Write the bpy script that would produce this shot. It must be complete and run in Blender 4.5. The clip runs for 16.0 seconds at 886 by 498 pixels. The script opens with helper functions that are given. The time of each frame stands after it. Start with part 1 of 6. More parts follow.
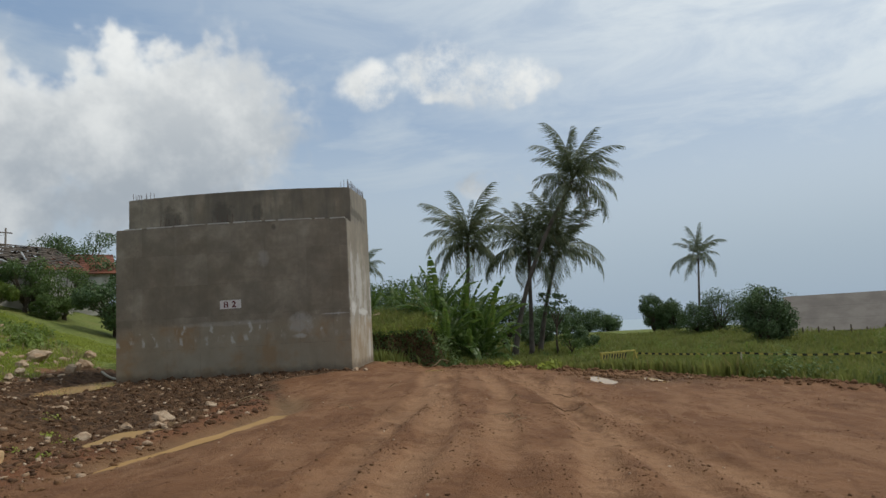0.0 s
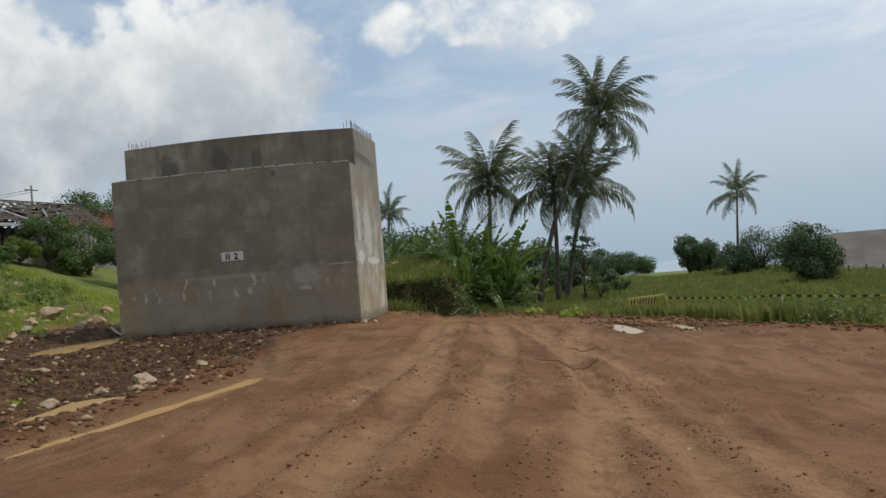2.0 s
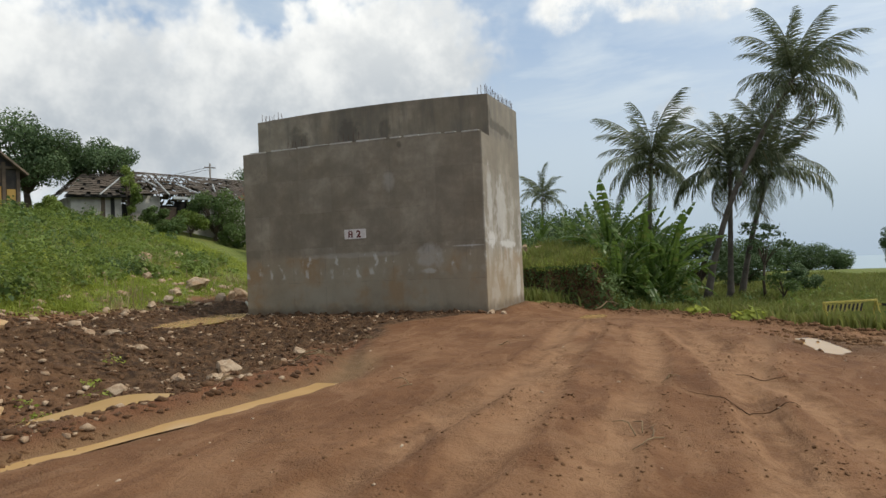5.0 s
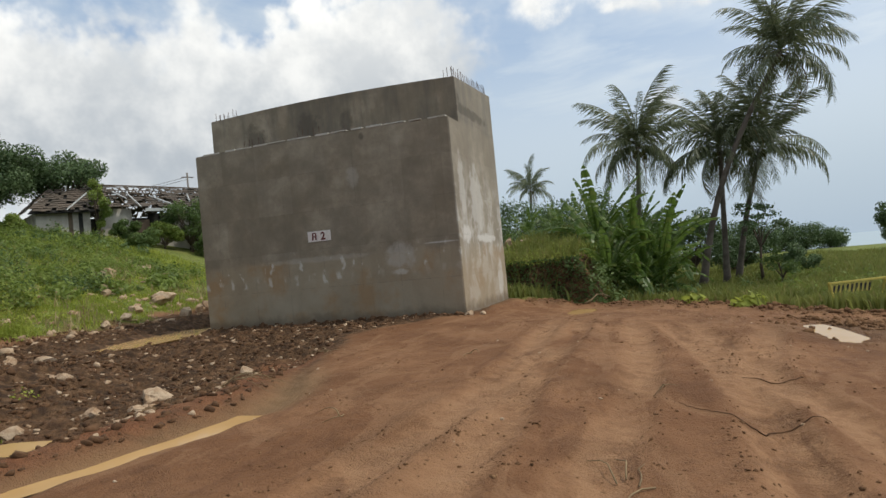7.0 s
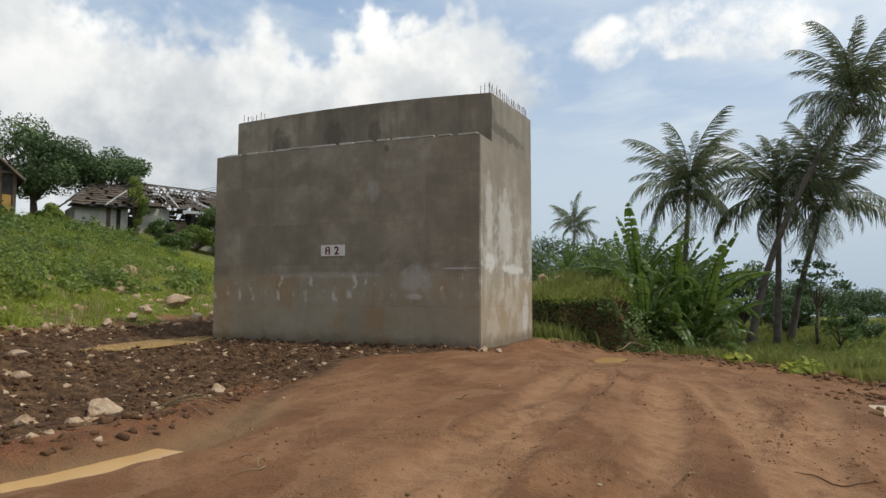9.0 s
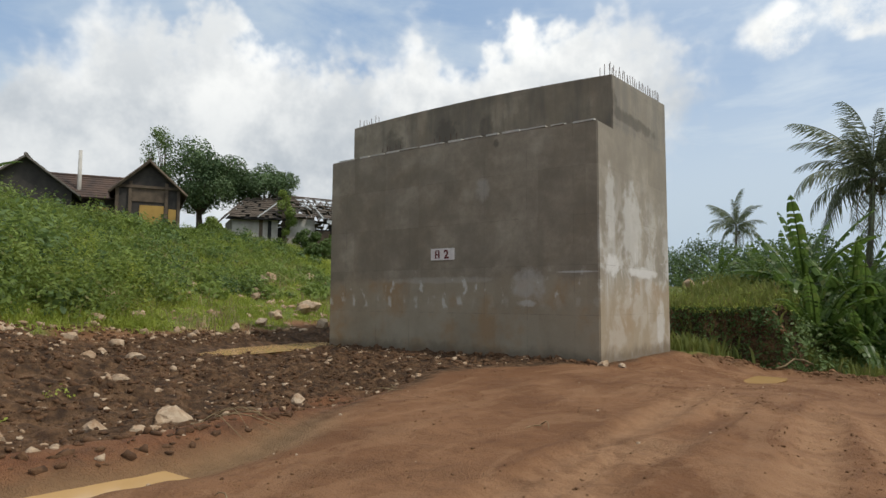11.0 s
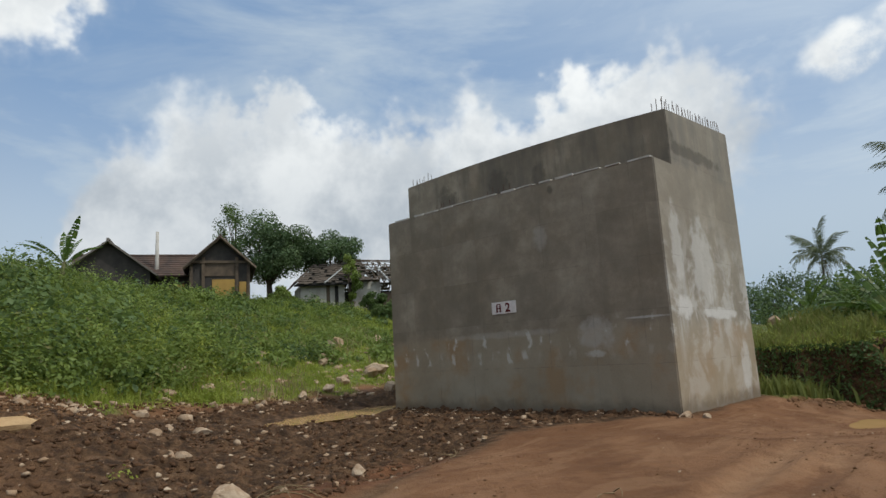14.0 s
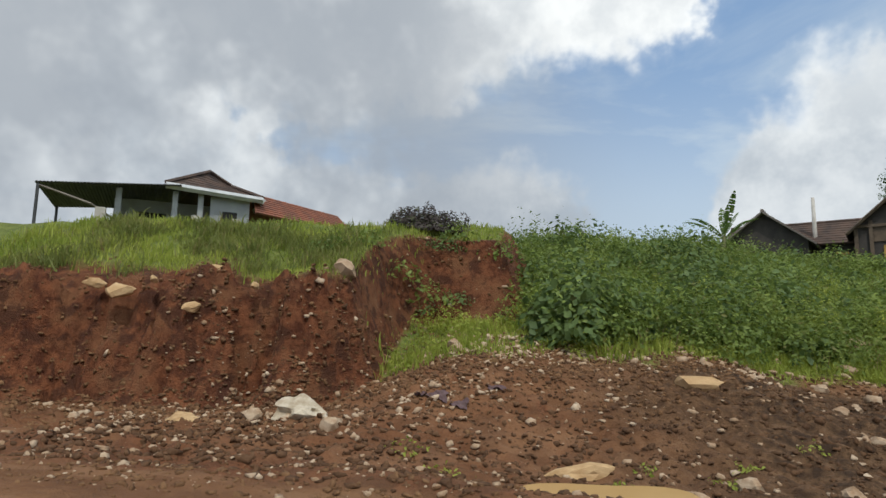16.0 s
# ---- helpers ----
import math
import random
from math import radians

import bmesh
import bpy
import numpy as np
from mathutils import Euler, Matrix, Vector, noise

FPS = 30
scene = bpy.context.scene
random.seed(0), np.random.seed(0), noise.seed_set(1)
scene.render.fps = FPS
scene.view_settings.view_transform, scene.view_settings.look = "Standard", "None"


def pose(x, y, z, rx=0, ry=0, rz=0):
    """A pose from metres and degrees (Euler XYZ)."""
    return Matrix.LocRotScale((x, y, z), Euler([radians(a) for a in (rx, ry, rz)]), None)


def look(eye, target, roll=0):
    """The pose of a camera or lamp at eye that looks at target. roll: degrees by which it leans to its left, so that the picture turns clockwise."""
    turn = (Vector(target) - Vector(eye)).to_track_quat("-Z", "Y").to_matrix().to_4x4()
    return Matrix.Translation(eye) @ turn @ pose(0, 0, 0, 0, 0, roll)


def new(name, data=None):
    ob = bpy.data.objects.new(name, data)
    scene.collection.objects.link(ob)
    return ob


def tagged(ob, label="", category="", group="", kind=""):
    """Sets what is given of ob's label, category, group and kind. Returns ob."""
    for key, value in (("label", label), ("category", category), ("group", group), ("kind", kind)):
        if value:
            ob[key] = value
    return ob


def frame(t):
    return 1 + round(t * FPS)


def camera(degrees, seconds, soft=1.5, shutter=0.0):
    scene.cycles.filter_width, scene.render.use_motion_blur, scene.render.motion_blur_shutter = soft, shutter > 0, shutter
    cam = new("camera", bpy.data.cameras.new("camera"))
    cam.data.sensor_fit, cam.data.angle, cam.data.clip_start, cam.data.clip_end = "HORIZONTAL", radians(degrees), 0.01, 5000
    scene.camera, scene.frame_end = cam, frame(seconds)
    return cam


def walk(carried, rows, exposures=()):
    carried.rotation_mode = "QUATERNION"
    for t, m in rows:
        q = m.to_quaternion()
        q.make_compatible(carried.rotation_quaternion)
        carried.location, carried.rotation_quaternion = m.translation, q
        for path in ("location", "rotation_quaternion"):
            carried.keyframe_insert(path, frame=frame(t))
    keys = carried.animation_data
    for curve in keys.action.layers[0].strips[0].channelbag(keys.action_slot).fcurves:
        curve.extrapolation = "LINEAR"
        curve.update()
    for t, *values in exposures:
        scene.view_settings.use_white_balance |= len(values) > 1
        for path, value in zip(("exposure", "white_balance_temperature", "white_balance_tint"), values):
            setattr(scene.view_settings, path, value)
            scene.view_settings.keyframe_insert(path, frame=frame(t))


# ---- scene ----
cam = camera(70.0, 16.0, soft=1.5)
PATH = [
    (0, (4.258, -22.7, 1.505), (4.189, -20.714, 1.733), -3.4),
    (0.5, (4.414, -22.34, 1.504), (4.31, -20.354, 1.719), -0.9),
    (1, (4.627, -21.907, 1.499), (4.512, -19.922, 1.713), -1.9),
    (1.5, (4.775, -21.518, 1.502), (4.878, -19.523, 1.601), -1.1),
    (2, (4.916, -21.079, 1.51), (4.731, -19.089, 1.577), -4.7),
    (2.5, (4.976, -20.63, 1.478), (4.738, -18.645, 1.528), -4.6),
    (3, (5.106, -20.226, 1.504), (4.505, -18.322, 1.605), -0.6),
    (3.5, (5.13, -19.699, 1.519), (4.627, -17.765, 1.608), -3.4),
    (3.7, (5.114, -19.552, 1.544), (4.475, -17.662, 1.686), -2.2),
    (5.8, (5.24, -17.546, 1.549), (4.538, -15.674, 1.543), -2.3),
    (6, (5.254, -17.385, 1.533), (4.487, -15.54, 1.625), -1.5),
    (6.5, (5.298, -16.957, 1.531), (4.423, -15.159, 1.552), -3.4),
    (7, (5.258, -16.602, 1.488), (4.602, -14.713, 1.527), -5.4),
    (7.5, (5.24, -16.207, 1.47), (4.526, -14.343, 1.596), -2.3),
    (8, (5.26, -15.785, 1.454), (4.476, -13.952, 1.618), -0.7),
    (8.2, (5.248, -15.61, 1.432), (4.493, -13.762, 1.557), -0.3),
    (10.3, (5.487, -14.057, 1.39), (4.599, -12.275, 1.575), -1.2),
    (10.5, (5.473, -13.854, 1.384), (4.552, -12.081, 1.465), -3.0),
    (11, (5.581, -13.393, 1.371), (4.394, -11.791, 1.533), 0.3),
    (11.5, (5.552, -13.174, 1.382), (4.348, -11.592, 1.599), -0.6),
    (12, (5.581, -13.093, 1.402), (4.355, -11.557, 1.769), -2.5),
    (12.5, (5.587, -13.023, 1.402), (4.371, -11.47, 1.731), -2.5),
    (13, (5.588, -12.98, 1.406), (4.286, -11.498, 1.738), -4.8),
    (13.5, (5.524, -12.942, 1.402), (4.215, -11.469, 1.74), -4.0),
    (14, (5.542, -12.941, 1.412), (4.208, -11.49, 1.75), -3.2),
    (14.5, (5.554, -13.028, 1.455), (3.971, -11.873, 1.858), -2.2),
    (15, (5.487, -13.053, 1.43), (3.661, -12.329, 1.805), -1.0),
    (15.5, (5.367, -13.077, 1.423), (3.401, -12.844, 1.708), 0.4),
    (16, (5.301, -13.161, 1.418), (3.339, -13.426, 1.701), 1.2),
]
walk(cam, [(t, look(eye, target, roll)) for t, eye, target, roll in PATH],
     exposures=[(0, -0.38, 6450, 7), (1.5, -0.36, 6350, 7), (2, -0.26, 6450, 7), (2.6, -0.33, 6550, 7), (3.5, -0.12, 6600, 7), (7, 0.0, 6700, 8), (11, -0.03, 6600, 8), (11.8, -0.16, 6500, 7), (13, -0.22, 6450, 7), (14.5, -0.20, 6350, 7), (16, -0.07, 6400, 7)])

# ---- light ----
SUN_AZ, SUN_EL = radians(74), radians(57)      # azimuth counted from +y towards +x
world = bpy.data.worlds.new("sky")
scene.world = world
world.use_nodes = True


class Nodes:
    """Short hand for building node trees."""

    def __init__(self, tree):
        self.t = tree
        tree.nodes.clear()

    def add(self, kind, **values):
        n = self.t.nodes.new(kind)
        for key, value in values.items():
            setattr(n, key, value)
        return n

    def put(self, socket, value):
        if hasattr(value, "is_linked"):
            self.t.links.new(value, socket)
        elif value is not None:
            socket.default_value = value

    def math(self, op, a, b=None, c=None, clamp=False):
        n = self.add("ShaderNodeMath", operation=op, use_clamp=clamp)
        for s, v in zip(n.inputs, (a, b, c)):
            self.put(s, v)
        return n.outputs[0]

    def vec(self, op, a, b=None, out=0):
        n = self.add("ShaderNodeVectorMath", operation=op)
        self.put(n.inputs[0], a)
        if b is not None:
            self.put(n.inputs[1], b)
        return n.outputs[out]

    def mix(self, fac, a, b, blend="MIX"):
        n = self.add("ShaderNodeMix", data_type="RGBA", blend_type=blend)
        self.put(n.inputs[0], fac)
        self.put(n.inputs[6], a if not isinstance(a, tuple) else (*a[:3], 1))
        self.put(n.inputs[7], b if not isinstance(b, tuple) else (*b[:3], 1))
        return n.outputs[2]

    def noise(self, vector, scale, detail=4, rough=0.55, distortion=0.0, out=0):
        n = self.add("ShaderNodeTexNoise")
        self.put(n.inputs["Vector"], vector)
        n.inputs["Scale"].default_value = scale
        n.inputs["Detail"].default_value = detail
        n.inputs["Roughness"].default_value = rough
        n.inputs["Distortion"].default_value = distortion
        return n.outputs[out]

    def ramp(self, value, lo, hi):
        n = self.add("ShaderNodeMapRange", interpolation_type="SMOOTHSTEP")
        self.put(n.inputs[0], value)
        n.inputs[1].default_value, n.inputs[2].default_value = lo, hi
        return n.outputs[0]


def build_sky():
    k = Nodes(world.node_tree)
    out = k.add("ShaderNodeOutputWorld")
    back = k.add("ShaderNodeBackground")
    sky = k.add("ShaderNodeTexSky", sky_type="NISHITA", sun_disc=False)
    sky.sun_elevation, sky.sun_rotation = SUN_EL, SUN_AZ
    sky.dust_density, sky.ozone_density, sky.air_density = 2.0, 1.5, 1.0
    way = k.add("ShaderNodeTexCoord").outputs["Generated"]
    sep = k.add("ShaderNodeSeparateXYZ")
    k.put(sep.inputs[0], way)
    x, y, z = sep.outputs
    # azimuth and elevation in degrees; azimuth 0 is +y, growing to the left (towards -x)
    az = k.math("MULTIPLY", k.math("ARCTAN2", k.math("MULTIPLY", x, -1.0), y), 57.2958)
    el = k.math("MULTIPLY", k.math("ARCSINE", z), 57.2958)
    edge = None
    for scale, amp in ((4.5, 1.4), (11.0, 1.2), (27.0, 0.85), (60.0, 0.45)):
        n = k.math("MULTIPLY", k.math("SUBTRACT", k.noise(way, scale, 2, 0.5), 0.5), amp)
        edge = n if edge is None else k.math("ADD", edge, n)
    sun_way = (math.sin(SUN_AZ) * math.cos(SUN_EL), math.cos(SUN_AZ) * math.cos(SUN_EL), math.sin(SUN_EL))
    near_sun = k.ramp(k.vec("DOT_PRODUCT", way, sun_way, 1), -0.05, 0.88)
    # cumulus banks: azimuth, elevation, half width, half height
    total = None
    for a, e, w, h in CLOUDS:
        dx = k.math("DIVIDE", k.math("SUBTRACT", az, a), w)
        dy = k.math("DIVIDE", k.math("SUBTRACT", el, e), h)
        r = k.math("SQRT", k.math("ADD", k.math("MULTIPLY", dx, dx), k.math("MULTIPLY", dy, dy)))
        total = r if total is None else k.math("SMOOTH_MIN", total, r, 0.3)
    depth = k.math("SUBTRACT", k.math("ADD", 1.0, k.math("MULTIPLY", edge, 0.62)), total)
    soft = k.ramp(k.noise(way, 3.0, 3, 0.5), 0.35, 0.65)
    body = k.math("ADD", k.math("MULTIPLY", k.ramp(depth, -0.04, 0.20), k.math("SUBTRACT", 1.0, soft)), k.math("MULTIPLY", k.ramp(depth, -0.20, 0.36), soft))
    # the western clouds are solid, the thin ones ahead are broken up
    torn = k.ramp(k.noise(way, 8.0, 6, 0.64), 0.38, 0.62)
    body = k.math("MULTIPLY", body, k.math("MAXIMUM", torn, k.ramp(az, 10.5, 13.5)))
    flat = k.add("ShaderNodeMapping")
    k.put(flat.inputs[0], way)
    flat.inputs["Scale"].default_value = (1.0, 1.0, 3.2)
    veil = k.ramp(k.noise(flat.outputs[0], 2.2, 6, 0.6, 0.4), 0.36, 0.72)
    low = k.ramp(el, 26.0, 3.0)
    veil = k.math("MAXIMUM", k.math("MULTIPLY", veil, 0.7), k.math("MULTIPLY", low, 0.85))
    streaks = k.ramp(k.noise(flat.outputs[0], 3.6, 6, 0.62, 0.6), 0.34, 0.66)
    veil = k.math("MAXIMUM", veil, k.math("MULTIPLY", near_sun, k.math("ADD", 0.58, k.math("MULTIPLY", streaks, 0.40))))
    # grey undersides, white tops
    thick = k.noise(way, 6.5, 5, 0.6)
    lit = k.math("ADD", k.math("MULTIPLY", k.ramp(thick, 0.36, 0.66), 0.50), k.math("MULTIPLY", k.ramp(el, 11.0, 25.0), 0.56), None, True)
    shade = k.mix(lit, (4.3, 4.75, 5.35), (9.9, 9.9, 9.85))
    haze = k.mix(k.ramp(el, -2.0, 14.0), (4.1, 5.0, 6.0), (5.9, 6.6, 7.2))
    haze = k.mix(k.math("MULTIPLY", near_sun, k.ramp(el, 3.0, 20.0)), haze, (9.8, 10.2, 10.4))
    blue = k.mix(0.6, sky.outputs[0], (3.0, 4.6, 7.2))
    col = k.mix(veil, blue, haze)
    col = k.mix(body, col, shade)
    dark_cloud = k.math("MULTIPLY", k.ramp(az, 74.0, 106.0), k.ramp(k.noise(way, 2.6, 5, 0.6), 0.36, 0.58))
    col = k.mix(k.math("MULTIPLY", dark_cloud, 0.85), col, (3.3, 3.6, 4.1))
    k.put(back.inputs[0], col)
    back.inputs[1].default_value = 0.113
    k.put(out.inputs[0], back.outputs[0])


CLOUDS = [(24, 17, 10.5, 8), (30, 17, 7, 8.2), (38, 14, 8, 9.5), (47, 13, 8, 8.5), (55, 14, 9, 10.3), (63, 14, 8, 9), (69, 11, 6, 8),
          (82, 29, 10, 5.5), (93, 31, 10, 8), (8.0, 21.3, 3.4, 2.2), (1.0, 22.3, 5.0, 2.8), (-5, 20.8, 5, 2.2), (93, 11, 9, 5.5), (101, 10, 7, 5),
          (-3, 12, 4, 1.5), (108, 27, 16, 10), (125, 25, 18, 13), (122, 11, 20, 7)]
build_sky()
sun = new("sun", bpy.data.lights.new("sun", "SUN"))
sun.data.energy, sun.data.angle, sun.data.color = 2.2, radians(3.0), (1.0, 0.95, 0.87)
sun.matrix_world = look((math.sin(SUN_AZ) * math.cos(SUN_EL) * 60, math.cos(SUN_AZ) * math.cos(SUN_EL) * 60, math.sin(SUN_EL) * 60), (0, 0, 0))

# ---- materials ----
def material(name, rough=0.9, spec=0.2):
    m = bpy.data.materials.new(name)
    m.use_nodes = True
    k = Nodes(m.node_tree)
    out = k.add("ShaderNodeOutputMaterial")
    b = k.add("ShaderNodeBsdfPrincipled")
    b.inputs["Roughness"].default_value = rough
    b.inputs["Specular IOR Level"].default_value = spec
    k.put(out.inputs[0], b.outputs[0])
    return m, k, b, out


def bump(k, b, height, strength=0.5, distance=0.02):
    n = k.add("ShaderNodeBump")
    n.inputs["Strength"].default_value, n.inputs["Distance"].default_value = strength, distance
    k.put(n.inputs["Height"], height)
    k.put(b.inputs["Normal"], n.outputs[0])


def place(k):
    return k.add("ShaderNodeNewGeometry").outputs["Position"]


def local(k):
    return k.add("ShaderNodeTexCoord").outputs["Object"]


def plain(name, col, col2=None, scale=6.0, rough=0.85, relief=0.3, metal=0.0, grain=40.0, spec=0.2, vary=0.0):
    """Two-tone surface: large blotches and fine grain."""
    m, k, b, _ = material(name, rough, spec)
    v = local(k)
    col2 = col2 or tuple(c * 0.7 for c in col)
    big = k.ramp(k.noise(v, scale, 5, 0.6), 0.32, 0.68)
    fine = k.noise(v, grain, 4, 0.6)
    c = k.mix(big, col2, col)
    c = k.mix(k.math("MULTIPLY", fine, 0.35), c, tuple(x * 0.55 for x in col))
    if vary:
        r = k.add("ShaderNodeObjectInfo").outputs["Random"]
        c = k.mix(k.math("MULTIPLY", r, vary), c, tuple(x * 0.45 for x in col))
    k.put(b.inputs["Base Color"], c)
    b.inputs["Metallic"].default_value = metal
    bump(k, b, k.math("ADD", fine, big), relief, 0.01)
    return m


def leaf_material(name, dark, light, dry=(0.22, 0.19, 0.06), dryness=0.08, glow=0.35, rough=0.55, patch=0.25):
    """Leaves: colour varies from leaf to leaf and in patches; some light comes through."""
    m, k, b, out = material(name, rough, 0.25)
    r = k.add("ShaderNodeNewGeometry").outputs["Random Per Island"]
    big = k.ramp(k.noise(place(k), patch * 1.6, 4, 0.6), 0.38, 0.62)
    c = k.mix(k.math("ADD", k.math("MULTIPLY", r, 0.48), k.math("MULTIPLY", big, 0.52)), dark, light)
    c = k.mix(k.ramp(r, 1.0 - dryness, 1.0 - dryness + 0.04), c, dry)
    k.put(b.inputs["Base Color"], c)
    t = k.add("ShaderNodeBsdfTranslucent")
    k.put(t.inputs[0], k.mix(0.5, c, tuple(x * 1.3 for x in light)))
    s = k.add("ShaderNodeMixShader")
    s.inputs[0].default_value = glow
    k.put(s.inputs[1], b.outputs[0])
    k.put(s.inputs[2], t.outputs[0])
    k.put(out.inputs[0], s.outputs[0])
    return m


def ground_material():
    m, k, b, _ = material("earth", 0.9, 0.25)
    v = place(k)
    a = k.add("ShaderNodeAttribute", attribute_name="soil")
    sep = k.add("ShaderNodeSeparateColor")
    k.put(sep.inputs[0], a.outputs["Color"])
    grass, wet, red = sep.outputs
    a2 = k.add("ShaderNodeAttribute", attribute_name="soil_more")
    sep2 = k.add("ShaderNodeSeparateColor")
    k.put(sep2.inputs[0], a2.outputs["Color"])
    rut, far, pale = sep2.outputs
    n1 = k.noise(v, 0.55, 5, 0.6)
    n2 = k.noise(v, 4.5, 6, 0.65)
    n3 = k.noise(v, 26.0, 5, 0.65)
    road = k.mix(k.ramp(n1, 0.35, 0.66), (0.160, 0.073, 0.032), (0.222, 0.110, 0.053))
    road = k.mix(k.math("MULTIPLY", k.ramp(n2, 0.45, 0.75), 0.55), road, (0.108, 0.048, 0.021))
    road = k.mix(k.math("MULTIPLY", rut, k.math("ADD", 0.38, k.math("MULTIPLY", k.ramp(n2, 0.62, 0.38), 0.5))), road, (0.310, 0.172, 0.090))
    sweep = k.add("ShaderNodeMapping")
    k.put(sweep.inputs[0], v)
    sweep.inputs["Rotation"].default_value = (0, 0, radians(-14))
    sweep.inputs["Scale"].default_value = (1.0, 0.32, 1.0)
    swept = k.noise(sweep.outputs[0], 1.5, 5, 0.58, 0.9)
    road = k.mix(k.math("MULTIPLY", k.ramp(swept, 0.52, 0.58), 0.42), road, (0.275, 0.150, 0.078))
    road = k.mix(k.math("MULTIPLY", k.ramp(swept, 0.44, 0.36), 0.42), road, (0.105, 0.045, 0.020))
    road = k.mix(k.math("MULTIPLY", k.ramp(n3, 0.56, 0.75), 0.4), road, (0.30, 0.18, 0.100))
    dark = k.mix(k.ramp(n2, 0.35, 0.7), (0.054, 0.030, 0.016), (0.195, 0.108, 0.053))
    redc = k.mix(k.ramp(n2, 0.32, 0.7), (0.085, 0.026, 0.012), (0.250, 0.092, 0.040))
    redc = k.mix(k.ramp(k.noise(v, 1.1, 4, 0.6), 0.45, 0.7), redc, (0.220, 0.098, 0.046))
    # dark damp patches; they also stand in for shade in the bank's hollows
    redc = k.mix(k.math("MULTIPLY", k.ramp(k.noise(v, 1.7, 5, 0.62, 0.4), 0.50, 0.60), 0.75), redc, (0.060, 0.023, 0.013))
    green = k.mix(k.ramp(n2, 0.35, 0.7), (0.095, 0.125, 0.026), (0.200, 0.220, 0.055))
    green = k.mix(k.math("MULTIPLY", k.ramp(n1, 0.5, 0.75), 0.5), green, (0.20, 0.17, 0.06))
    c = k.mix(wet, road, dark)
    c = k.mix(red, c, redc)
    c = k.mix(k.math("MULTIPLY", pale, 0.8), c, (0.26, 0.165, 0.085))
    c = k.mix(grass, c, green)
    # distance haze over the far lowland and sea, put into the colour
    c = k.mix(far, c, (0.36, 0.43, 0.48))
    k.put(b.inputs["Base Color"], c)
    ro = k.math("SUBTRACT", 0.95, k.math("MULTIPLY", wet, k.math("MULTIPLY", k.ramp(n2, 0.5, 0.7), 0.35)))
    k.put(b.inputs["Roughness"], ro)
    lumps = k.add("ShaderNodeTexVoronoi", feature="F1")
    k.put(lumps.inputs["Vector"], k.vec("ADD", v, k.vec("SCALE", k.noise(v, 9.0, 3, 0.6, out=1), (0, 0, 0))))
    lumps.inputs["Scale"].default_value = 9.0
    loose = k.math("MAXIMUM", wet, k.math("MAXIMUM", red, k.math("MULTIPLY", k.ramp(k.noise(v, 0.9, 4, 0.6), 0.5, 0.62), 0.5)))
    rough_h = k.math("MULTIPLY", k.math("SUBTRACT", 1.0, lumps.outputs[0]), k.math("MULTIPLY", loose, 1.5))
    bump(k, b, k.math("ADD", rough_h, k.math("ADD", k.math("MULTIPLY", n2, 1.4), k.math("MULTIPLY", n3, 0.9))), 0.75, 0.05)
    return m


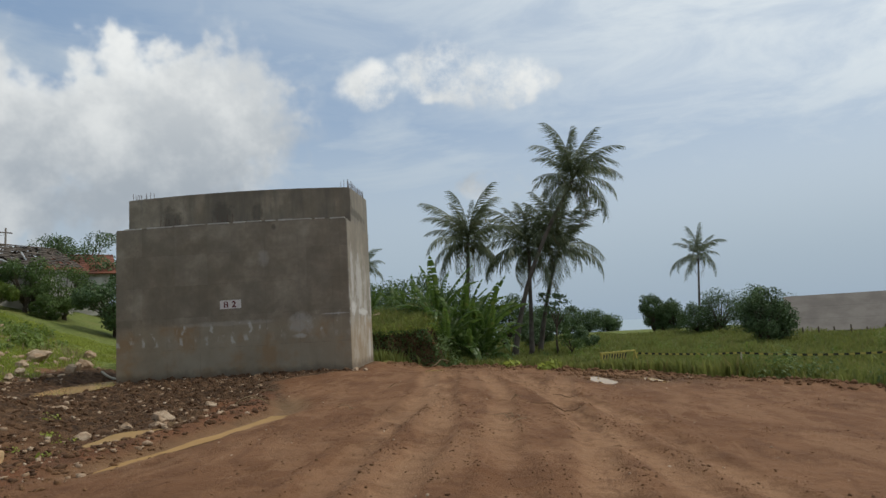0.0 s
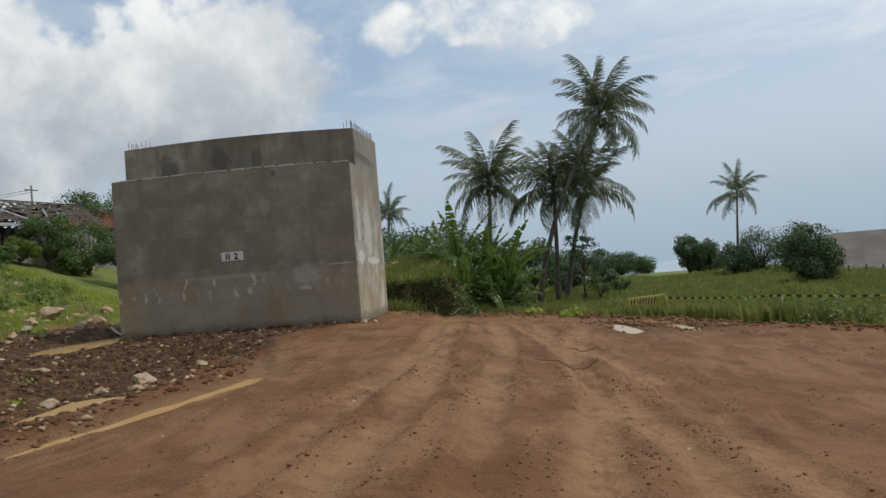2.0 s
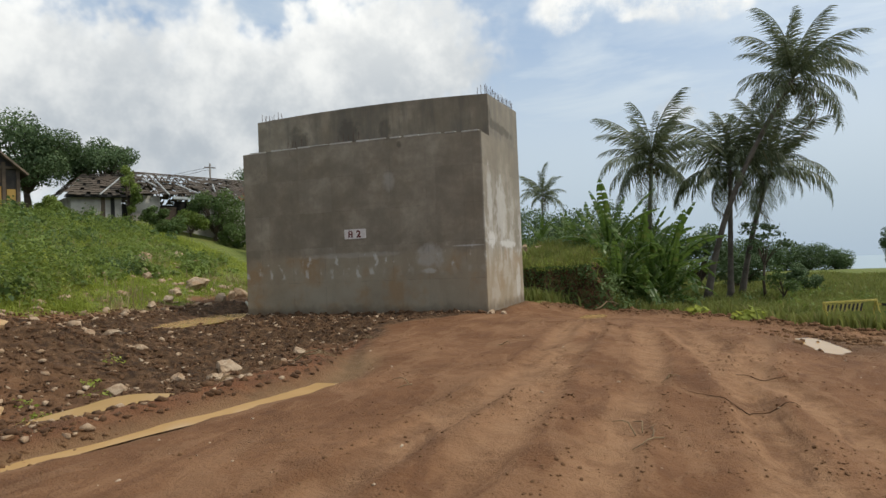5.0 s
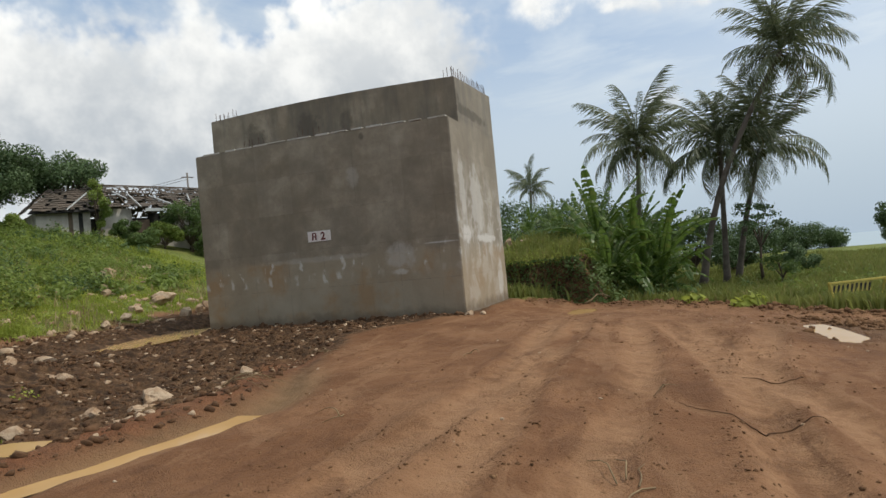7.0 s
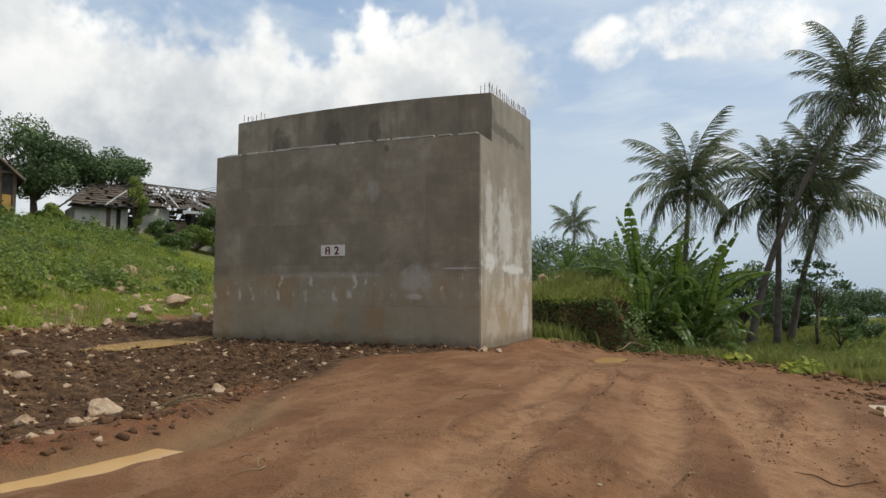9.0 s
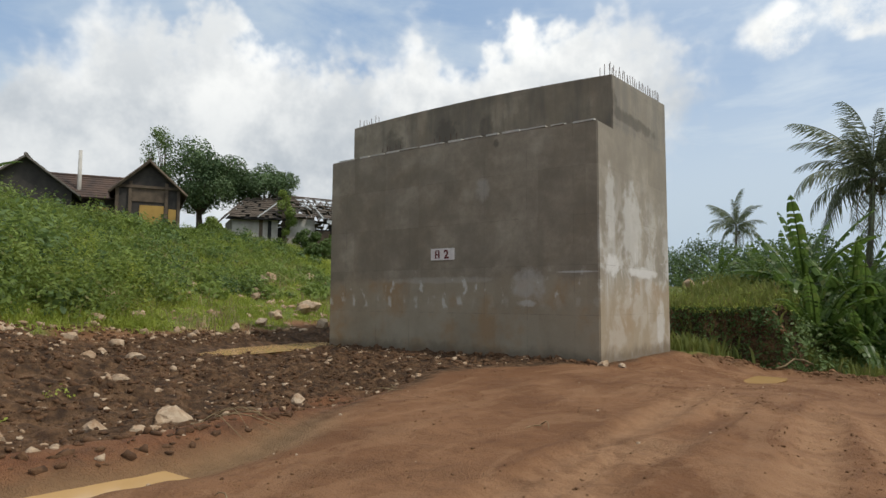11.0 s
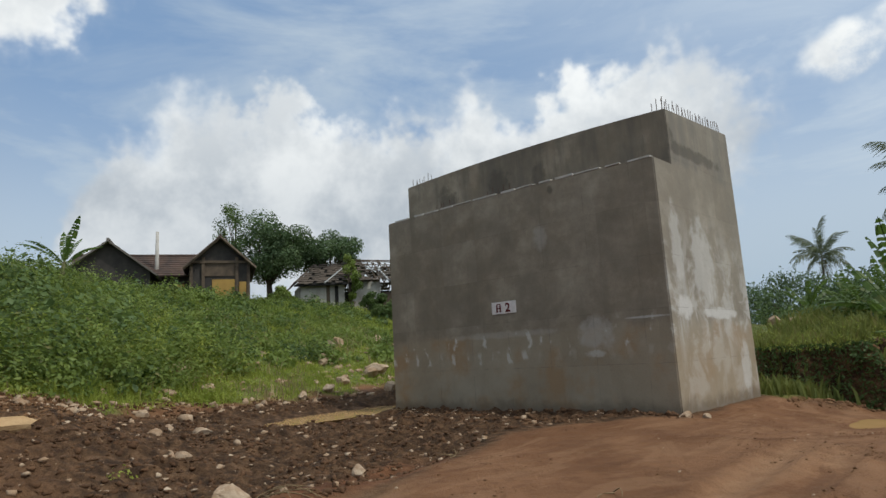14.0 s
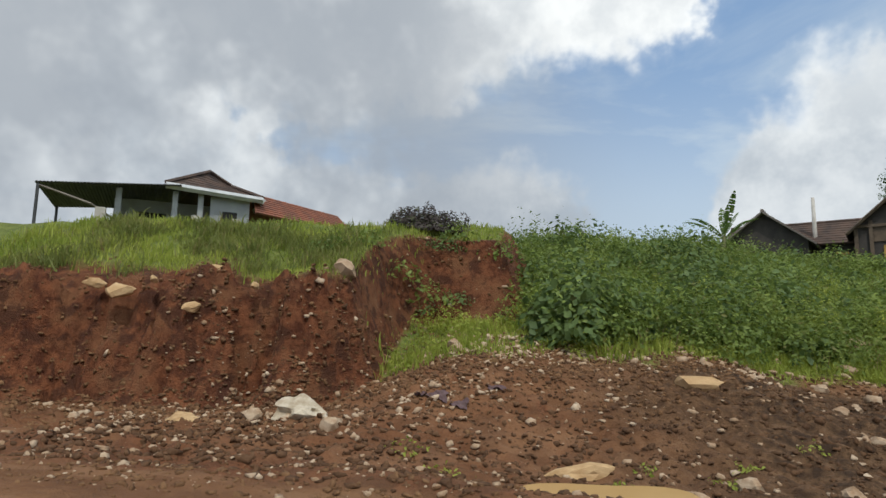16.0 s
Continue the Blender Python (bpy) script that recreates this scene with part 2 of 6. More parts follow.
def concrete_material():
    m, k, b, _ = material("weathered_concrete", 0.88, 0.2)
    v = place(k)
    sep = k.add("ShaderNodeSeparateXYZ")
    k.put(sep.inputs[0], v)
    x, y, z = sep.outputs
    big = k.noise(v, 0.45, 5, 0.6, 0.3)
    mid = k.noise(v, 2.2, 6, 0.62)
    fine = k.noise(v, 34.0, 5, 0.65)
    stretch = k.add("ShaderNodeMapping")
    k.put(stretch.inputs[0], v)
    stretch.inputs["Scale"].default_value = (1.3, 1.3, 0.20)
    streak = k.noise(stretch.outputs[0], 1.4, 6, 0.65)
    c = k.mix(k.ramp(big, 0.34, 0.66), (0.250, 0.206, 0.148), (0.358, 0.308, 0.234))
    c = k.mix(k.math("MULTIPLY", k.ramp(mid, 0.4, 0.72), 0.5), c, (0.215, 0.175, 0.128))
    cloudy = k.noise(v, 1.0, 6, 0.68)
    c = k.mix(k.math("MULTIPLY", k.ramp(cloudy, 0.50, 0.68), 0.38), c, (0.150, 0.122, 0.090))
    c = k.mix(k.math("MULTIPLY", k.ramp(cloudy, 0.48, 0.32), 0.22), c, (0.420, 0.375, 0.300))
    # each shutter panel left its own tone
    cell = k.add("ShaderNodeCombineXYZ")
    edge_x = k.math("ADD", x, k.math("MULTIPLY", k.math("SUBTRACT", mid, 0.5), 0.10))
    for socket, axis, pitch_, start in zip(cell.inputs, (edge_x, y, z), (1.22, 1.25, 1.15), (0.3, 0.37, 1.25)):
        k.put(socket, k.math("FLOOR", k.math("DIVIDE", k.math("ADD", axis, start), pitch_)))
    tone = k.add("ShaderNodeTexWhiteNoise", noise_dimensions="3D")
    k.put(tone.inputs["Vector"], cell.outputs[0])
    c = k.mix(k.math("MULTIPLY", k.ramp(tone.outputs[0], 0.55, 1.0), 0.30), c, (0.165, 0.135, 0.098))
    c = k.mix(k.math("MULTIPLY", k.ramp(tone.outputs[0], 0.40, 0.0), 0.22), c, (0.385, 0.345, 0.275))
    c = k.mix(k.math("MULTIPLY", k.ramp(streak, 0.54, 0.78), 0.4), c, (0.150, 0.128, 0.100))
    # the lowest pour is paler and ochre-stained
    wob = k.math("ADD", z, k.math("MULTIPLY", k.math("SUBTRACT", mid, 0.5), 0.5))
    lower = k.ramp(wob, 2.05, 1.75)
    c = k.mix(k.math("MULTIPLY", k.math("MULTIPLY", k.math("SUBTRACT", 1.0, lower), k.ramp(cloudy, 0.36, 0.56)), 0.42), c, (0.168, 0.144, 0.112))
    c = k.mix(k.math("MULTIPLY", lower, 0.42), c, (0.345, 0.285, 0.200))
    ochre = k.math("MULTIPLY", lower, k.ramp(k.noise(v, 0.9, 4, 0.6), 0.46, 0.68))
    c = k.mix(k.math("MULTIPLY", ochre, 0.7), c, (0.31, 0.195, 0.100))
    upper = k.ramp(z, 5.45, 5.65)
    c = k.mix(k.math("MULTIPLY", k.math("MULTIPLY", upper, 0.62), k.ramp(streak, 0.38, 0.62)), c, (0.125, 0.115, 0.098))
    # lime bloom below the cold joint and down the side
    spots = k.add("ShaderNodeMapping")
    k.put(spots.inputs[0], v)
    spots.inputs["Scale"].default_value = (1.0, 1.0, 0.6)
    bloom = k.ramp(k.noise(spots.outputs[0], 3.4, 3, 0.55), 0.60, 0.70)
    belt = k.math("MULTIPLY", k.ramp(wob, 1.25, 1.5), k.ramp(wob, 2.25, 1.85))
    c = k.mix(k.math("MULTIPLY", k.math("MULTIPLY", bloom, belt), 0.8), c, (0.55, 0.52, 0.46))
    # a row of pale tie-hole smears
    row = k.math("ABSOLUTE", k.math("SUBTRACT", k.math("FRACT", k.math("ADD", k.math("DIVIDE", x, 0.47), k.math("MULTIPLY", k.noise(v, 1.7, 2, 0.5), 1.2))), 0.5))
    rowz = k.math("ADD", z, k.math("MULTIPLY", k.math("SUBTRACT", k.noise(v, 2.1, 2, 0.5), 0.5), 0.45))
    smear = k.math("MULTIPLY", k.ramp(row, 0.20, 0.09), k.math("MULTIPLY", k.ramp(rowz, 1.16, 1.26), k.ramp(rowz, 1.52, 1.38)))
    smear = k.math("MULTIPLY", smear, k.math("MULTIPLY", k.ramp(k.noise(v, 1.4, 3, 0.6), 0.40, 0.54), k.math("ADD", 0.25, k.math("MULTIPLY", k.ramp(x, -3.3, -3.9), 0.75))))
    c = k.mix(k.math("MULTIPLY", smear, 0.7), c, (0.56, 0.53, 0.47))
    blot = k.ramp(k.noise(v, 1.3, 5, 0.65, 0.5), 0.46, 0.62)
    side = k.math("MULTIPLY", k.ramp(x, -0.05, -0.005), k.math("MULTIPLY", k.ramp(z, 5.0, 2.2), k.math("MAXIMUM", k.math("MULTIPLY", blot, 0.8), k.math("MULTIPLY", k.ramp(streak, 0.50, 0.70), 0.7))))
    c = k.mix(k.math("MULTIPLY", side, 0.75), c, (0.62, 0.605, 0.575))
    # the end face pales all over: grey bloom plus sunlight put into the colour
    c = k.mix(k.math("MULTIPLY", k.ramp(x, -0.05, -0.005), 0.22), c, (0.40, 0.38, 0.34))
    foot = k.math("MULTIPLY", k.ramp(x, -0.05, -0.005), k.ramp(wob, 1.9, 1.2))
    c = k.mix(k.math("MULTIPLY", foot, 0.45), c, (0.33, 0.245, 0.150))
    # lime splashes and drips: place along the wall, height, half length, half height, strength
    on_side = k.ramp(x, -0.05, -0.005)
    rag = k.math("MULTIPLY", k.math("SUBTRACT", k.noise(v, 2.6, 5, 0.65), 0.5), 2.6)
    for along, here, ca, cz, la, lz, amount in ((x, None, -1.8, 1.75, 0.5, 0.45, 0.3), (x, None, -0.5, 2.04, 0.6, 0.03, 0.5), (x, None, -4.5, 1.9, 2.2, 0.10, 0.16), (x, None, -1.85, 1.32, 0.3, 0.10, 0.4), (x, None, -3.1, 4.2, 0.25, 0.4, 0.2),
                                                (y, on_side, 0.75, 2.2, 0.55, 0.30, 0.9), (y, on_side, 2.9, 2.1, 1.3, 0.16, 0.9), (y, on_side, 2.1, 3.2, 0.8, 1.3, 0.55), (y, on_side, 4.2, 0.7, 0.4, 0.9, 0.6), (y, on_side, 0.7, 3.6, 0.35, 1.1, 0.5)):
        da = k.math("DIVIDE", k.math("SUBTRACT", along, ca), la)
        dz = k.math("DIVIDE", k.math("SUBTRACT", z, cz), lz)
        far = k.math("ADD", k.math("ADD", k.math("MULTIPLY", da, da), k.math("MULTIPLY", dz, dz)), rag)
        f = k.math("MULTIPLY", k.ramp(far, 1.0, 0.2), amount)
        if here is not None:
            f = k.math("MULTIPLY", f, here)
        else:
            f = k.math("MULTIPLY", f, k.math("SUBTRACT", 1.0, on_side))
        c = k.mix(f, c, (0.60, 0.585, 0.555))
    # rust and bitumen stains behind the starter bars and on the side's upper joint
    for along, here, ca, cz, la, lz in ((x, None, -2.69, 5.32, 0.10, 0.14), (x, None, -6.95, 6.05, 0.5, 0.5), (x, None, -4.9, 6.15, 0.55, 0.55), (x, None, -3.6, 6.1, 0.25, 0.4), (y, on_side, 2.2, 5.95, 2.4, 0.20), (y, on_side, 1.0, 6.2, 0.25, 0.4)):
        da = k.math("DIVIDE", k.math("SUBTRACT", along, ca), la)
        dz = k.math("DIVIDE", k.math("SUBTRACT", z, cz), lz)
        far = k.math("ADD", k.math("ADD", k.math("MULTIPLY", da, da), k.math("MULTIPLY", dz, dz)), rag)
        f = k.math("MULTIPLY", k.ramp(far, 1.0, 0.2), 0.6)
        f = k.math("MULTIPLY", f, here if here is not None else k.math("SUBTRACT", 1.0, on_side))
        c = k.mix(f, c, (0.085, 0.075, 0.062))
    damp = k.ramp(k.math("ADD", z, k.math("MULTIPLY", mid, -0.5)), 0.12, -0.22)
    c = k.mix(k.math("MULTIPLY", damp, 0.6), c, (0.115, 0.085, 0.06))
    # shutter joints
    for axis, pitch_, start in ((x, 1.22, 0.0), (z, 1.15, 0.475)):
        f = k.math("ABSOLUTE", k.math("SUBTRACT", k.math("FRACT", k.math("DIVIDE", k.math("SUBTRACT", axis, start), pitch_)), 0.5))
        line = k.math("MULTIPLY", k.ramp(f, 0.012, 0.003), k.ramp(mid, 0.40, 0.6))
        c = k.mix(k.math("MULTIPLY", line, 0.32), c, (0.12, 0.105, 0.085))
    c = k.mix(k.math("MULTIPLY", k.ramp(fine, 0.5, 0.72), 0.28), c, (0.10, 0.09, 0.075))
    k.put(b.inputs["Base Color"], c)
    bump(k, b, k.math("ADD", k.math("MULTIPLY", mid, 1.2), k.math("MULTIPLY", fine, 0.5)), 0.5, 0.02)
    return m


def water_material():
    m, k, b, _ = material("muddy_water", 0.14, 0.1)
    n = k.noise(place(k), 1.6, 4, 0.5)
    k.put(b.inputs["Base Color"], k.mix(n, (0.41, 0.248, 0.100), (0.53, 0.340, 0.155)))
    bump(k, b, k.noise(place(k), 9.0, 3, 0.5), 0.05, 0.01)
    return m


def rock_material(name, c1, c2, dirt=(0.20, 0.125, 0.065)):
    m, k, b, _ = material(name, 0.9, 0.2)
    v = local(k)
    n = k.noise(v, 3.5, 6, 0.65)
    r = k.add("ShaderNodeNewGeometry").outputs["Random Per Island"]
    o = k.add("ShaderNodeObjectInfo").outputs["Random"]
    c = k.mix(k.ramp(n, 0.35, 0.65), c1, c2)
    c = k.mix(k.math("MULTIPLY", k.math("ADD", r, o), 0.32), c, dirt)
    k.put(b.inputs["Base Color"], c)
    bump(k, b, k.noise(v, 14.0, 6, 0.7), 0.8, 0.03)
    return m


EARTH, CONCRETE, WATER = ground_material(), concrete_material(), water_material()
LIMESTONE = rock_material("limestone", (0.37, 0.255, 0.160), (0.64, 0.52, 0.385), (0.27, 0.155, 0.080))
CLOD = rock_material("earth_clod", (0.066, 0.035, 0.019), (0.160, 0.086, 0.044), (0.10, 0.052, 0.027))
RED_CLOD = rock_material("red_earth_clod", (0.110, 0.055, 0.026), (0.240, 0.132, 0.066), (0.15, 0.080, 0.038))
STEEL = plain("rusty_rebar", (0.16, 0.10, 0.07), (0.09, 0.06, 0.05), 12, 0.7, 0.3, 0.4)
MORTAR = plain("pale_mortar", (0.60, 0.57, 0.52), (0.44, 0.41, 0.36), 5)
GRASS = leaf_material("grass", (0.085, 0.114, 0.024), (0.260, 0.275, 0.076), (0.25, 0.21, 0.08), 0.12, 0.4, 0.6, 0.35)
HILL_GRASS = leaf_material("hillside_grass", (0.165, 0.225, 0.030), (0.400, 0.430, 0.085), (0.24, 0.21, 0.07), 0.07, 0.4, 0.6, 0.3)
WEED = leaf_material("weed_leaf", (0.088, 0.138, 0.024), (0.260, 0.315, 0.070), (0.22, 0.20, 0.07), 0.06, 0.38, 0.55, 0.3)
SHRUB = leaf_material("shrub_leaf", (0.048, 0.090, 0.018), (0.240, 0.305, 0.066), (0.16, 0.15, 0.05), 0.04, 0.35, 0.5, 0.3)
DARK_SHRUB = leaf_material("dark_shrub_leaf", (0.054, 0.094, 0.030), (0.145, 0.205, 0.062), (0.11, 0.10, 0.04), 0.04, 0.3)
PURPLE_SHRUB = leaf_material("purple_shrub_leaf", (0.039, 0.031, 0.031), (0.111, 0.091, 0.082), (0.09, 0.10, 0.05), 0.2, 0.2)
TREE_LEAF = leaf_material("tree_leaf", (0.050, 0.085, 0.036), (0.130, 0.190, 0.078), (0.08, 0.08, 0.03), 0.03, 0.15)
PALM_LEAF = leaf_material("palm_leaf", (0.066, 0.082, 0.042), (0.175, 0.200, 0.105), (0.16, 0.12, 0.05), 0.06, 0.25, 0.4, 0.8)
DRY_PALM = leaf_material("dry_palm_leaf", (0.085, 0.065, 0.035), (0.16, 0.125, 0.07), (0.11, 0.09, 0.05), 0.3, 0.2)
BANANA_LEAF = leaf_material("banana_leaf", (0.046, 0.088, 0.018), (0.128, 0.196, 0.042), (0.2, 0.16, 0.06), 0.06, 0.4, 0.38, 1.2)
STEM_DRY = leaf_material("dead_grass", (0.23, 0.185, 0.085), (0.40, 0.33, 0.17), (0.30, 0.22, 0.10), 0.2, 0.3)
YELLOW_LEAF = leaf_material("yellowed_banana_leaf", (0.36, 0.34, 0.04), (0.48, 0.46, 0.07), (0.4, 0.35, 0.08), 0.1, 0.4)
BARK = plain("bark", (0.135, 0.105, 0.078), (0.065, 0.05, 0.038), 3.0, 0.95, 0.8)
PALM_BARK = plain("palm_bark", (0.160, 0.135, 0.110), (0.085, 0.070, 0.055), 2.5, 0.95, 0.8)
STEM = plain("banana_stem", (0.14, 0.15, 0.06), (0.10, 0.075, 0.045), 3.0, 0.7, 0.4)

# ---- building helpers ----
rng = np.random.default_rng(7)


def mesh_of(name, verts, faces, mat=None, smooth=False):
    me = bpy.data.meshes.new(name)
    verts = np.asarray(verts, dtype=np.float32).reshape(-1, 3)
    if isinstance(faces, np.ndarray):
        n, w = faces.shape
        me.vertices.add(len(verts))
        me.vertices.foreach_set("co", verts.ravel())
        me.loops.add(n * w)
        me.loops.foreach_set("vertex_index", faces.astype(np.int32).ravel())
        me.polygons.add(n)
        me.polygons.foreach_set("loop_start", np.arange(0, n * w, w, dtype=np.int32))
        me.update(calc_edges=True)
    else:
        me.from_pydata([tuple(map(float, p)) for p in verts], [], faces)
    if mat:
        me.materials.append(mat)
    if smooth:
        me.polygons.foreach_set("use_smooth", np.ones(len(me.polygons), dtype=bool))
    me.update()
    return me


def part(name, data, mat=None, parent=None, label="", m=None):
    """One mesh object, from a mesh or a bmesh, as a thing or under a thing."""
    if isinstance(data, bmesh.types.BMesh):
        me = bpy.data.meshes.new(name)
        data.to_mesh(me)
        data.free()
        data = me
    if mat and not data.materials:
        data.materials.append(mat)
    ob = new(name, data)
    if m is not None:
        ob.matrix_basis = m
    if parent is not None:
        ob.parent = parent
    if label:
        ob["label"] = label
    return ob


def empty(name, m, label, category, group="", kind=""):
    ob = new(name)
    ob.matrix_basis = m
    return tagged(ob, label, category, group, kind)


def box(x0, y0, z0, x1, y1, z1, bevel=0.0):
    bm = bmesh.new()
    bmesh.ops.create_cube(bm, size=1)
    for v in bm.verts:
        v.co = Vector(((x0 + x1) / 2 + v.co.x * (x1 - x0), (y0 + y1) / 2 + v.co.y * (y1 - y0), (z0 + z1) / 2 + v.co.z * (z1 - z0)))
    if bevel:
        bmesh.ops.bevel(bm, geom=bm.edges[:], offset=bevel, segments=2, affect="EDGES")
    return bm


def tube(points, radii, sides=8, cap=True):
    """A tapered tube along points, as vertex and face arrays."""
    pts = [Vector(p) for p in points]
    verts, faces = [], []
    for i, p in enumerate(pts):
        d = (pts[min(i + 1, len(pts) - 1)] - pts[max(i - 1, 0)]).normalized()
        side = d.cross(Vector((0.31, 0.95, 0.05))).normalized()
        up = d.cross(side)
        for j in range(sides):
            a = 2 * math.pi * j / sides
            verts.append(p + (side * math.cos(a) + up * math.sin(a)) * radii[i])
    for i in range(len(pts) - 1):
        for j in range(sides):
            a, b = i * sides + j, i * sides + (j + 1) % sides
            faces.append((a, b, b + sides, a + sides))
    if cap:
        faces.append(tuple(range(sides))[::-1])
        faces.append(tuple(range((len(pts) - 1) * sides, len(pts) * sides)))
    return verts, faces


def merge(pieces):
    verts, faces = [], []
    for v, f in pieces:
        n = len(verts)
        verts += list(v)
        faces += [tuple(i + n for i in q) for q in f]
    return verts, faces


def tube_part(name, points, radii, mat, parent=None, sides=8, label="", smooth=True):
    v, f = tube(points, radii, sides)
    return part(name, mesh_of(name, v, f, mat, smooth), None, parent, label)


# ---- terrain ----
def smooth(a, b, x):
    t = np.clip((x - a) / (b - a), 0, 1)
    return t * t * (3 - 2 * t)


_lat = np.random.default_rng(3).random((256, 256))


def vnoise(x, y):
    """Value noise, 0 to 1, period 256."""
    xi, yi = np.floor(x).astype(int), np.floor(y).astype(int)
    fx, fy = x - xi, y - yi
    fx, fy = fx * fx * (3 - 2 * fx), fy * fy * (3 - 2 * fy)
    g = lambda i, j: _lat[i % 256, j % 256]
    return (g(xi, yi) * (1 - fx) + g(xi + 1, yi) * fx) * (1 - fy) + (g(xi, yi + 1) * (1 - fx) + g(xi + 1, yi + 1) * fx) * fy


def fbm(x, y, n=4):
    return sum(vnoise(x * 2 ** i + 17.3 * i, y * 2 ** i + 9.1 * i) * 0.5 ** i for i in range(n)) / (2 - 0.5 ** (n - 1))


def toe(y):
    """x of the foot of the slope at the west."""
    return np.interp(y, [-60, -24, -17.2, -16.0, -11, -7, -3, 2, 12, 40], [-3.6, -5.4, -6.1, -7.4, -8.6, -10, -11.3, -12.3, -14.5, -20])


def road_edge(y):
    """x of the west edge of the driven earth."""
    return np.interp(y, [-40, -17, -14.5, -12.6, -11.4, -10.2, -9.4, -6.6, -3.4, -1.2, 0], [-1.4, -0.9, -0.35, 0.12, 0.4, 0.6, 0.45, -0.55, -1.6, -0.9, 0.2])


def field_edge(x):
    """y at which the eastern field begins."""
    return np.interp(x, [-1, 1, 2.5, 5.4, 7.3, 9.6, 11, 12.7, 14, 15, 17, 40], [5.3, 6.0, 8.0, 7.2, 6.3, 2.6, 1.6, -1.5, -3.4, -5, -6.5, -16])


RUTS = [(4.55, 0.060, -0.0040), (3.55, 0.050, -0.0045), (6.35, -0.020, -0.006), (5.6, 0.075, 0.002), (2.75, 0.10, -0.006), (7.3, -0.08, -0.004)]


def rut_x(r, y):
    return r[0] + r[1] * (y + 16) + r[2] * (y + 16) ** 2 + 0.08 * np.sin(y * 0.7 + r[0] * 3)


def lowland(x, y):
    sx = smooth(-0.5, 3.0, x)
    a = 0.13 * np.maximum(x - 4, 0) + 0.085 * np.maximum(y + 3, 0) * sx
    return -1.7 * (1 - np.exp(-a / 1.7))


def hill(x, y):
    s = toe(y) - x + 1.1 * (fbm(x * 0.25 + 7, y * 0.8, 3) - 0.5) * smooth(-15.5, -17, y)
    t = np.maximum(s, 0)
    gentle = 0.35 * smooth(-3, 0.5, s) + 0.33 * t - 0.26 * np.maximum(t - 14, 0) - 0.06 * np.maximum(t - 60, 0)
    bank = np.interp(s, [-1.5, -0.2, 0.15, 0.75, 1.3, 6, 14, 60, 400], [0, 0.10, 0.6, 2.3, 2.6, 4.6, 5.0, 6.5, 6.5])
    terrace = np.interp(s, [-3, 0, 2, 4.4, 5.2, 8, 14, 60, 400], [0, 0.45, 0.95, 1.75, 4.2, 5.1, 5.4, 6.5, 6.5])
    yy = y + 0.7 * (fbm(x * 0.6, y * 0.6 + 40) - 0.5)
    wb = smooth(-16.2, -17.0, yy)
    wh = smooth(-14.0, -12.8, yy)
    return wb * bank + wh * gentle + (1 - wb - wh) * terrace


def mound(x, y):
    """Earth bank behind the abutment, cut off steeply towards the road: share and height."""
    wob = 0.7 * (fbm(x * 0.9 + 4, y * 0.3 + 2, 3) - 0.5)
    m = smooth(3.5, 2.3, x + 2 * wob) * smooth(-11, -8, x) * smooth(7.05, 7.5, y + wob) * smooth(34, 24, y)
    return m, 1.15 + 0.11 * np.clip(y - 7.3, 0, 8)


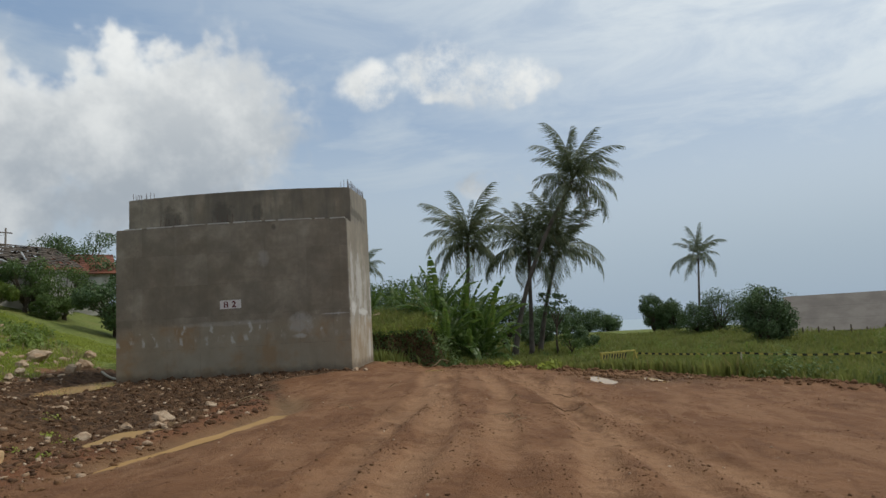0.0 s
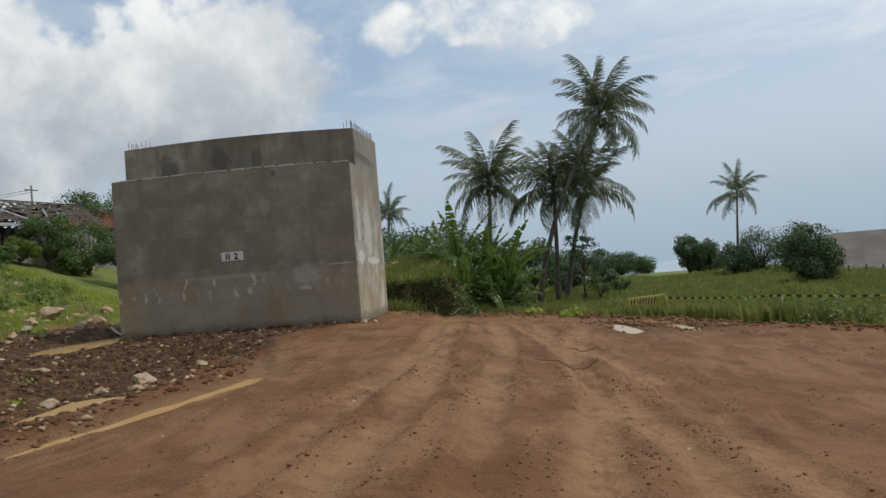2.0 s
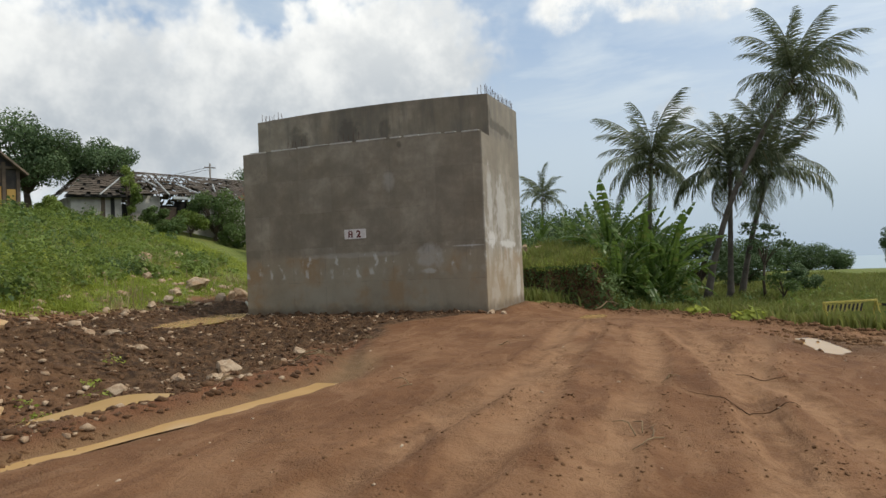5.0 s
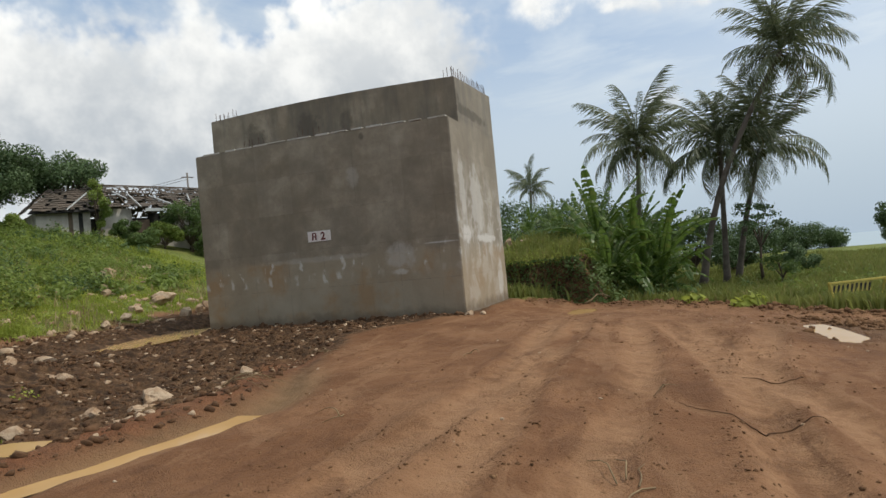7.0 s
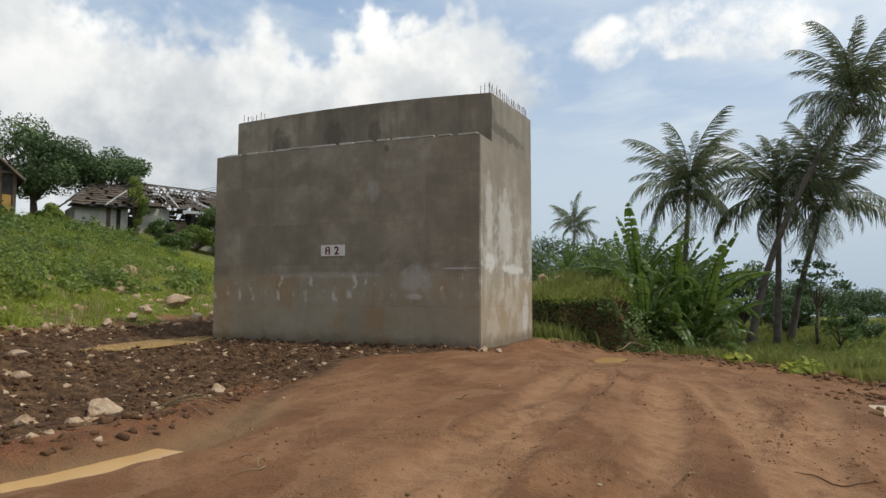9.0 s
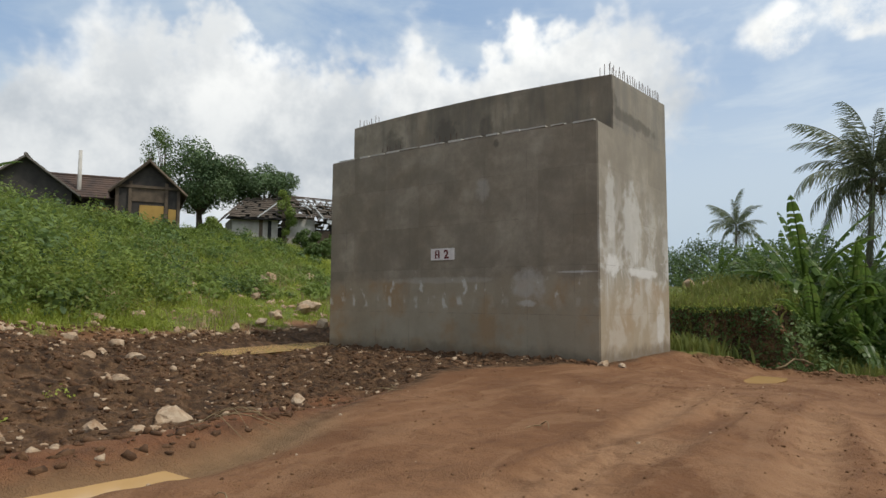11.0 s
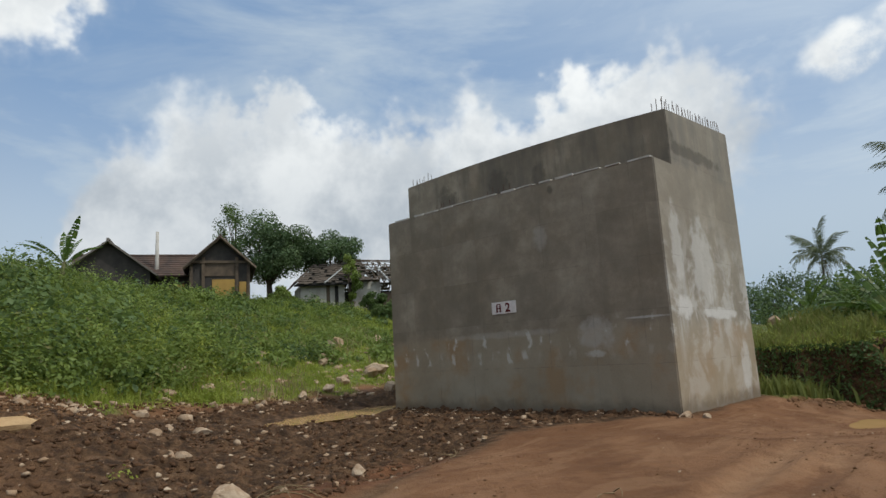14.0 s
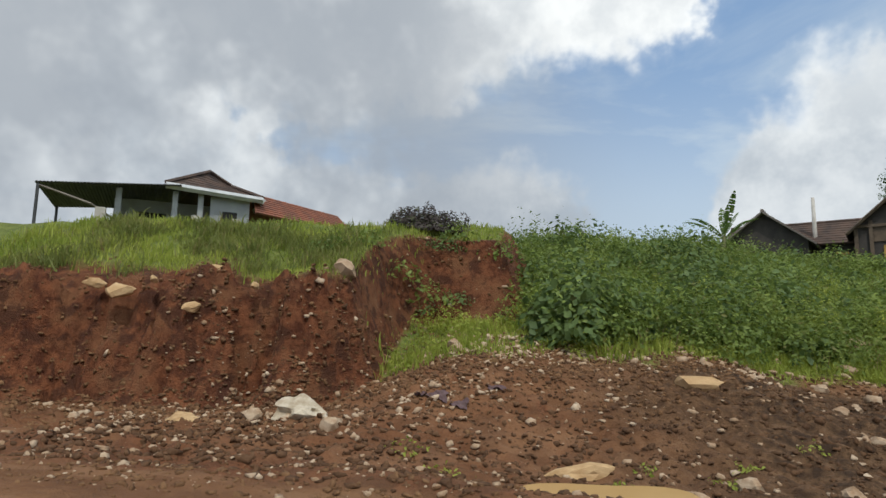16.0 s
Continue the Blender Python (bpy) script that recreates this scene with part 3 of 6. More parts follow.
def height(x, y, fine=True):
    x, y = np.asarray(x, float), np.asarray(y, float)
    z = lowland(x, y)
    m, top = mound(x, y)
    z = z * (1 - m) + top * m
    ditchy = smooth(-7.0, -9.0, y) * smooth(-16.5, -14.5, y)
    west = smooth(0.0, -1.3, x - road_edge(y) + 0.9 * ditchy)
    low = -0.34 * smooth(-2.5, -5, y) * smooth(-15.5, -13.0, y) * west * smooth(-7.5, -4.0, x)
    heap = 0.62 * smooth(-6.0, -9.5, y) * smooth(-16.5, -14, y) * smooth(-3.5, -7.5, x) * smooth(-14, -9, x)
    z = z + low + heap + hill(x, y)
    z -= 0.20 * np.exp(-(((x + 8.95 + 0.12 * (y + 1.9)) / 0.9) ** 2 + ((y + 1.9) / 2.3) ** 2) * 1.3)
    ditch_x = road_edge(y) - 0.05
    z -= 0.17 * np.exp(-((x - ditch_x) / 0.34) ** 2) * smooth(-7.6, -9.4, y) * smooth(-16, -14, y)
    z += 0.09 * np.exp(-((x - road_edge(y) + 0.85) / 0.35) ** 2) * ditchy
    for px, py, rx, ry in POOLS:
        z -= 0.15 * np.exp(-(((x - px) / rx) ** 2 + ((y - py) / ry) ** 2) * 1.2)
    r = np.hypot(x - 4, y + 13)
    east = smooth(-30, 10, x + 0.4 * y)
    z -= 60 * smooth(98, 420, r) * east + 60 * smooth(220, 900, r) * (1 - east)
    if fine:
        road = (1 - west) * (y < field_edge(x))
        near = smooth(60, 25, r)
        face = smooth(0.0, 0.3, toe(y) - x) * smooth(1.6, 0.9, toe(y) - x) * smooth(-15.8, -16.8, y)
        wetland = np.exp(-((((x + 8.95 + 0.12 * (y + 1.9)) / 0.95) ** 2 + ((y + 1.9) / 2.4) ** 2)) ** 2) + np.exp(-((x - ditch_x) / 0.4) ** 4) * smooth(-7.6, -9.4, y)
        wetland = wetland + np.exp(-((((x + 1.3) / 0.6) ** 2 + ((y + 12.35) / 1.0) ** 2)) ** 2)
        clods = (1 - np.clip(wetland, 0, 1)) * west * smooth(0.6, -0.4, toe(y) - x) * (x < 2)
        z += near * (0.05 * (fbm(x * 0.7, y * 0.7) - 0.5) + 0.05 * (fbm(x * 3, y * 3) - 0.5) * road + 0.035 * smooth(0.5, 0.7, fbm(x * 0.9 + 60, y * 0.9)) * (fbm(x * 9, y * 9, 3) - 0.3) * road)
        z += clods * near * (0.24 * (fbm(x * 2.3 + 5, y * 2.3, 5) - 0.5) + 0.20 * (fbm(x * 6 + 5, y * 6, 3) - 0.5))
        z += face * (1.7 * (fbm(x * 2.2, y * 1.3, 5) - 0.5) - 0.75 * smooth(0.50, 0.64, fbm(x * 1.4 + 17, y * 1.9 + 9, 4)) + 0.5 * (fbm(x * 5, y * 4 + 3, 4) - 0.5))
        z += (1 - road) * (1 - clods) * (1 - np.clip(wetland, 0, 1)) * near * 0.35 * (fbm(x * 0.5 + 31, y * 0.5, 4) - 0.5)
        edge = field_edge(x) - y
        berm = np.exp(-((edge - 0.8) / 0.7) ** 2) * (x > 1.0)
        z += berm * near * (0.10 + 0.28 * (fbm(x * 1.9, y * 1.9 + 8, 4) - 0.5))
        for q in RUTS:
            d = np.abs(x - rut_x(q, y))
            w = road * smooth(-1.0, -5.0, y) * near
            z += w * (-0.045 * np.exp(-(d / 0.24) ** 4) + 0.028 * np.exp(-((d - 0.33) / 0.11) ** 2))
            z += w * 0.004 * np.exp(-(d / 0.2) ** 4) * np.sin(y * 26 + q[0] * 9)
    return z


POOLS = [(8.1, -3.1, 0.42, 1.5), (10.0, -2.2, 0.42, 1.5), (2.6, 3.2, 0.42, 1.2), (3.6, 3.6, 0.45, 0.35), (-1.3, -12.35, 0.55, 0.9)]


def graded(lo, hi, step, far, grow=1.14):
    mid = list(np.arange(lo, hi + 1e-6, step))
    out, d, p = [], step, hi
    while p < far:
        d *= grow
        p += d
        out.append(p)
    inn, d, p = [], step, lo
    while p > -far:
        d *= grow
        p -= d
        inn.append(p)
    return np.array(inn[::-1] + mid + out)


def build_ground():
    gx, gy = graded(-13.5, 12.0, 0.085, 4300), graded(-24.0, 8.2, 0.085, 4300)
    X, Y = np.meshgrid(gx, gy)
    Z = height(X, Y)
    n, m = X.shape
    idx = np.arange(n * m).reshape(n, m)
    quads = np.stack([idx[:-1, :-1], idx[:-1, 1:], idx[1:, 1:], idx[1:, :-1]], -1).reshape(-1, 4)
    me = mesh_of("ground", np.stack([X, Y, Z], -1).reshape(-1, 3), quads, EARTH, True)
    s = toe(Y) - X
    jit = fbm(X * 0.8 + 3, Y * 0.8, 4) - 0.5
    west = smooth(0.15, -0.35, X - road_edge(Y) + 0.5 * jit)
    field = smooth(-0.2, 0.5, Y - field_edge(X) + 1.6 * jit)
    g_hill = smooth(0.1, 0.9, s + 2.2 * jit)
    bankz = smooth(-16.0, -16.9, Y + jit)
    terr = smooth(-12.6, -13.4, Y + jit) * (1 - bankz)
    scar = terr * smooth(3.9, 4.3, s + jit) * smooth(6.2, 5.4, s)
    face = bankz * smooth(-0.3, 0.05, s) * smooth(2.3, 1.3, s + 2 * jit)
    gy_, gx_ = np.gradient(Z, gy, gx)
    steep = smooth(0.85, 1.35, np.hypot(gx_, gy_) + 0.4 * jit) * (Y < -12.5)
    bare = np.clip(face + scar + steep, 0, 1)
    cut = smooth(0.25, 0.55, np.hypot(gx_, gy_)) * (Y > 6.5) * (Y < 9) * (X > -9) * (X < 5)
    grass = np.clip(np.maximum(field * ((X > -1) | (Y > 5.2)), g_hill) * (1 - bare) * (1 - cut), 0, 1)
    wetz = west * (1 - smooth(-0.5, 0.6, s)) * (X < 1.5) * smooth(-15.5, -9, Y + 2 * jit)
    wet = np.clip(wetz * (0.25 + 0.75 * smooth(-14.5, -8.5, Y + 3 * jit - 0.25 * (X + 2))), 0, 1)
    east_wet = np.exp(-((field_edge(X) - Y - 0.7) / 0.8) ** 2) * (X > 1) * smooth(-0.1, 0.15, jit) * 0.7
    for px, py, rx, ry in POOLS[:2]:
        ring = np.exp(-(((X - px - 0.5) / 1.6) ** 2 + ((Y - py - 0.6) / 2.2) ** 2)) * smooth(-0.2, 0.1, jit)
        east_wet = np.maximum(east_wet, 0.75 * ring)
    wet = np.clip(np.maximum(np.maximum(wet, east_wet), cut), 0, 1)
    red = np.clip(np.maximum(bare, west * smooth(-10, -15, Y + 2 * jit) * 0.3 * (X < 2)), 0, 1)
    rut = sum(np.exp(-((X - rut_x(q, Y)) / 0.26) ** 4) * smooth(0.25, 0.5, fbm(X * 0.5 + q[0], Y * 0.5)) for q in RUTS) * smooth(-1, -5, Y)
    # share of distance haze painted on the ground, growing with range
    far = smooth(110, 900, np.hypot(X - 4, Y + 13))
    pale = np.exp(-((X + 2.05 + 0.14 * (Y + 10) + 0.3 * jit) / 0.16) ** 4) * smooth(-8.4, -8.9, Y) * smooth(-13.5, -12.5, Y) + 0.7 * np.exp(-((X - road_edge(Y) + 0.05) / 0.45) ** 4) * smooth(-7.5, -9, Y) * smooth(-16, -14, Y)
    berm_red = smooth(-0.1, -0.4, X - road_edge(Y)) * smooth(-2.1, -1.6, X - road_edge(Y)) * smooth(-4, -7, Y)
    wet, red = wet * (1 - 0.85 * berm_red), np.maximum(red, 0.55 * berm_red)
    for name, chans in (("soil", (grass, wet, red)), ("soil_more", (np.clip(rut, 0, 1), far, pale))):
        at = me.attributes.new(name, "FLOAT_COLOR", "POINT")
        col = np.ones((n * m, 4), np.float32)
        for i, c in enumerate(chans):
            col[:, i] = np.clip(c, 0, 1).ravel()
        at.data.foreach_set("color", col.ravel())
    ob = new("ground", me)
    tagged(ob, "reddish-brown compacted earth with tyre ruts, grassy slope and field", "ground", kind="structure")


build_ground()


def steepness(x, y):
    e = 0.15
    return np.hypot(height(x + e, y, False) - height(x - e, y, False), height(x, y + e, False) - height(x, y - e, False)) / (2 * e)


def on_ground(x, y, sink=0.0):
    return float(height(x, y)) - sink


def pool(name, x, y, rx, ry, z, turn, label):
    """A sheet of still muddy water with an uneven shore."""
    n = 40
    pts = []
    for i in range(n):
        a = 2 * math.pi * i / n
        k = 1 + 0.12 * (float(fbm(np.array(2 + math.cos(a) * 1.6 + x), np.array(math.sin(a) * 1.6 + y))) - 0.5) * 2
        sq = (abs(math.cos(a)) ** 4 + abs(math.sin(a)) ** 4) ** -0.25
        u, v = rx * k * sq * math.cos(a), ry * k * sq * math.sin(a)
        pts.append((u * math.cos(turn) - v * math.sin(turn), u * math.sin(turn) + v * math.cos(turn), 0))
    me = mesh_of(name, pts + [(p[0] * 0.94, p[1] * 0.94, -0.05) for p in pts], [tuple(range(n))] + [(i, i + n, (i + 1) % n + n, (i + 1) % n) for i in range(n)], WATER)
    return tagged(part(name, me, m=pose(x, y, z)), label, "puddle", kind="structure")

# ---- bridge abutment ----
def abutment():
    ob = empty("bridge_abutment", pose(0, 0, 0), "unfinished grey concrete bridge abutment, stepped top, weathered", "abutment")

    def prism(x0, y0, z0, x1, y1, tops, bevel, crown):
        """A block whose top is cambered along its length."""
        bm = bmesh.new()
        n = 10
        rings = []
        for i in range(n + 1):
            k = i / n
            up = crown * 4 * k * (1 - k)
            x = x0 + (x1 - x0) * k
            zf, zb = tops[0] + (tops[1] - tops[0]) * k + up, tops[3] + (tops[2] - tops[3]) * k + up
            rings.append([bm.verts.new(p) for p in ((x, y0, z0), (x, y1, z0), (x, y1, zb), (x, y0, zf))])
        for a, b in zip(rings, rings[1:]):
            for j in range(4):
                bm.faces.new((a[j], b[j], b[(j + 1) % 4], a[(j + 1) % 4]))
        bm.faces.new(rings[0])
        bm.faces.new(rings[-1][::-1])
        bmesh.ops.recalc_face_normals(bm, faces=bm.faces[:])
        sharp = [e for e in bm.edges if e.calc_face_angle(0) > 0.6]
        bmesh.ops.bevel(bm, geom=sharp, offset=bevel, segments=2, affect="EDGES")
        return bm
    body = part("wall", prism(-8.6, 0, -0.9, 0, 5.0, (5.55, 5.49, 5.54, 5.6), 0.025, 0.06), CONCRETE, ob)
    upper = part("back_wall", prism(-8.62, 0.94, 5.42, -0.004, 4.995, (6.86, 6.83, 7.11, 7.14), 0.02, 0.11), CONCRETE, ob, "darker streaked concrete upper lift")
    r = random.Random(5)
    x = -8.3
    while x < -0.6:
        w = r.uniform(0.35, 0.8)
        k = (x + 8.6) / 8.6
        z = 5.55 - 0.06 * k + 0.24 * k * (1 - k)
        bm = box(x, r.uniform(-0.014, 0.01), z - r.uniform(0.01, 0.03), min(x + w, -0.08), r.uniform(0.35, 0.7), z + r.uniform(0.018, 0.034), 0.006)
        part("mortar_strip", bm, MORTAR, body, "pale spilled mortar along the ledge")
        x += w + r.uniform(0.02, 0.25)
    bar = mesh_of("rebar", *tube([(0, 0, -0.05), (0.005, 0.004, 0.25), (0, 0.0, 0.5)], [0.0085] * 3, 6), STEEL)

    def bars(points, lo, hi, holder=upper):
        for px, py, pz in points:
            m = pose(px, py, pz, r.uniform(-6, 6), r.uniform(-6, 6), r.uniform(0, 360)) @ Matrix.Diagonal((1, 1, r.uniform(lo, hi), 1))
            part("rebar", bar, None, holder, m=m)
    bars([(-0.10, 1.02 + i * 0.145, 6.84 + i * 0.0098) for i in range(27)], 0.4, 0.68)
    bars([(-0.10 - 0.13 * i, 1.05, 6.84) for i in range(3)], 0.45, 0.7)
    bars([(-8.52 + i * 0.17, 1.1, 6.87) for i in range(6)], 0.4, 0.7)
    bars([(-8.5, 1.3 + i * 0.2, 6.9) for i in range(10)], 0.5, 0.8)
    for x0 in (-7.35, -5.3):
        bars([(x0 + i * 0.19, 0.86, 5.56) for i in range(5)], 0.8, 1.2, body)
    return ob


abutment()


def sign_board():
    white = plain("white_board", (0.80, 0.74, 0.70), (0.68, 0.62, 0.58), 8, 0.6, 0.1)
    ink = plain("dark_red_paint", (0.17, 0.035, 0.03), (0.11, 0.025, 0.02), 12, 0.6, 0.1)
    ob = empty("sign_board", pose(-4.735, -0.002, 2.43), "small white board lettered A 2 fixed to concrete wall", "sign")
    board = part("board", box(0, -0.022, 0, 0.772, 0, 0.31, 0.004), white, ob)
    for text, x, w in (("2", 0.44, 0.18),):
        cu = bpy.data.curves.new("letter", "FONT")
        cu.body, cu.size, cu.extrude, cu.offset = text, 0.31, 0.002, 0.011
        tmp = bpy.data.objects.new("letter", cu)
        scene.collection.objects.link(tmp)
        bpy.context.view_layer.update()
        me = bpy.data.meshes.new_from_object(tmp)
        bpy.data.objects.remove(tmp)
        me.materials.clear()
        part("letter", me, ink, board, "dark red letter", pose(x, -0.025, 0.047, 90, 0, 0))
    # square stencilled A: two legs with feet, a top bar and a crossbar
    bm = bmesh.new()
    for x0, z0, x1, z1 in ((0.15, 0.05, 0.195, 0.235), (0.255, 0.05, 0.30, 0.235), (0.165, 0.237, 0.285, 0.262), (0.198, 0.13, 0.252, 0.16), (0.135, 0.047, 0.21, 0.062), (0.24, 0.047, 0.315, 0.062)):
        q = bmesh.ops.create_cube(bm, size=1)["verts"]
        for v in q:
            v.co = Vector(((x0 + x1) / 2 + v.co.x * (x1 - x0), -0.0255 + 0.005 * v.co.y, (z0 + z1) / 2 + v.co.z * (z1 - z0)))
    part("letter", bm, ink, board, "dark red letter")
    return ob


sign_board()

# ---- plants ----
def scatter_cards(name, centres, normals, sizes, mat, aspect=0.5, label="", category="", kind="stuff", seed=1, parent=None, fold=0.25):
    """Many small leaves, each a folded blade of two quads, as one mesh."""
    g = np.random.default_rng(seed)
    n = len(centres)
    nrm = normals / np.linalg.norm(normals, axis=1, keepdims=True)
    a = g.normal(size=(n, 3))
    u = np.cross(nrm, a)
    u /= np.linalg.norm(u, axis=1, keepdims=True)
    v = np.cross(nrm, u)
    L, W_ = sizes[:, None] * 0.5, sizes[:, None] * 0.5 * aspect
    lift = nrm * sizes[:, None] * fold * 0.3
    p0, p1 = centres - u * L, centres + u * L
    l, r = centres + v * W_ + lift, centres - v * W_ + lift
    verts = np.stack([p0, l, p1, r], 1).reshape(-1, 3)
    b = np.arange(n)[:, None] * 4
    faces = np.concatenate([b + np.array([[0, 1, 2]]), b + np.array([[0, 2, 3]])], 1).reshape(-1, 3)
    ob = part(name, mesh_of(name, verts, faces, mat), None, parent)
    if label:
        tagged(ob, label, category, kind=kind)
    return ob


def blades(name, x, y, h, mat, label, seed=1, width=0.02, per=6, spread=0.16, lean=0.5, category="grass"):
    """Grass: bent two-segment blades in tufts, one mesh."""
    g = np.random.default_rng(seed)
    x, y, h = np.repeat(x, per), np.repeat(y, per), np.repeat(h, per)
    n = len(x)
    x, y = x + g.normal(0, spread, n), y + g.normal(0, spread, n)
    h = h * g.uniform(0.45, 1.25, n)
    z = height(x, y) - 0.03
    a, tilt = g.uniform(0, 6.283, n), g.uniform(0.05, lean, n)
    dx, dy = np.cos(a) * tilt, np.sin(a) * tilt
    b = g.uniform(0, 6.283, n)
    wx, wy = np.cos(b), np.sin(b)
    w = width * (0.7 + 0.6 * g.random(n)) * (0.5 + h)
    base = np.stack([x, y, z], 1)
    mid = base + np.stack([dx * h * 0.4, dy * h * 0.4, h * 0.62], 1)
    tip = base + np.stack([dx * h * 1.1, dy * h * 1.1, h * (1.0 - 0.25 * tilt)], 1)
    side = np.stack([wx * w, wy * w, 0 * w], 1)
    verts = np.stack([base - side, base + side, mid + side * 0.8, mid - side * 0.8, tip], 1).reshape(-1, 3)
    i = np.arange(n)[:, None] * 5
    faces = np.concatenate([i + np.array([[0, 1, 2]]), i + np.array([[0, 2, 3]]), i + np.array([[3, 2, 4]])], 1).reshape(-1, 3)
    return tagged(part(name, mesh_of(name, verts, faces, mat)), label, category, kind="stuff")


def dome_leaves(x, y, z, r, h, n, g, size):
    """Leaf places in the outer part of an uneven dome."""
    d = g.normal(size=(n, 3))
    d[:, 2] = np.abs(d[:, 2]) * 0.9 + 0.05
    d /= np.linalg.norm(d, axis=1, keepdims=True)
    ph = g.uniform(0, 6.28, 3)
    lump = 1 + 0.28 * np.sin(3 * np.arctan2(d[:, 1], d[:, 0]) + ph[0]) * np.sin(4 * d[:, 2] + ph[1]) + 0.15 * np.sin(7 * np.arctan2(d[:, 1], d[:, 0]) + ph[2])
    rad = lump * g.uniform(0.35, 1.0, n) ** 0.5
    p = d * rad[:, None] * np.array([r, r, h]) + np.array([x, y, z])
    nrm = d + g.normal(0, 0.7, (n, 3)) + np.array([0, 0, 0.5])
    return p, nrm, size * g.uniform(0.6, 1.3, n)


def shrubs(name, places, mat, label, leaf=0.13, per=240, seed=1, aspect=0.55, category="shrubs"):
    g = np.random.default_rng(seed)
    P, N, S = [], [], []
    for x, y, r, h in places:
        p, n, s = dome_leaves(x, y, on_ground(x, y) - 0.1, r, h, int(per * r * h * 1.1) + 40, g, leaf)
        P.append(p), N.append(n), S.append(s)
    return scatter_cards(name, np.concatenate(P), np.concatenate(N), np.concatenate(S), mat, aspect, label, category, seed=seed)


def frond_mesh(length, droop, mat, seed, pairs=34, ragged=0.15):
    """A pinnate palm leaf: curved midrib with hanging leaflets, along +x from the origin."""
    g = random.Random(seed)
    pts, ang = [Vector((0, 0, 0))], radians(14)
    n = 14
    for i in range(n):
        pts.append(pts[-1] + Vector((math.cos(ang), 0, math.sin(ang))) * length / n)
        ang -= droop / n * (0.5 + 1.0 * i / n)
    v, f = tube(pts, [0.045 * (1 - 0.9 * i / n) + 0.005 for i in range(n + 1)], 4, False)
    pieces = [(v, f)]
    for i in range(pairs):
        t = 0.12 + 0.88 * i / pairs
        k = t * n
        j = min(int(k), n - 1)
        p = pts[j].lerp(pts[j + 1], k - j)
        d = (pts[j + 1] - pts[j]).normalized()
        up = Vector((0, 1, 0)).cross(d) * -1
        ll = length * 0.21 * math.sin((0.12 + 0.80 * t) * math.pi) ** 0.6 * g.uniform(0.75, 1.1)
        for sgn in (1, -1):
            if g.random() < ragged:
                continue
            out = (d * g.uniform(0.45, 0.8) + Vector((0, sgn, 0)) * g.uniform(0.5, 0.9) - Vector((0, 0, 1)) * g.uniform(0.5, 1.4) + up * 0.1).normalized()
            hang = Vector((0, 0, -1)) * ll * g.uniform(0.18, 0.4)
            w = d * 0.043 * (0.6 + ll * 0.35)
            a, m_, e = p, p + out * ll * 0.55, p + out * ll + hang
            pieces.append(([a - w * 0.6, a + w * 0.6, m_ + w, m_ - w, e], [(0, 1, 2, 3), (3, 2, 4)]))
    return mesh_of("frond", *merge(pieces), mat)


FRONDS = [frond_mesh(5.3, radians(d), PALM_LEAF, i, 46, 0.08) for i, d in enumerate((58, 80, 104, 122))]
DRY_FRONDS = [frond_mesh(4.2, radians(150), DRY_PALM, 11, 24, 0.4)]
NUT = bpy.data.meshes.new("coconut")
_b = bmesh.new()
bmesh.ops.create_icosphere(_b, subdivisions=1, radius=0.13, matrix=Matrix.Diagonal((1, 1, 1.25, 1)))
_b.to_mesh(NUT)
_b.free()
NUT.materials.append(plain("coconut_husk", (0.12, 0.13, 0.05), (0.09, 0.07, 0.03), 5, 0.6))


def palm(base, top, label, scale=1.0, fronds=24, seed=1, bend=0.0, nuts=7, wind=0.0):
    g = random.Random(seed)
    b, t = Vector(base), Vector(top)
    ob = empty("coconut_palm", Matrix.Translation(b), label, "palm tree", "coconut palms")
    d = t - b
    n = 22
    pts, radii = [], []
    for i in range(n + 1):
        k = i / n
        off = Vector((d.x, d.y, 0)) * (k + bend * math.sin(k * math.pi))
        pts.append(off + Vector((0, 0, d.z * k - (0.3 if i == 0 else 0))))
        radii.append((0.165 * (1 - 0.42 * k) + 0.10 * math.exp(-k * 14) + (0.012 if i % 2 else 0)) * (0.75 + 0.25 * scale))
    tube_part("trunk", pts, radii, PALM_BARK, ob, 9, "grey ringed leaning trunk")
    crown = pts[-1]
    for i in range(fronds):
        az = i * 137.5 + g.uniform(-14, 14)
        k = i / fronds
        me = FRONDS[min(3, int(k * 4))]
        lift = 80 - 112 * k ** 0.85 + g.uniform(-17, 17)
        az = az + wind * math.sin(radians(az)) * 25
        m = Matrix.Translation(crown + Vector((0, 0, 0.25 - 0.35 * k))) @ pose(0, 0, 0, g.uniform(-14, 14), -lift, az) @ Matrix.Scale(0.80 * scale * g.uniform(0.60, 1.2), 4)
        part("frond", me, None, ob, m=m)
    for i in range(2):
        m = Matrix.Translation(crown - Vector((0, 0, 0.2))) @ pose(0, 0, 0, 0, 45, g.uniform(0, 360)) @ Matrix.Scale(scale * 0.8, 4)
        part("dry_frond", DRY_FRONDS[0], None, ob, "dead brown hanging frond", m)
    for i in range(nuts):
        a = g.uniform(0, 6.28)
        part("coconut", NUT, None, ob, m=pose(crown.x + 0.3 * math.cos(a), crown.y + 0.3 * math.sin(a), crown.z - 0.3 - g.uniform(0, 0.3)))
    return ob


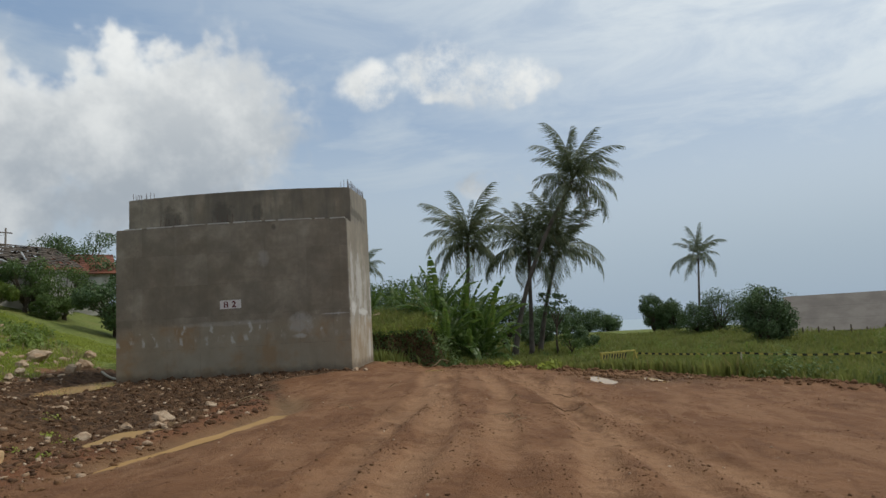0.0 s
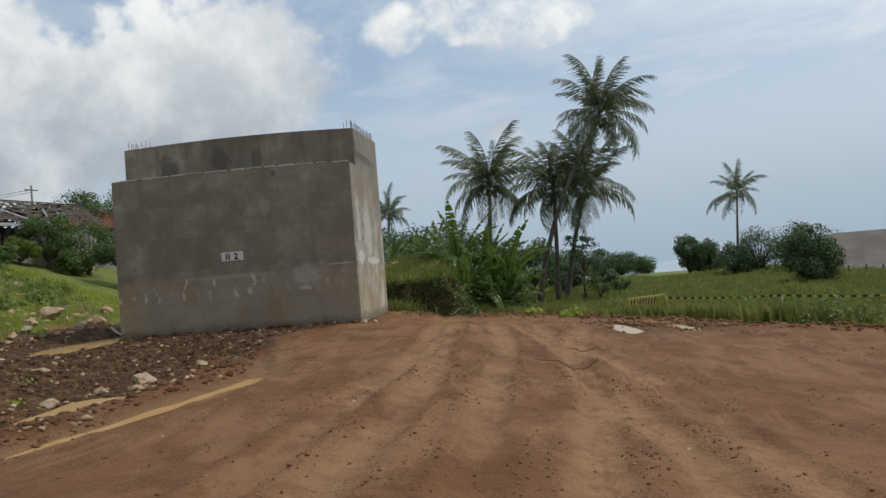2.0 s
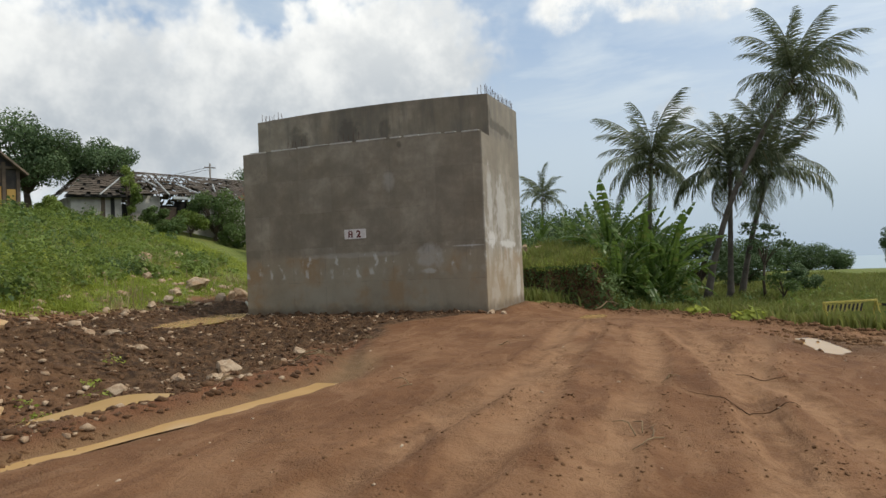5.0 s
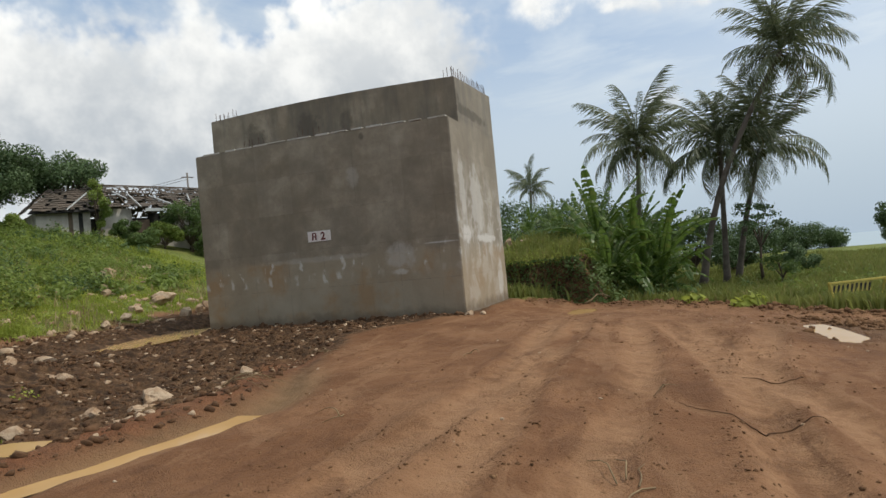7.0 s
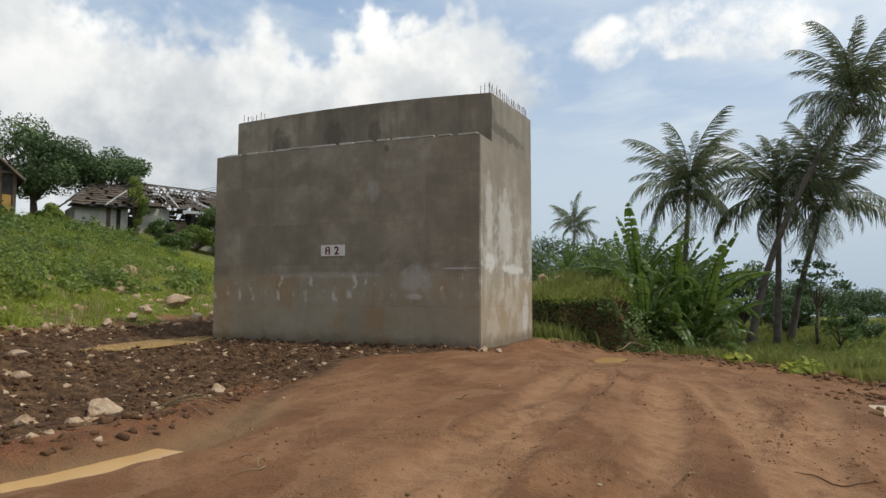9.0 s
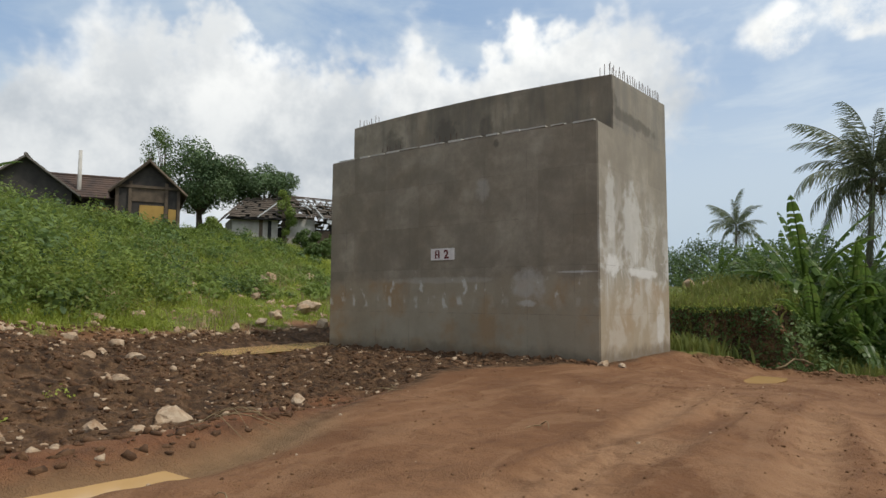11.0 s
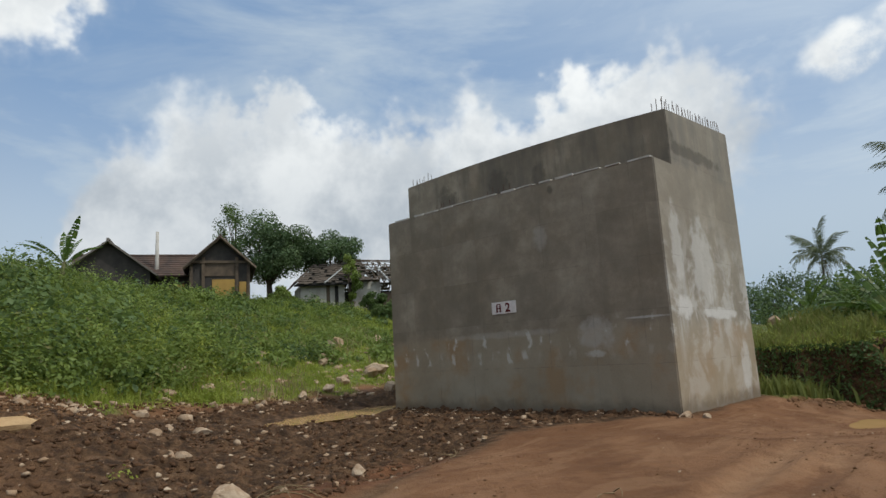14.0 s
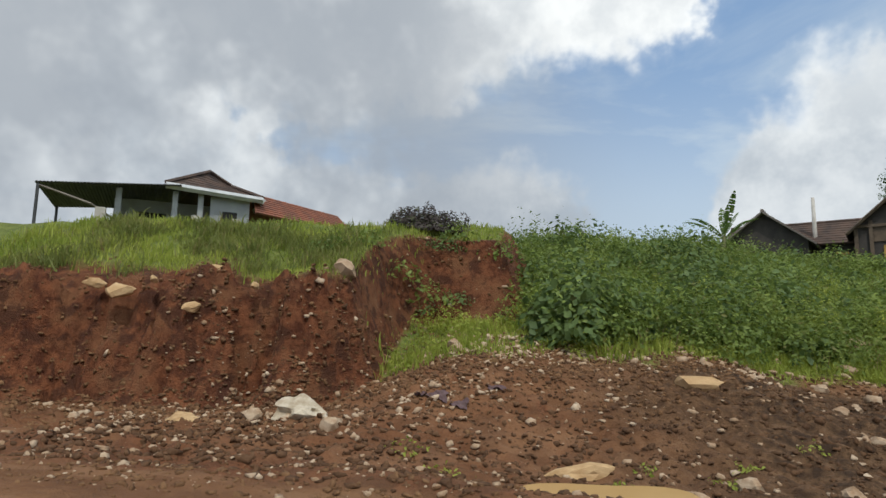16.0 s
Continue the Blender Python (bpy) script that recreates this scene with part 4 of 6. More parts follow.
def banana_leaf_mesh(length, width, droop, mat, seed, torn=0.5):
    """A banana leaf: midrib and a blade split into strips."""
    g = random.Random(seed)
    n = 16
    pts, ang = [Vector((0, 0, 0))], radians(62)
    for i in range(n):
        pts.append(pts[-1] + Vector((math.cos(ang), 0, math.sin(ang))) * length / n)
        ang -= droop / n * (0.3 + 1.4 * i / n)
    pieces = [tube(pts, [0.035 * (1 - 0.85 * i / n) + 0.004 for i in range(n + 1)], 4, False)]
    for i in range(2, n):
        w0 = width * math.sin(math.pi * min(1, (i - 1.2) / (n - 1))) ** 0.55
        w1 = width * math.sin(math.pi * min(1, (i - 0.2) / (n - 1))) ** 0.55 if i < n - 1 else 0.03
        for sgn in (1, -1):
            sag = g.uniform(0.1, 0.45)
            gap = g.uniform(0.15, 0.5) if g.random() < torn else 0.0
            p, q = pts[i], pts[i + 1].lerp(pts[i], gap)
            a = p + Vector((0, sgn * w0 * 0.55, w0 * 0.12))
            b = q + Vector((0, sgn * w1 * 0.55, w1 * 0.12))
            c = b + Vector((0.05, sgn * w1 * 0.45, -w1 * sag))
            e = a + Vector((0.05, sgn * w0 * 0.45, -w0 * sag))
            pieces.append(([p, q, b, a, c, e], [(0, 1, 2, 3), (3, 2, 4, 5)]))
    return mesh_of("leaf", *merge(pieces), mat)


BANANA = [banana_leaf_mesh(2.9, 0.22, radians(d), BANANA_LEAF, i, 0.75) for i, d in enumerate((28, 58, 100))]
BANANA_YELLOW = banana_leaf_mesh(1.5, 0.30, radians(40), YELLOW_LEAF, 9, 0.1)


def banana(x, y, z, label, h=2.3, leaves=9, seed=1, scale=1.0):
    scale *= 1.25
    g = random.Random(seed)
    ob = empty("banana_plant", pose(x, y, z), label, "banana plant", "banana plants")
    lean = (g.uniform(-0.25, 0.25), g.uniform(-0.25, 0.25))
    pts = [(lean[0] * k * k, lean[1] * k * k, h * k - 0.1) for k in (0, 0.3, 0.65, 1.0)]
    tube_part("stem", pts, [0.15, 0.13, 0.11, 0.06], STEM, ob, 8)
    for i in range(leaves):
        k = i / leaves
        m = Matrix.Translation(Vector(pts[-1]) - Vector((0, 0, 0.25 * k))) @ pose(0, 0, 0, g.uniform(-15, 15), -12 + 62 * k + g.uniform(-14, 14), i * 137.5 + g.uniform(-20, 20)) @ Matrix.Scale(scale * g.uniform(0.8, 1.1), 4)
        part("leaf", BANANA[min(2, int(k * 3))], None, ob, m=m)
    return ob


def tree(x, y, z, h, r, label, trunk_h=0.4, leaves=2600, leaf=0.28, mat=None, seed=1, clumps=16, flat=0.75, name="tree", trunk_r=None, airy=0.0):
    """Broadleaf tree: trunk and limbs to leaf clumps."""
    g = np.random.default_rng(seed)
    ob = empty(name, pose(x, y, z), label, "tree")
    th, tr = h * trunk_h, trunk_r or 0.035 * h
    tube_part("trunk", [(0, 0, -0.3), (0.04 * h * g.normal() * 0.3, 0, th * 0.5), (0.03 * h * g.normal(), 0.03 * h * g.normal(), th)], [tr * 1.3, tr, tr * 0.75], BARK, ob, 8)
    P, N, S, limbs = [], [], [], []
    cz = th + (h - th) * 0.5
    for i in range(clumps):
        d = g.normal(size=3)
        d /= np.linalg.norm(d)
        k = g.uniform(0.55, 0.95)
        c = np.array([d[0] * r * k, d[1] * r * k, cz + d[2] * (h - th) * 0.5 * k])
        mid = np.array([c[0] * 0.4, c[1] * 0.4, th + (c[2] - th) * 0.45])
        limbs.append(tube([(0, 0, th * 0.85), tuple(mid), tuple(c)], [tr * 0.5, tr * 0.3, tr * 0.08], 5, False))
        cr = r * g.uniform(0.30, 0.48)
        n = leaves // clumps
        q = g.normal(size=(n, 3))
        q /= np.linalg.norm(q, axis=1, keepdims=True)
        rad = g.uniform(0.25, 1.0, n) ** (0.5 if airy == 0 else 0.9)
        P.append(c + q * rad[:, None] * cr * np.array([1, 1, flat]))
        N.append(q + g.normal(0, 0.8, (n, 3)))
        S.append(leaf * g.uniform(0.6, 1.3, n))
    for v, f in limbs:
        part("limb", mesh_of("limb", v, f, BARK, True), None, ob)
    scatter_cards("crown", np.concatenate(P), np.concatenate(N), np.concatenate(S), mat or TREE_LEAF, 0.55, seed=seed, parent=ob)
    return ob


# hillside and field grass
def grass_cover():
    g = np.random.default_rng(21)
    n = 30000
    x, y = g.uniform(-30, -6.0, n), g.uniform(-26, 16, n)
    s = toe(y) - x
    bankz = y < -16.5
    jit = fbm(x * 0.8 + 3, y * 0.8, 4) - 0.5
    keep = (s + 2.2 * jit > 0.6) & (s < 17) & ~(bankz & (s + 2 * jit < 1.7)) & ~((y > -16) & (y < -13.2) & (s > 4.0) & (s < 5.8))
    keep &= (steepness(x, y) < 0.9) & (g.random(n) < np.where(s < 6, 1.0, 0.6))
    x, y = x[keep], y[keep]
    blades("hillside_grass", x, y, np.where(y < -13, 0.65, np.where((y > -3.5) & (toe(y) - x < 6.0), 0.5, 1.0)) * (0.10 + 0.75 * np.clip(fbm(x * 0.7, y * 0.7) - 0.28, 0, 1) ** 1.3 + 0.16 * g.random(len(x)) ** 2), HILL_GRASS, "bright green rough grass over the hillside", 22, 0.022, 9, 0.17)
    n = 70000
    u = g.random(n)
    rr, aa = 6 + 70 * u ** 1.2, g.uniform(-0.35, 1.15, n)
    x, y = 5 + rr * np.sin(aa), -12 + rr * np.cos(aa)
    jit = fbm(x * 0.8 + 3, y * 0.8, 4) - 0.5
    keep = (y - field_edge(x) + 1.6 * jit > 0.25) & (x > -1.0) & (steepness(x, y) < 0.8)
    x, y, rr = x[keep], y[keep], rr[keep]
    h = 0.20 + 1.0 * np.clip(fbm(x * 0.25, y * 0.25 + 7) - 0.25, 0, 1) * (0.4 + fbm(x * 0.9, y * 0.9, 3)) + 0.18 * g.random(len(x))
    blades("field_grass", x, y, h, GRASS, "tall green and straw-coloured meadow grass", 23, 0.035, 7, 0.25)


grass_cover()


def hill_shrubs():
    g = random.Random(31)
    thick, light, dark = [], [], []
    for i in range(1900):
        y = g.uniform(-13.2, 15)
        s = g.uniform(0.8, 20)
        x = float(toe(y)) - s
        dens = float(fbm(np.array(x * 0.35), np.array(y * 0.35 + 3)))
        thicket = max(0.0, min(1.0, (1.5 - y) / 6))      # denser towards the bank
        crest = max(0.0, min(1.0, (s - 9) / 3))
        if s < 1.0 + 4.4 * (1 - thicket) or g.random() > 0.10 + 0.42 * thicket * (0.4 + dens) + 0.5 * crest:
            continue
        grow = 0.55 + 0.55 * max(thicket, 0.8 * crest) + 0.5 * (dens - 0.5)
        if s > 6 and y > -2:
            grow *= 0.75 if y < 3 else 0.58
        r = g.uniform(0.6, 1.15) * grow
        h = r * g.uniform(1.0, 1.6)
        (light if g.random() < 0.42 else thick if g.random() < 0.72 else dark).append((x, y, r, h))
    shrubs("hillside_shrubs", thick, SHRUB, "dense green leafy shrubs covering the hillside", 0.14, 330, 32)
    shrubs("hillside_weeds", light, WEED, "light green weeds and creepers on the slope", 0.14, 230, 33, 0.4)
    shrubs("dark_hillside_shrubs", dark, DARK_SHRUB, "darker green shrubs among the weeds", 0.24, 170, 34, 0.7)


hill_shrubs()
g_ = random.Random(137)
shrubs("slope_tall_weeds", [(float(toe(y_)) - s_, y_, r_, r_ * q_ * 0.75) for y_, s_, r_, q_ in ((g_.uniform(-5, 11), g_.uniform(5.0, 10.5), g_.uniform(0.4, 0.95), g_.uniform(0.7, 1.15)) for i in range(190))], WEED, "tall light green weeds over the rough slope", 0.13, 300, 137, 0.35)
shrubs("slope_bushes", [(float(toe(y_)) - s_, y_, r_, r_ * q_) for y_, s_, r_, q_ in ((g_.uniform(-5, 12), g_.uniform(3.0, 12.5), g_.uniform(0.35, 0.85), g_.uniform(0.6, 1.05)) for i in range(150))], SHRUB, "broad-leaved green bushes dotted over the slope", 0.2, 260, 138)
shrubs("crest_bushes", [(float(toe(y_)) - s_, y_, r_, r_ * q_) for y_, s_, r_, q_ in ((g_.uniform(-6, 16), g_.uniform(9.0, 14.5), g_.uniform(0.35, 0.7), g_.uniform(0.5, 0.8)) for i in range(75))], DARK_SHRUB, "dark bushes along the crest of the slope", 0.17, 330, 142)
shrubs("slope_dark_bushes", [(float(toe(y_)) - s_, y_, r_, r_ * q_) for y_, s_, r_, q_ in ((g_.uniform(-6, 5), g_.uniform(3.5, 11), g_.uniform(0.4, 0.9), g_.uniform(0.7, 1.1)) for i in range(62))], DARK_SHRUB, "dark leafy bushes on the rough slope", 0.13, 420, 143)
g_ = np.random.default_rng(139)
_y = g_.uniform(-11, 12, 700)
_x = toe(_y) - g_.uniform(0.3, 11, 700)
_k = fbm(_x * 0.5 + 9, _y * 0.5) > 0.5
blades("dry_stems", _x[_k], _y[_k], np.full(int(_k.sum()), 0.5), STEM_DRY, "straw-coloured dead stems among green weeds", 140, 0.014, 7, 0.2, 0.9, "dry grass")
_y = g_.uniform(-25, -17.0, 700)
_x = toe(_y) - g_.uniform(1.6, 5.5, 700)
_k = (steepness(_x, _y) < 0.8) & (fbm(_x * 0.9, _y * 0.9 + 5) > 0.47)
_x, _y = _x[_k], _y[_k]
blades("bank_tufts", _x, _y, 0.18 + 0.25 * g_.random(len(_x)), GRASS, "taller grass tufts along the bank's brink", 141, 0.018, 18, 0.16, 1.0)
g_ = random.Random(39)
shrubs("thicket_fringe", [(float(toe(y_)) - s_, y_, r_, r_ * q_) for y_, s_, r_, q_ in ((g_.uniform(-12.8, -3), g_.uniform(0.5, 2.6), g_.uniform(0.3, 0.6), g_.uniform(0.6, 1.0)) for i in range(90))], HILL_GRASS, "light green grassy weeds at the thicket's foot", 0.11, 420, 145, 0.25)
shrubs("thicket_weeds", [(float(toe(y_)) - s_, y_, r_, r_ * q_ + 0.5) for y_, s_, r_, q_ in ((g_.uniform(-12.5, -2), g_.uniform(2.5, 10), g_.uniform(0.35, 0.7), g_.uniform(1.0, 1.7)) for i in range(95))], HILL_GRASS, "paler tall weeds standing through the thicket", 0.12, 300, 146, 0.35)
g_ = random.Random(38)
shrubs("slope_weeds", [(float(toe(y_)) - s_, y_, r_, r_ * q_) for y_, s_, r_, q_ in ((g_.uniform(-6, 14), g_.uniform(0.6, 11), g_.uniform(0.25, 0.55), g_.uniform(0.5, 0.9)) for i in range(260))], HILL_GRASS, "low rough weeds among the hillside grass", 0.10, 420, 38, 0.35)
shrubs("terrace_weeds", [(-9.0, -15.0, 0.5, 0.35), (-9.8, -14.3, 0.6, 0.4), (-8.6, -15.9, 0.45, 0.3), (-10.6, -13.9, 0.6, 0.5), (-10.2, -15.5, 0.5, 0.3), (-11.2, -15.9, 0.6, 0.5), (-8.3, -14.2, 0.4, 0.3), (-11.6, -13.2, 0.7, 0.9), (-10.9, -15.0, 0.75, 0.75), (-11.6, -15.3, 0.7, 0.7), (-9.4, -16.3, 0.4, 0.35)], HILL_GRASS, "low bright weeds on the terrace of the cut", 0.1, 420, 35)
shrubs("spoil_weeds", [(-3.6, -10.6, 0.35, 0.2), (-4.3, -10.2, 0.3, 0.18), (-3.0, -12.0, 0.3, 0.18), (-2.6, -14.2, 0.4, 0.2), (-3.4, -14.8, 0.35, 0.18), (-4.0, -11.6, 0.25, 0.15), (-5.0, -9.0, 0.25, 0.15), (-2.2, -13.4, 0.3, 0.15)], HILL_GRASS, "small green weeds sprouting from the spoil", 0.07, 900, 39)
shrubs("bank_top_shrubs", [(-12.0, -15.9, 0.8, 0.7), (-11.3, -16.6, 0.7, 0.6), (-13.0, -15.2, 0.7, 0.7), (-9.6, -17.9, 0.6, 0.5), (-13.2, -13.8, 0.7, 0.8), (-12.9, -12.8, 0.7, 1.0), (-10.4, -17.2, 0.5, 0.5)], SHRUB, "green shrubs hanging over the cut edge", 0.14, 300, 36)
shrubs("scar_bush", [(-12.6, -15.6, 0.6, 0.55), (-12.2, -15.1, 0.5, 0.45), (-11.9, -15.9, 0.45, 0.4)], DARK_SHRUB, "dark green bush growing from the red scar", 0.1, 700, 144)
purple = empty("purple_bush", pose(-14.0, -16.4, on_ground(-14.0, -16.4)), "dark purple-leaved bush on top of the bank", "bush")
_g = np.random.default_rng(4)
_p, _n, _s = dome_leaves(0, 0, -0.1, 1.2, 0.8, 7000, _g, 0.10)
scatter_cards("foliage", _p, _n, _s, PURPLE_SHRUB, 0.55, seed=4, parent=purple)

# palms and broadleaf trees beyond the earth road
palm((6.9, 17.6, on_ground(6.9, 17.6)), (11.4, 17.4, 10.0), "tall leaning coconut palm with dark feathery crown", 1.02, 36, 1, -0.16)
palm((8.2, 19.3, on_ground(8.2, 19.3)), (8.5, 19.3, 6.1), "upright coconut palm with grey-green drooping fronds", 0.95, 34, 2)
palm((8.9, 21.2, on_ground(9, 21)), (10.7, 21.0, 6.0), "slightly leaning coconut palm beside taller one", 0.98, 34, 3, -0.1)
palm((3.9, 17.4, on_ground(3.9, 17.4)), (4.5, 17.4, 6.4), "coconut palm rising behind banana plants", 0.88, 38, 4)
palm((-9.2, 57, on_ground(-9.2, 57)), (-8.8, 57, 9.0), "distant coconut palm behind bushes", 0.8, 28, 5)
palm((33.6, 60.2, on_ground(33.6, 60.2)), (34.3, 60.0, 8.0), "lone coconut palm on the field's far edge", 0.95, 24, 6)
palm((53, 42.3, on_ground(53, 42.3)), (53.2, 42.1, 6.9), "coconut palm behind long grey-roofed shed", 0.95, 18, 7)

tree(9.9, 19.1, on_ground(9.9, 19.1), 4.6, 1.3, "thin young tree with sparse open crown", 0.5, 900, 0.17, seed=41, clumps=11, flat=0.4, trunk_r=0.07, airy=1)
tree(10.6, 18.0, on_ground(10.6, 18.0), 2.0, 0.9, "small leafy sapling in the grass", 0.25, 700, 0.16, DARK_SHRUB, 42, 9)
tree(7.0, 28.4, on_ground(7, 28.4), 4.6, 2.4, "rounded dark green tree behind the palms", 0.2, 5600, 0.19, seed=43, clumps=22)
tree(4.0, 24.5, on_ground(4, 24.5), 4.4, 2.2, "dark leafy tree behind banana plants", 0.2, 5600, 0.19, seed=44, clumps=22)
tree(9.8, 31, on_ground(9.8, 31), 2.9, 1.9, "low spreading tree at the field edge", 0.15, 4600, 0.19, seed=45, clumps=20)
tree(13.0, 27.5, on_ground(13, 27.5), 1.9, 1.0, "small bushy tree standing in the meadow", 0.12, 3600, 0.17, seed=46, clumps=18)
for i, (x, y, h, r) in enumerate(((28.9, 63.9, 5.6, 1.6), (31.3, 63.2, 4.2, 1.8), (30.2, 64.2, 3.6, 1.6), (21, 85, 3.6, 3.0), (24.3, 85.5, 3.4, 3.0), (17.5, 84, 4.2, 3.2), (14.5, 83, 4.5, 3), (27.5, 86, 2.4, 2.4))):
    tree(x, y, on_ground(x, y), h, r, "dark distant tree on the field's horizon", 0.04, 6000, 0.24, seed=50 + i, clumps=36, flat=1.0)
for i, (x, y, h, r) in enumerate(((31.3, 47.3, 4.8, 2.4), (33.6, 44, 4.2, 2.2), (29.2, 48, 3.6, 1.8), (35.2, 41.5, 3.8, 2.0), (24.8, 22.9, 4.4, 1.5), (26.0, 23.6, 3.4, 1.3))):
    tree(x, y, on_ground(x, y), h, r, "bushy green tree standing in the field", 0.05, 6500, 0.17, seed=60 + i, clumps=44, flat=1.0)
for i, (x, y, h, r) in enumerate(((49, 37, 6.2, 3.2), (58, 37, 6.5, 3.5), (56, 33, 5.6, 3.5), (52, 46, 5, 3))):
    tree(x, y, on_ground(x, y), h, r, "dark tree behind the long shed", 0.2, 3400, 0.26, seed=70 + i, clumps=16)

# banana grove beside the abutment
for i, (x, y, h, k) in enumerate(((3.2, 10.3, 1.2, 1.05), (4.3, 9.7, 1.2, 0.95), (2.7, 11.4, 0.7, 0.95), (4.9, 10.8, 1.6, 1.0), (3.7, 11.6, 1.7, 1.1), (0.2, 18.5, 0.6, 0.55), (2.9, 9.0, 0.5, 0.75), (5.2, 9.4, 0.8, 0.75), (-0.8, 20.5, 0.7, 0.6), (1.6, 19.5, 0.9, 0.6), (-2.5, 21.5, 0.8, 0.6), (0.5, 23, 1.0, 0.65), (4.3, 8.7, 0.6, 0.65), (3.8, 12.6, 1.9, 1.0))):
    y += 1.2
    b = banana(x, y, on_ground(x, y), "banana plant with broad torn green leaves", h, 12, 80 + i, k)
    if i == 0:
        part("yellow_leaf", BANANA_YELLOW, None, b, "yellowed leaf", Matrix.Translation((-0.05, -0.55, 1.75)) @ pose(0, 0, 0, 90, 60, -75))
for i, (x, y, h) in enumerate(((0.0, 30, 4.6), (-3, 32, 4.2), (3.0, 33, 5.0), (-6, 36, 6.0), (-9, 38, 6.0))):
    tree(x, y, on_ground(x, y), h, 3.2, "dark broadleaf tree behind the banana grove", 0.25, 5200, 0.2, seed=90 + i, clumps=22)
shrubs("grove_undergrowth", [(2.7, 7.6, 0.6, 0.9), (3.3, 7.9, 0.6, 0.8), (2.0, 7.2, 0.4, 0.5), (3.8, 8.4, 0.6, 0.7), (2.7, 8.7, 0.7, 0.9), (3.4, 9.2, 0.7, 0.9), (4.6, 8.9, 0.7, 0.8), (5.2, 9.6, 0.8, 0.9), (4.0, 10.4, 1.0, 1.2), (2.4, 10.6, 0.8, 0.9), (1.4, 12.0, 0.9, 0.9), (-0.4, 15.0, 1.2, 1.1), (1.0, 14.5, 1.2, 1.2), (2.4, 13.5, 1.2, 1.4), (-2.4, 16, 1.2, 1.1), (5.9, 10.6, 0.8, 0.9)], DARK_SHRUB, "dark tangled undergrowth below the banana plants", 0.15, 330, 95)
shrubs("mound_weeds", [(-0.3, 7.6, 0.5, 0.35), (0.3, 7.5, 0.5, 0.4), (1.0, 7.55, 0.55, 0.4), (1.6, 7.6, 0.5, 0.45), (2.2, 7.8, 0.5, 0.45), (0.6, 8.3, 0.7, 0.5), (1.5, 8.5, 0.7, 0.55), (2.2, 9.3, 0.6, 0.5), (0.2, 9.4, 0.7, 0.5), (1.2, 10.0, 0.8, 0.5), (-0.8, 9.0, 0.7, 0.45), (-0.6, 10.8, 0.8, 0.5), (0.6, 11.4, 0.8, 0.5)], HILL_GRASS, "light green weeds over the earth mound", 0.09, 520, 96, 0.3)
_g = np.random.default_rng(196)
_x, _y = _g.uniform(-1.0, 4.2, 9000), _g.uniform(6.7, 7.9, 9000)
_k = steepness(_x, _y) > 0.7
_x, _y = _x[_k], _y[_k]
_c = np.stack([_x, _y - 0.05 * _g.random(len(_x)), height(_x, _y) + 0.06 * _g.random(len(_x))], 1)
scatter_cards("brink_creepers", _c, _g.normal(size=_c.shape) + (0, -0.6, 0.2), 0.05 + 0.09 * _g.random(len(_x)), DARK_SHRUB, 0.5, "dark creepers hanging over the mound's cut edge", "creepers", seed=196)
g_ = random.Random(97)
shrubs("field_bushes", [(g_.uniform(8, 26), g_.uniform(3, 26), g_.uniform(0.25, 0.55), g_.uniform(0.35, 0.75)) for i in range(34)], DARK_SHRUB, "small dark bushes dotted over the meadow", 0.12, 420, 97)
g_ = random.Random(77)
shrubs("verge_weeds", [(x_, float(field_edge(x_)) + g_.uniform(0.3, 5.5), r_, r_ * g_.uniform(0.7, 1.3)) for x_, r_ in ((g_.uniform(3.5, 19), g_.uniform(0.2, 0.5)) for i in range(90))], GRASS, "tall rough weeds along the field's edge", 0.13, 420, 78, 0.35)
shrubs("meadow_bushes", [(g_.uniform(9, 34), g_.uniform(2, 34), g_.uniform(0.4, 0.9), g_.uniform(0.5, 1.1)) for i in range(75)], SHRUB, "green bushes scattered through the meadow", 0.15, 260, 79)
shrubs("roadside_bush", [(13.9, -2.4, 0.8, 1.0), (14.7, -2.9, 0.7, 0.8), (13.3, -2.4, 0.5, 0.5), (15.4, -4.8, 0.5, 0.6), (12.3, 0.2, 0.4, 0.5)], DARK_SHRUB, "low dark bush at the road's grassy edge", 0.12, 420, 98)
shrubs("bright_weed", [(7.6, 5.2, 0.5, 0.5), (8.0, 5.5, 0.35, 0.4), (6.0, 6.3, 0.35, 0.35)], HILL_GRASS, "broad bright green taro-like weed at road edge", 0.26, 200, 99, 0.7)

# ---- houses and sheds ----
TILE = plain("old_roof_tile", (0.120, 0.080, 0.062), (0.065, 0.050, 0.045), 1.4, 0.9, 0.5, grain=9)
OLD_ROOF = plain("mossy_broken_tile", (0.140, 0.112, 0.090), (0.068, 0.060, 0.050), 1.1, 0.95, 0.8, grain=6)
RED_TILE = plain("red_roof_tile", (0.300, 0.115, 0.070), (0.170, 0.085, 0.065), 1.6, 0.85, 0.5, grain=9)
GREY_ROOF = plain("grey_sheet_roof", (0.205, 0.180, 0.155), (0.145, 0.125, 0.108), 0.6, 0.8, 0.3, grain=5)
TIMBER = plain("weathered_timber", (0.155, 0.115, 0.082), (0.085, 0.065, 0.050), 2.0, 0.9, 0.5)
YELLOW_BOARD = plain("yellow_board", (0.46, 0.29, 0.085), (0.34, 0.21, 0.065), 1.5, 0.8, 0.2)
PLASTER = plain("stained_white_plaster", (0.58, 0.55, 0.50), (0.34, 0.31, 0.27), 0.9, 0.9, 0.2)
GREY_WALL = plain("dark_plank_wall", (0.080, 0.070, 0.062), (0.050, 0.045, 0.042), 1.5, 0.9, 0.4)
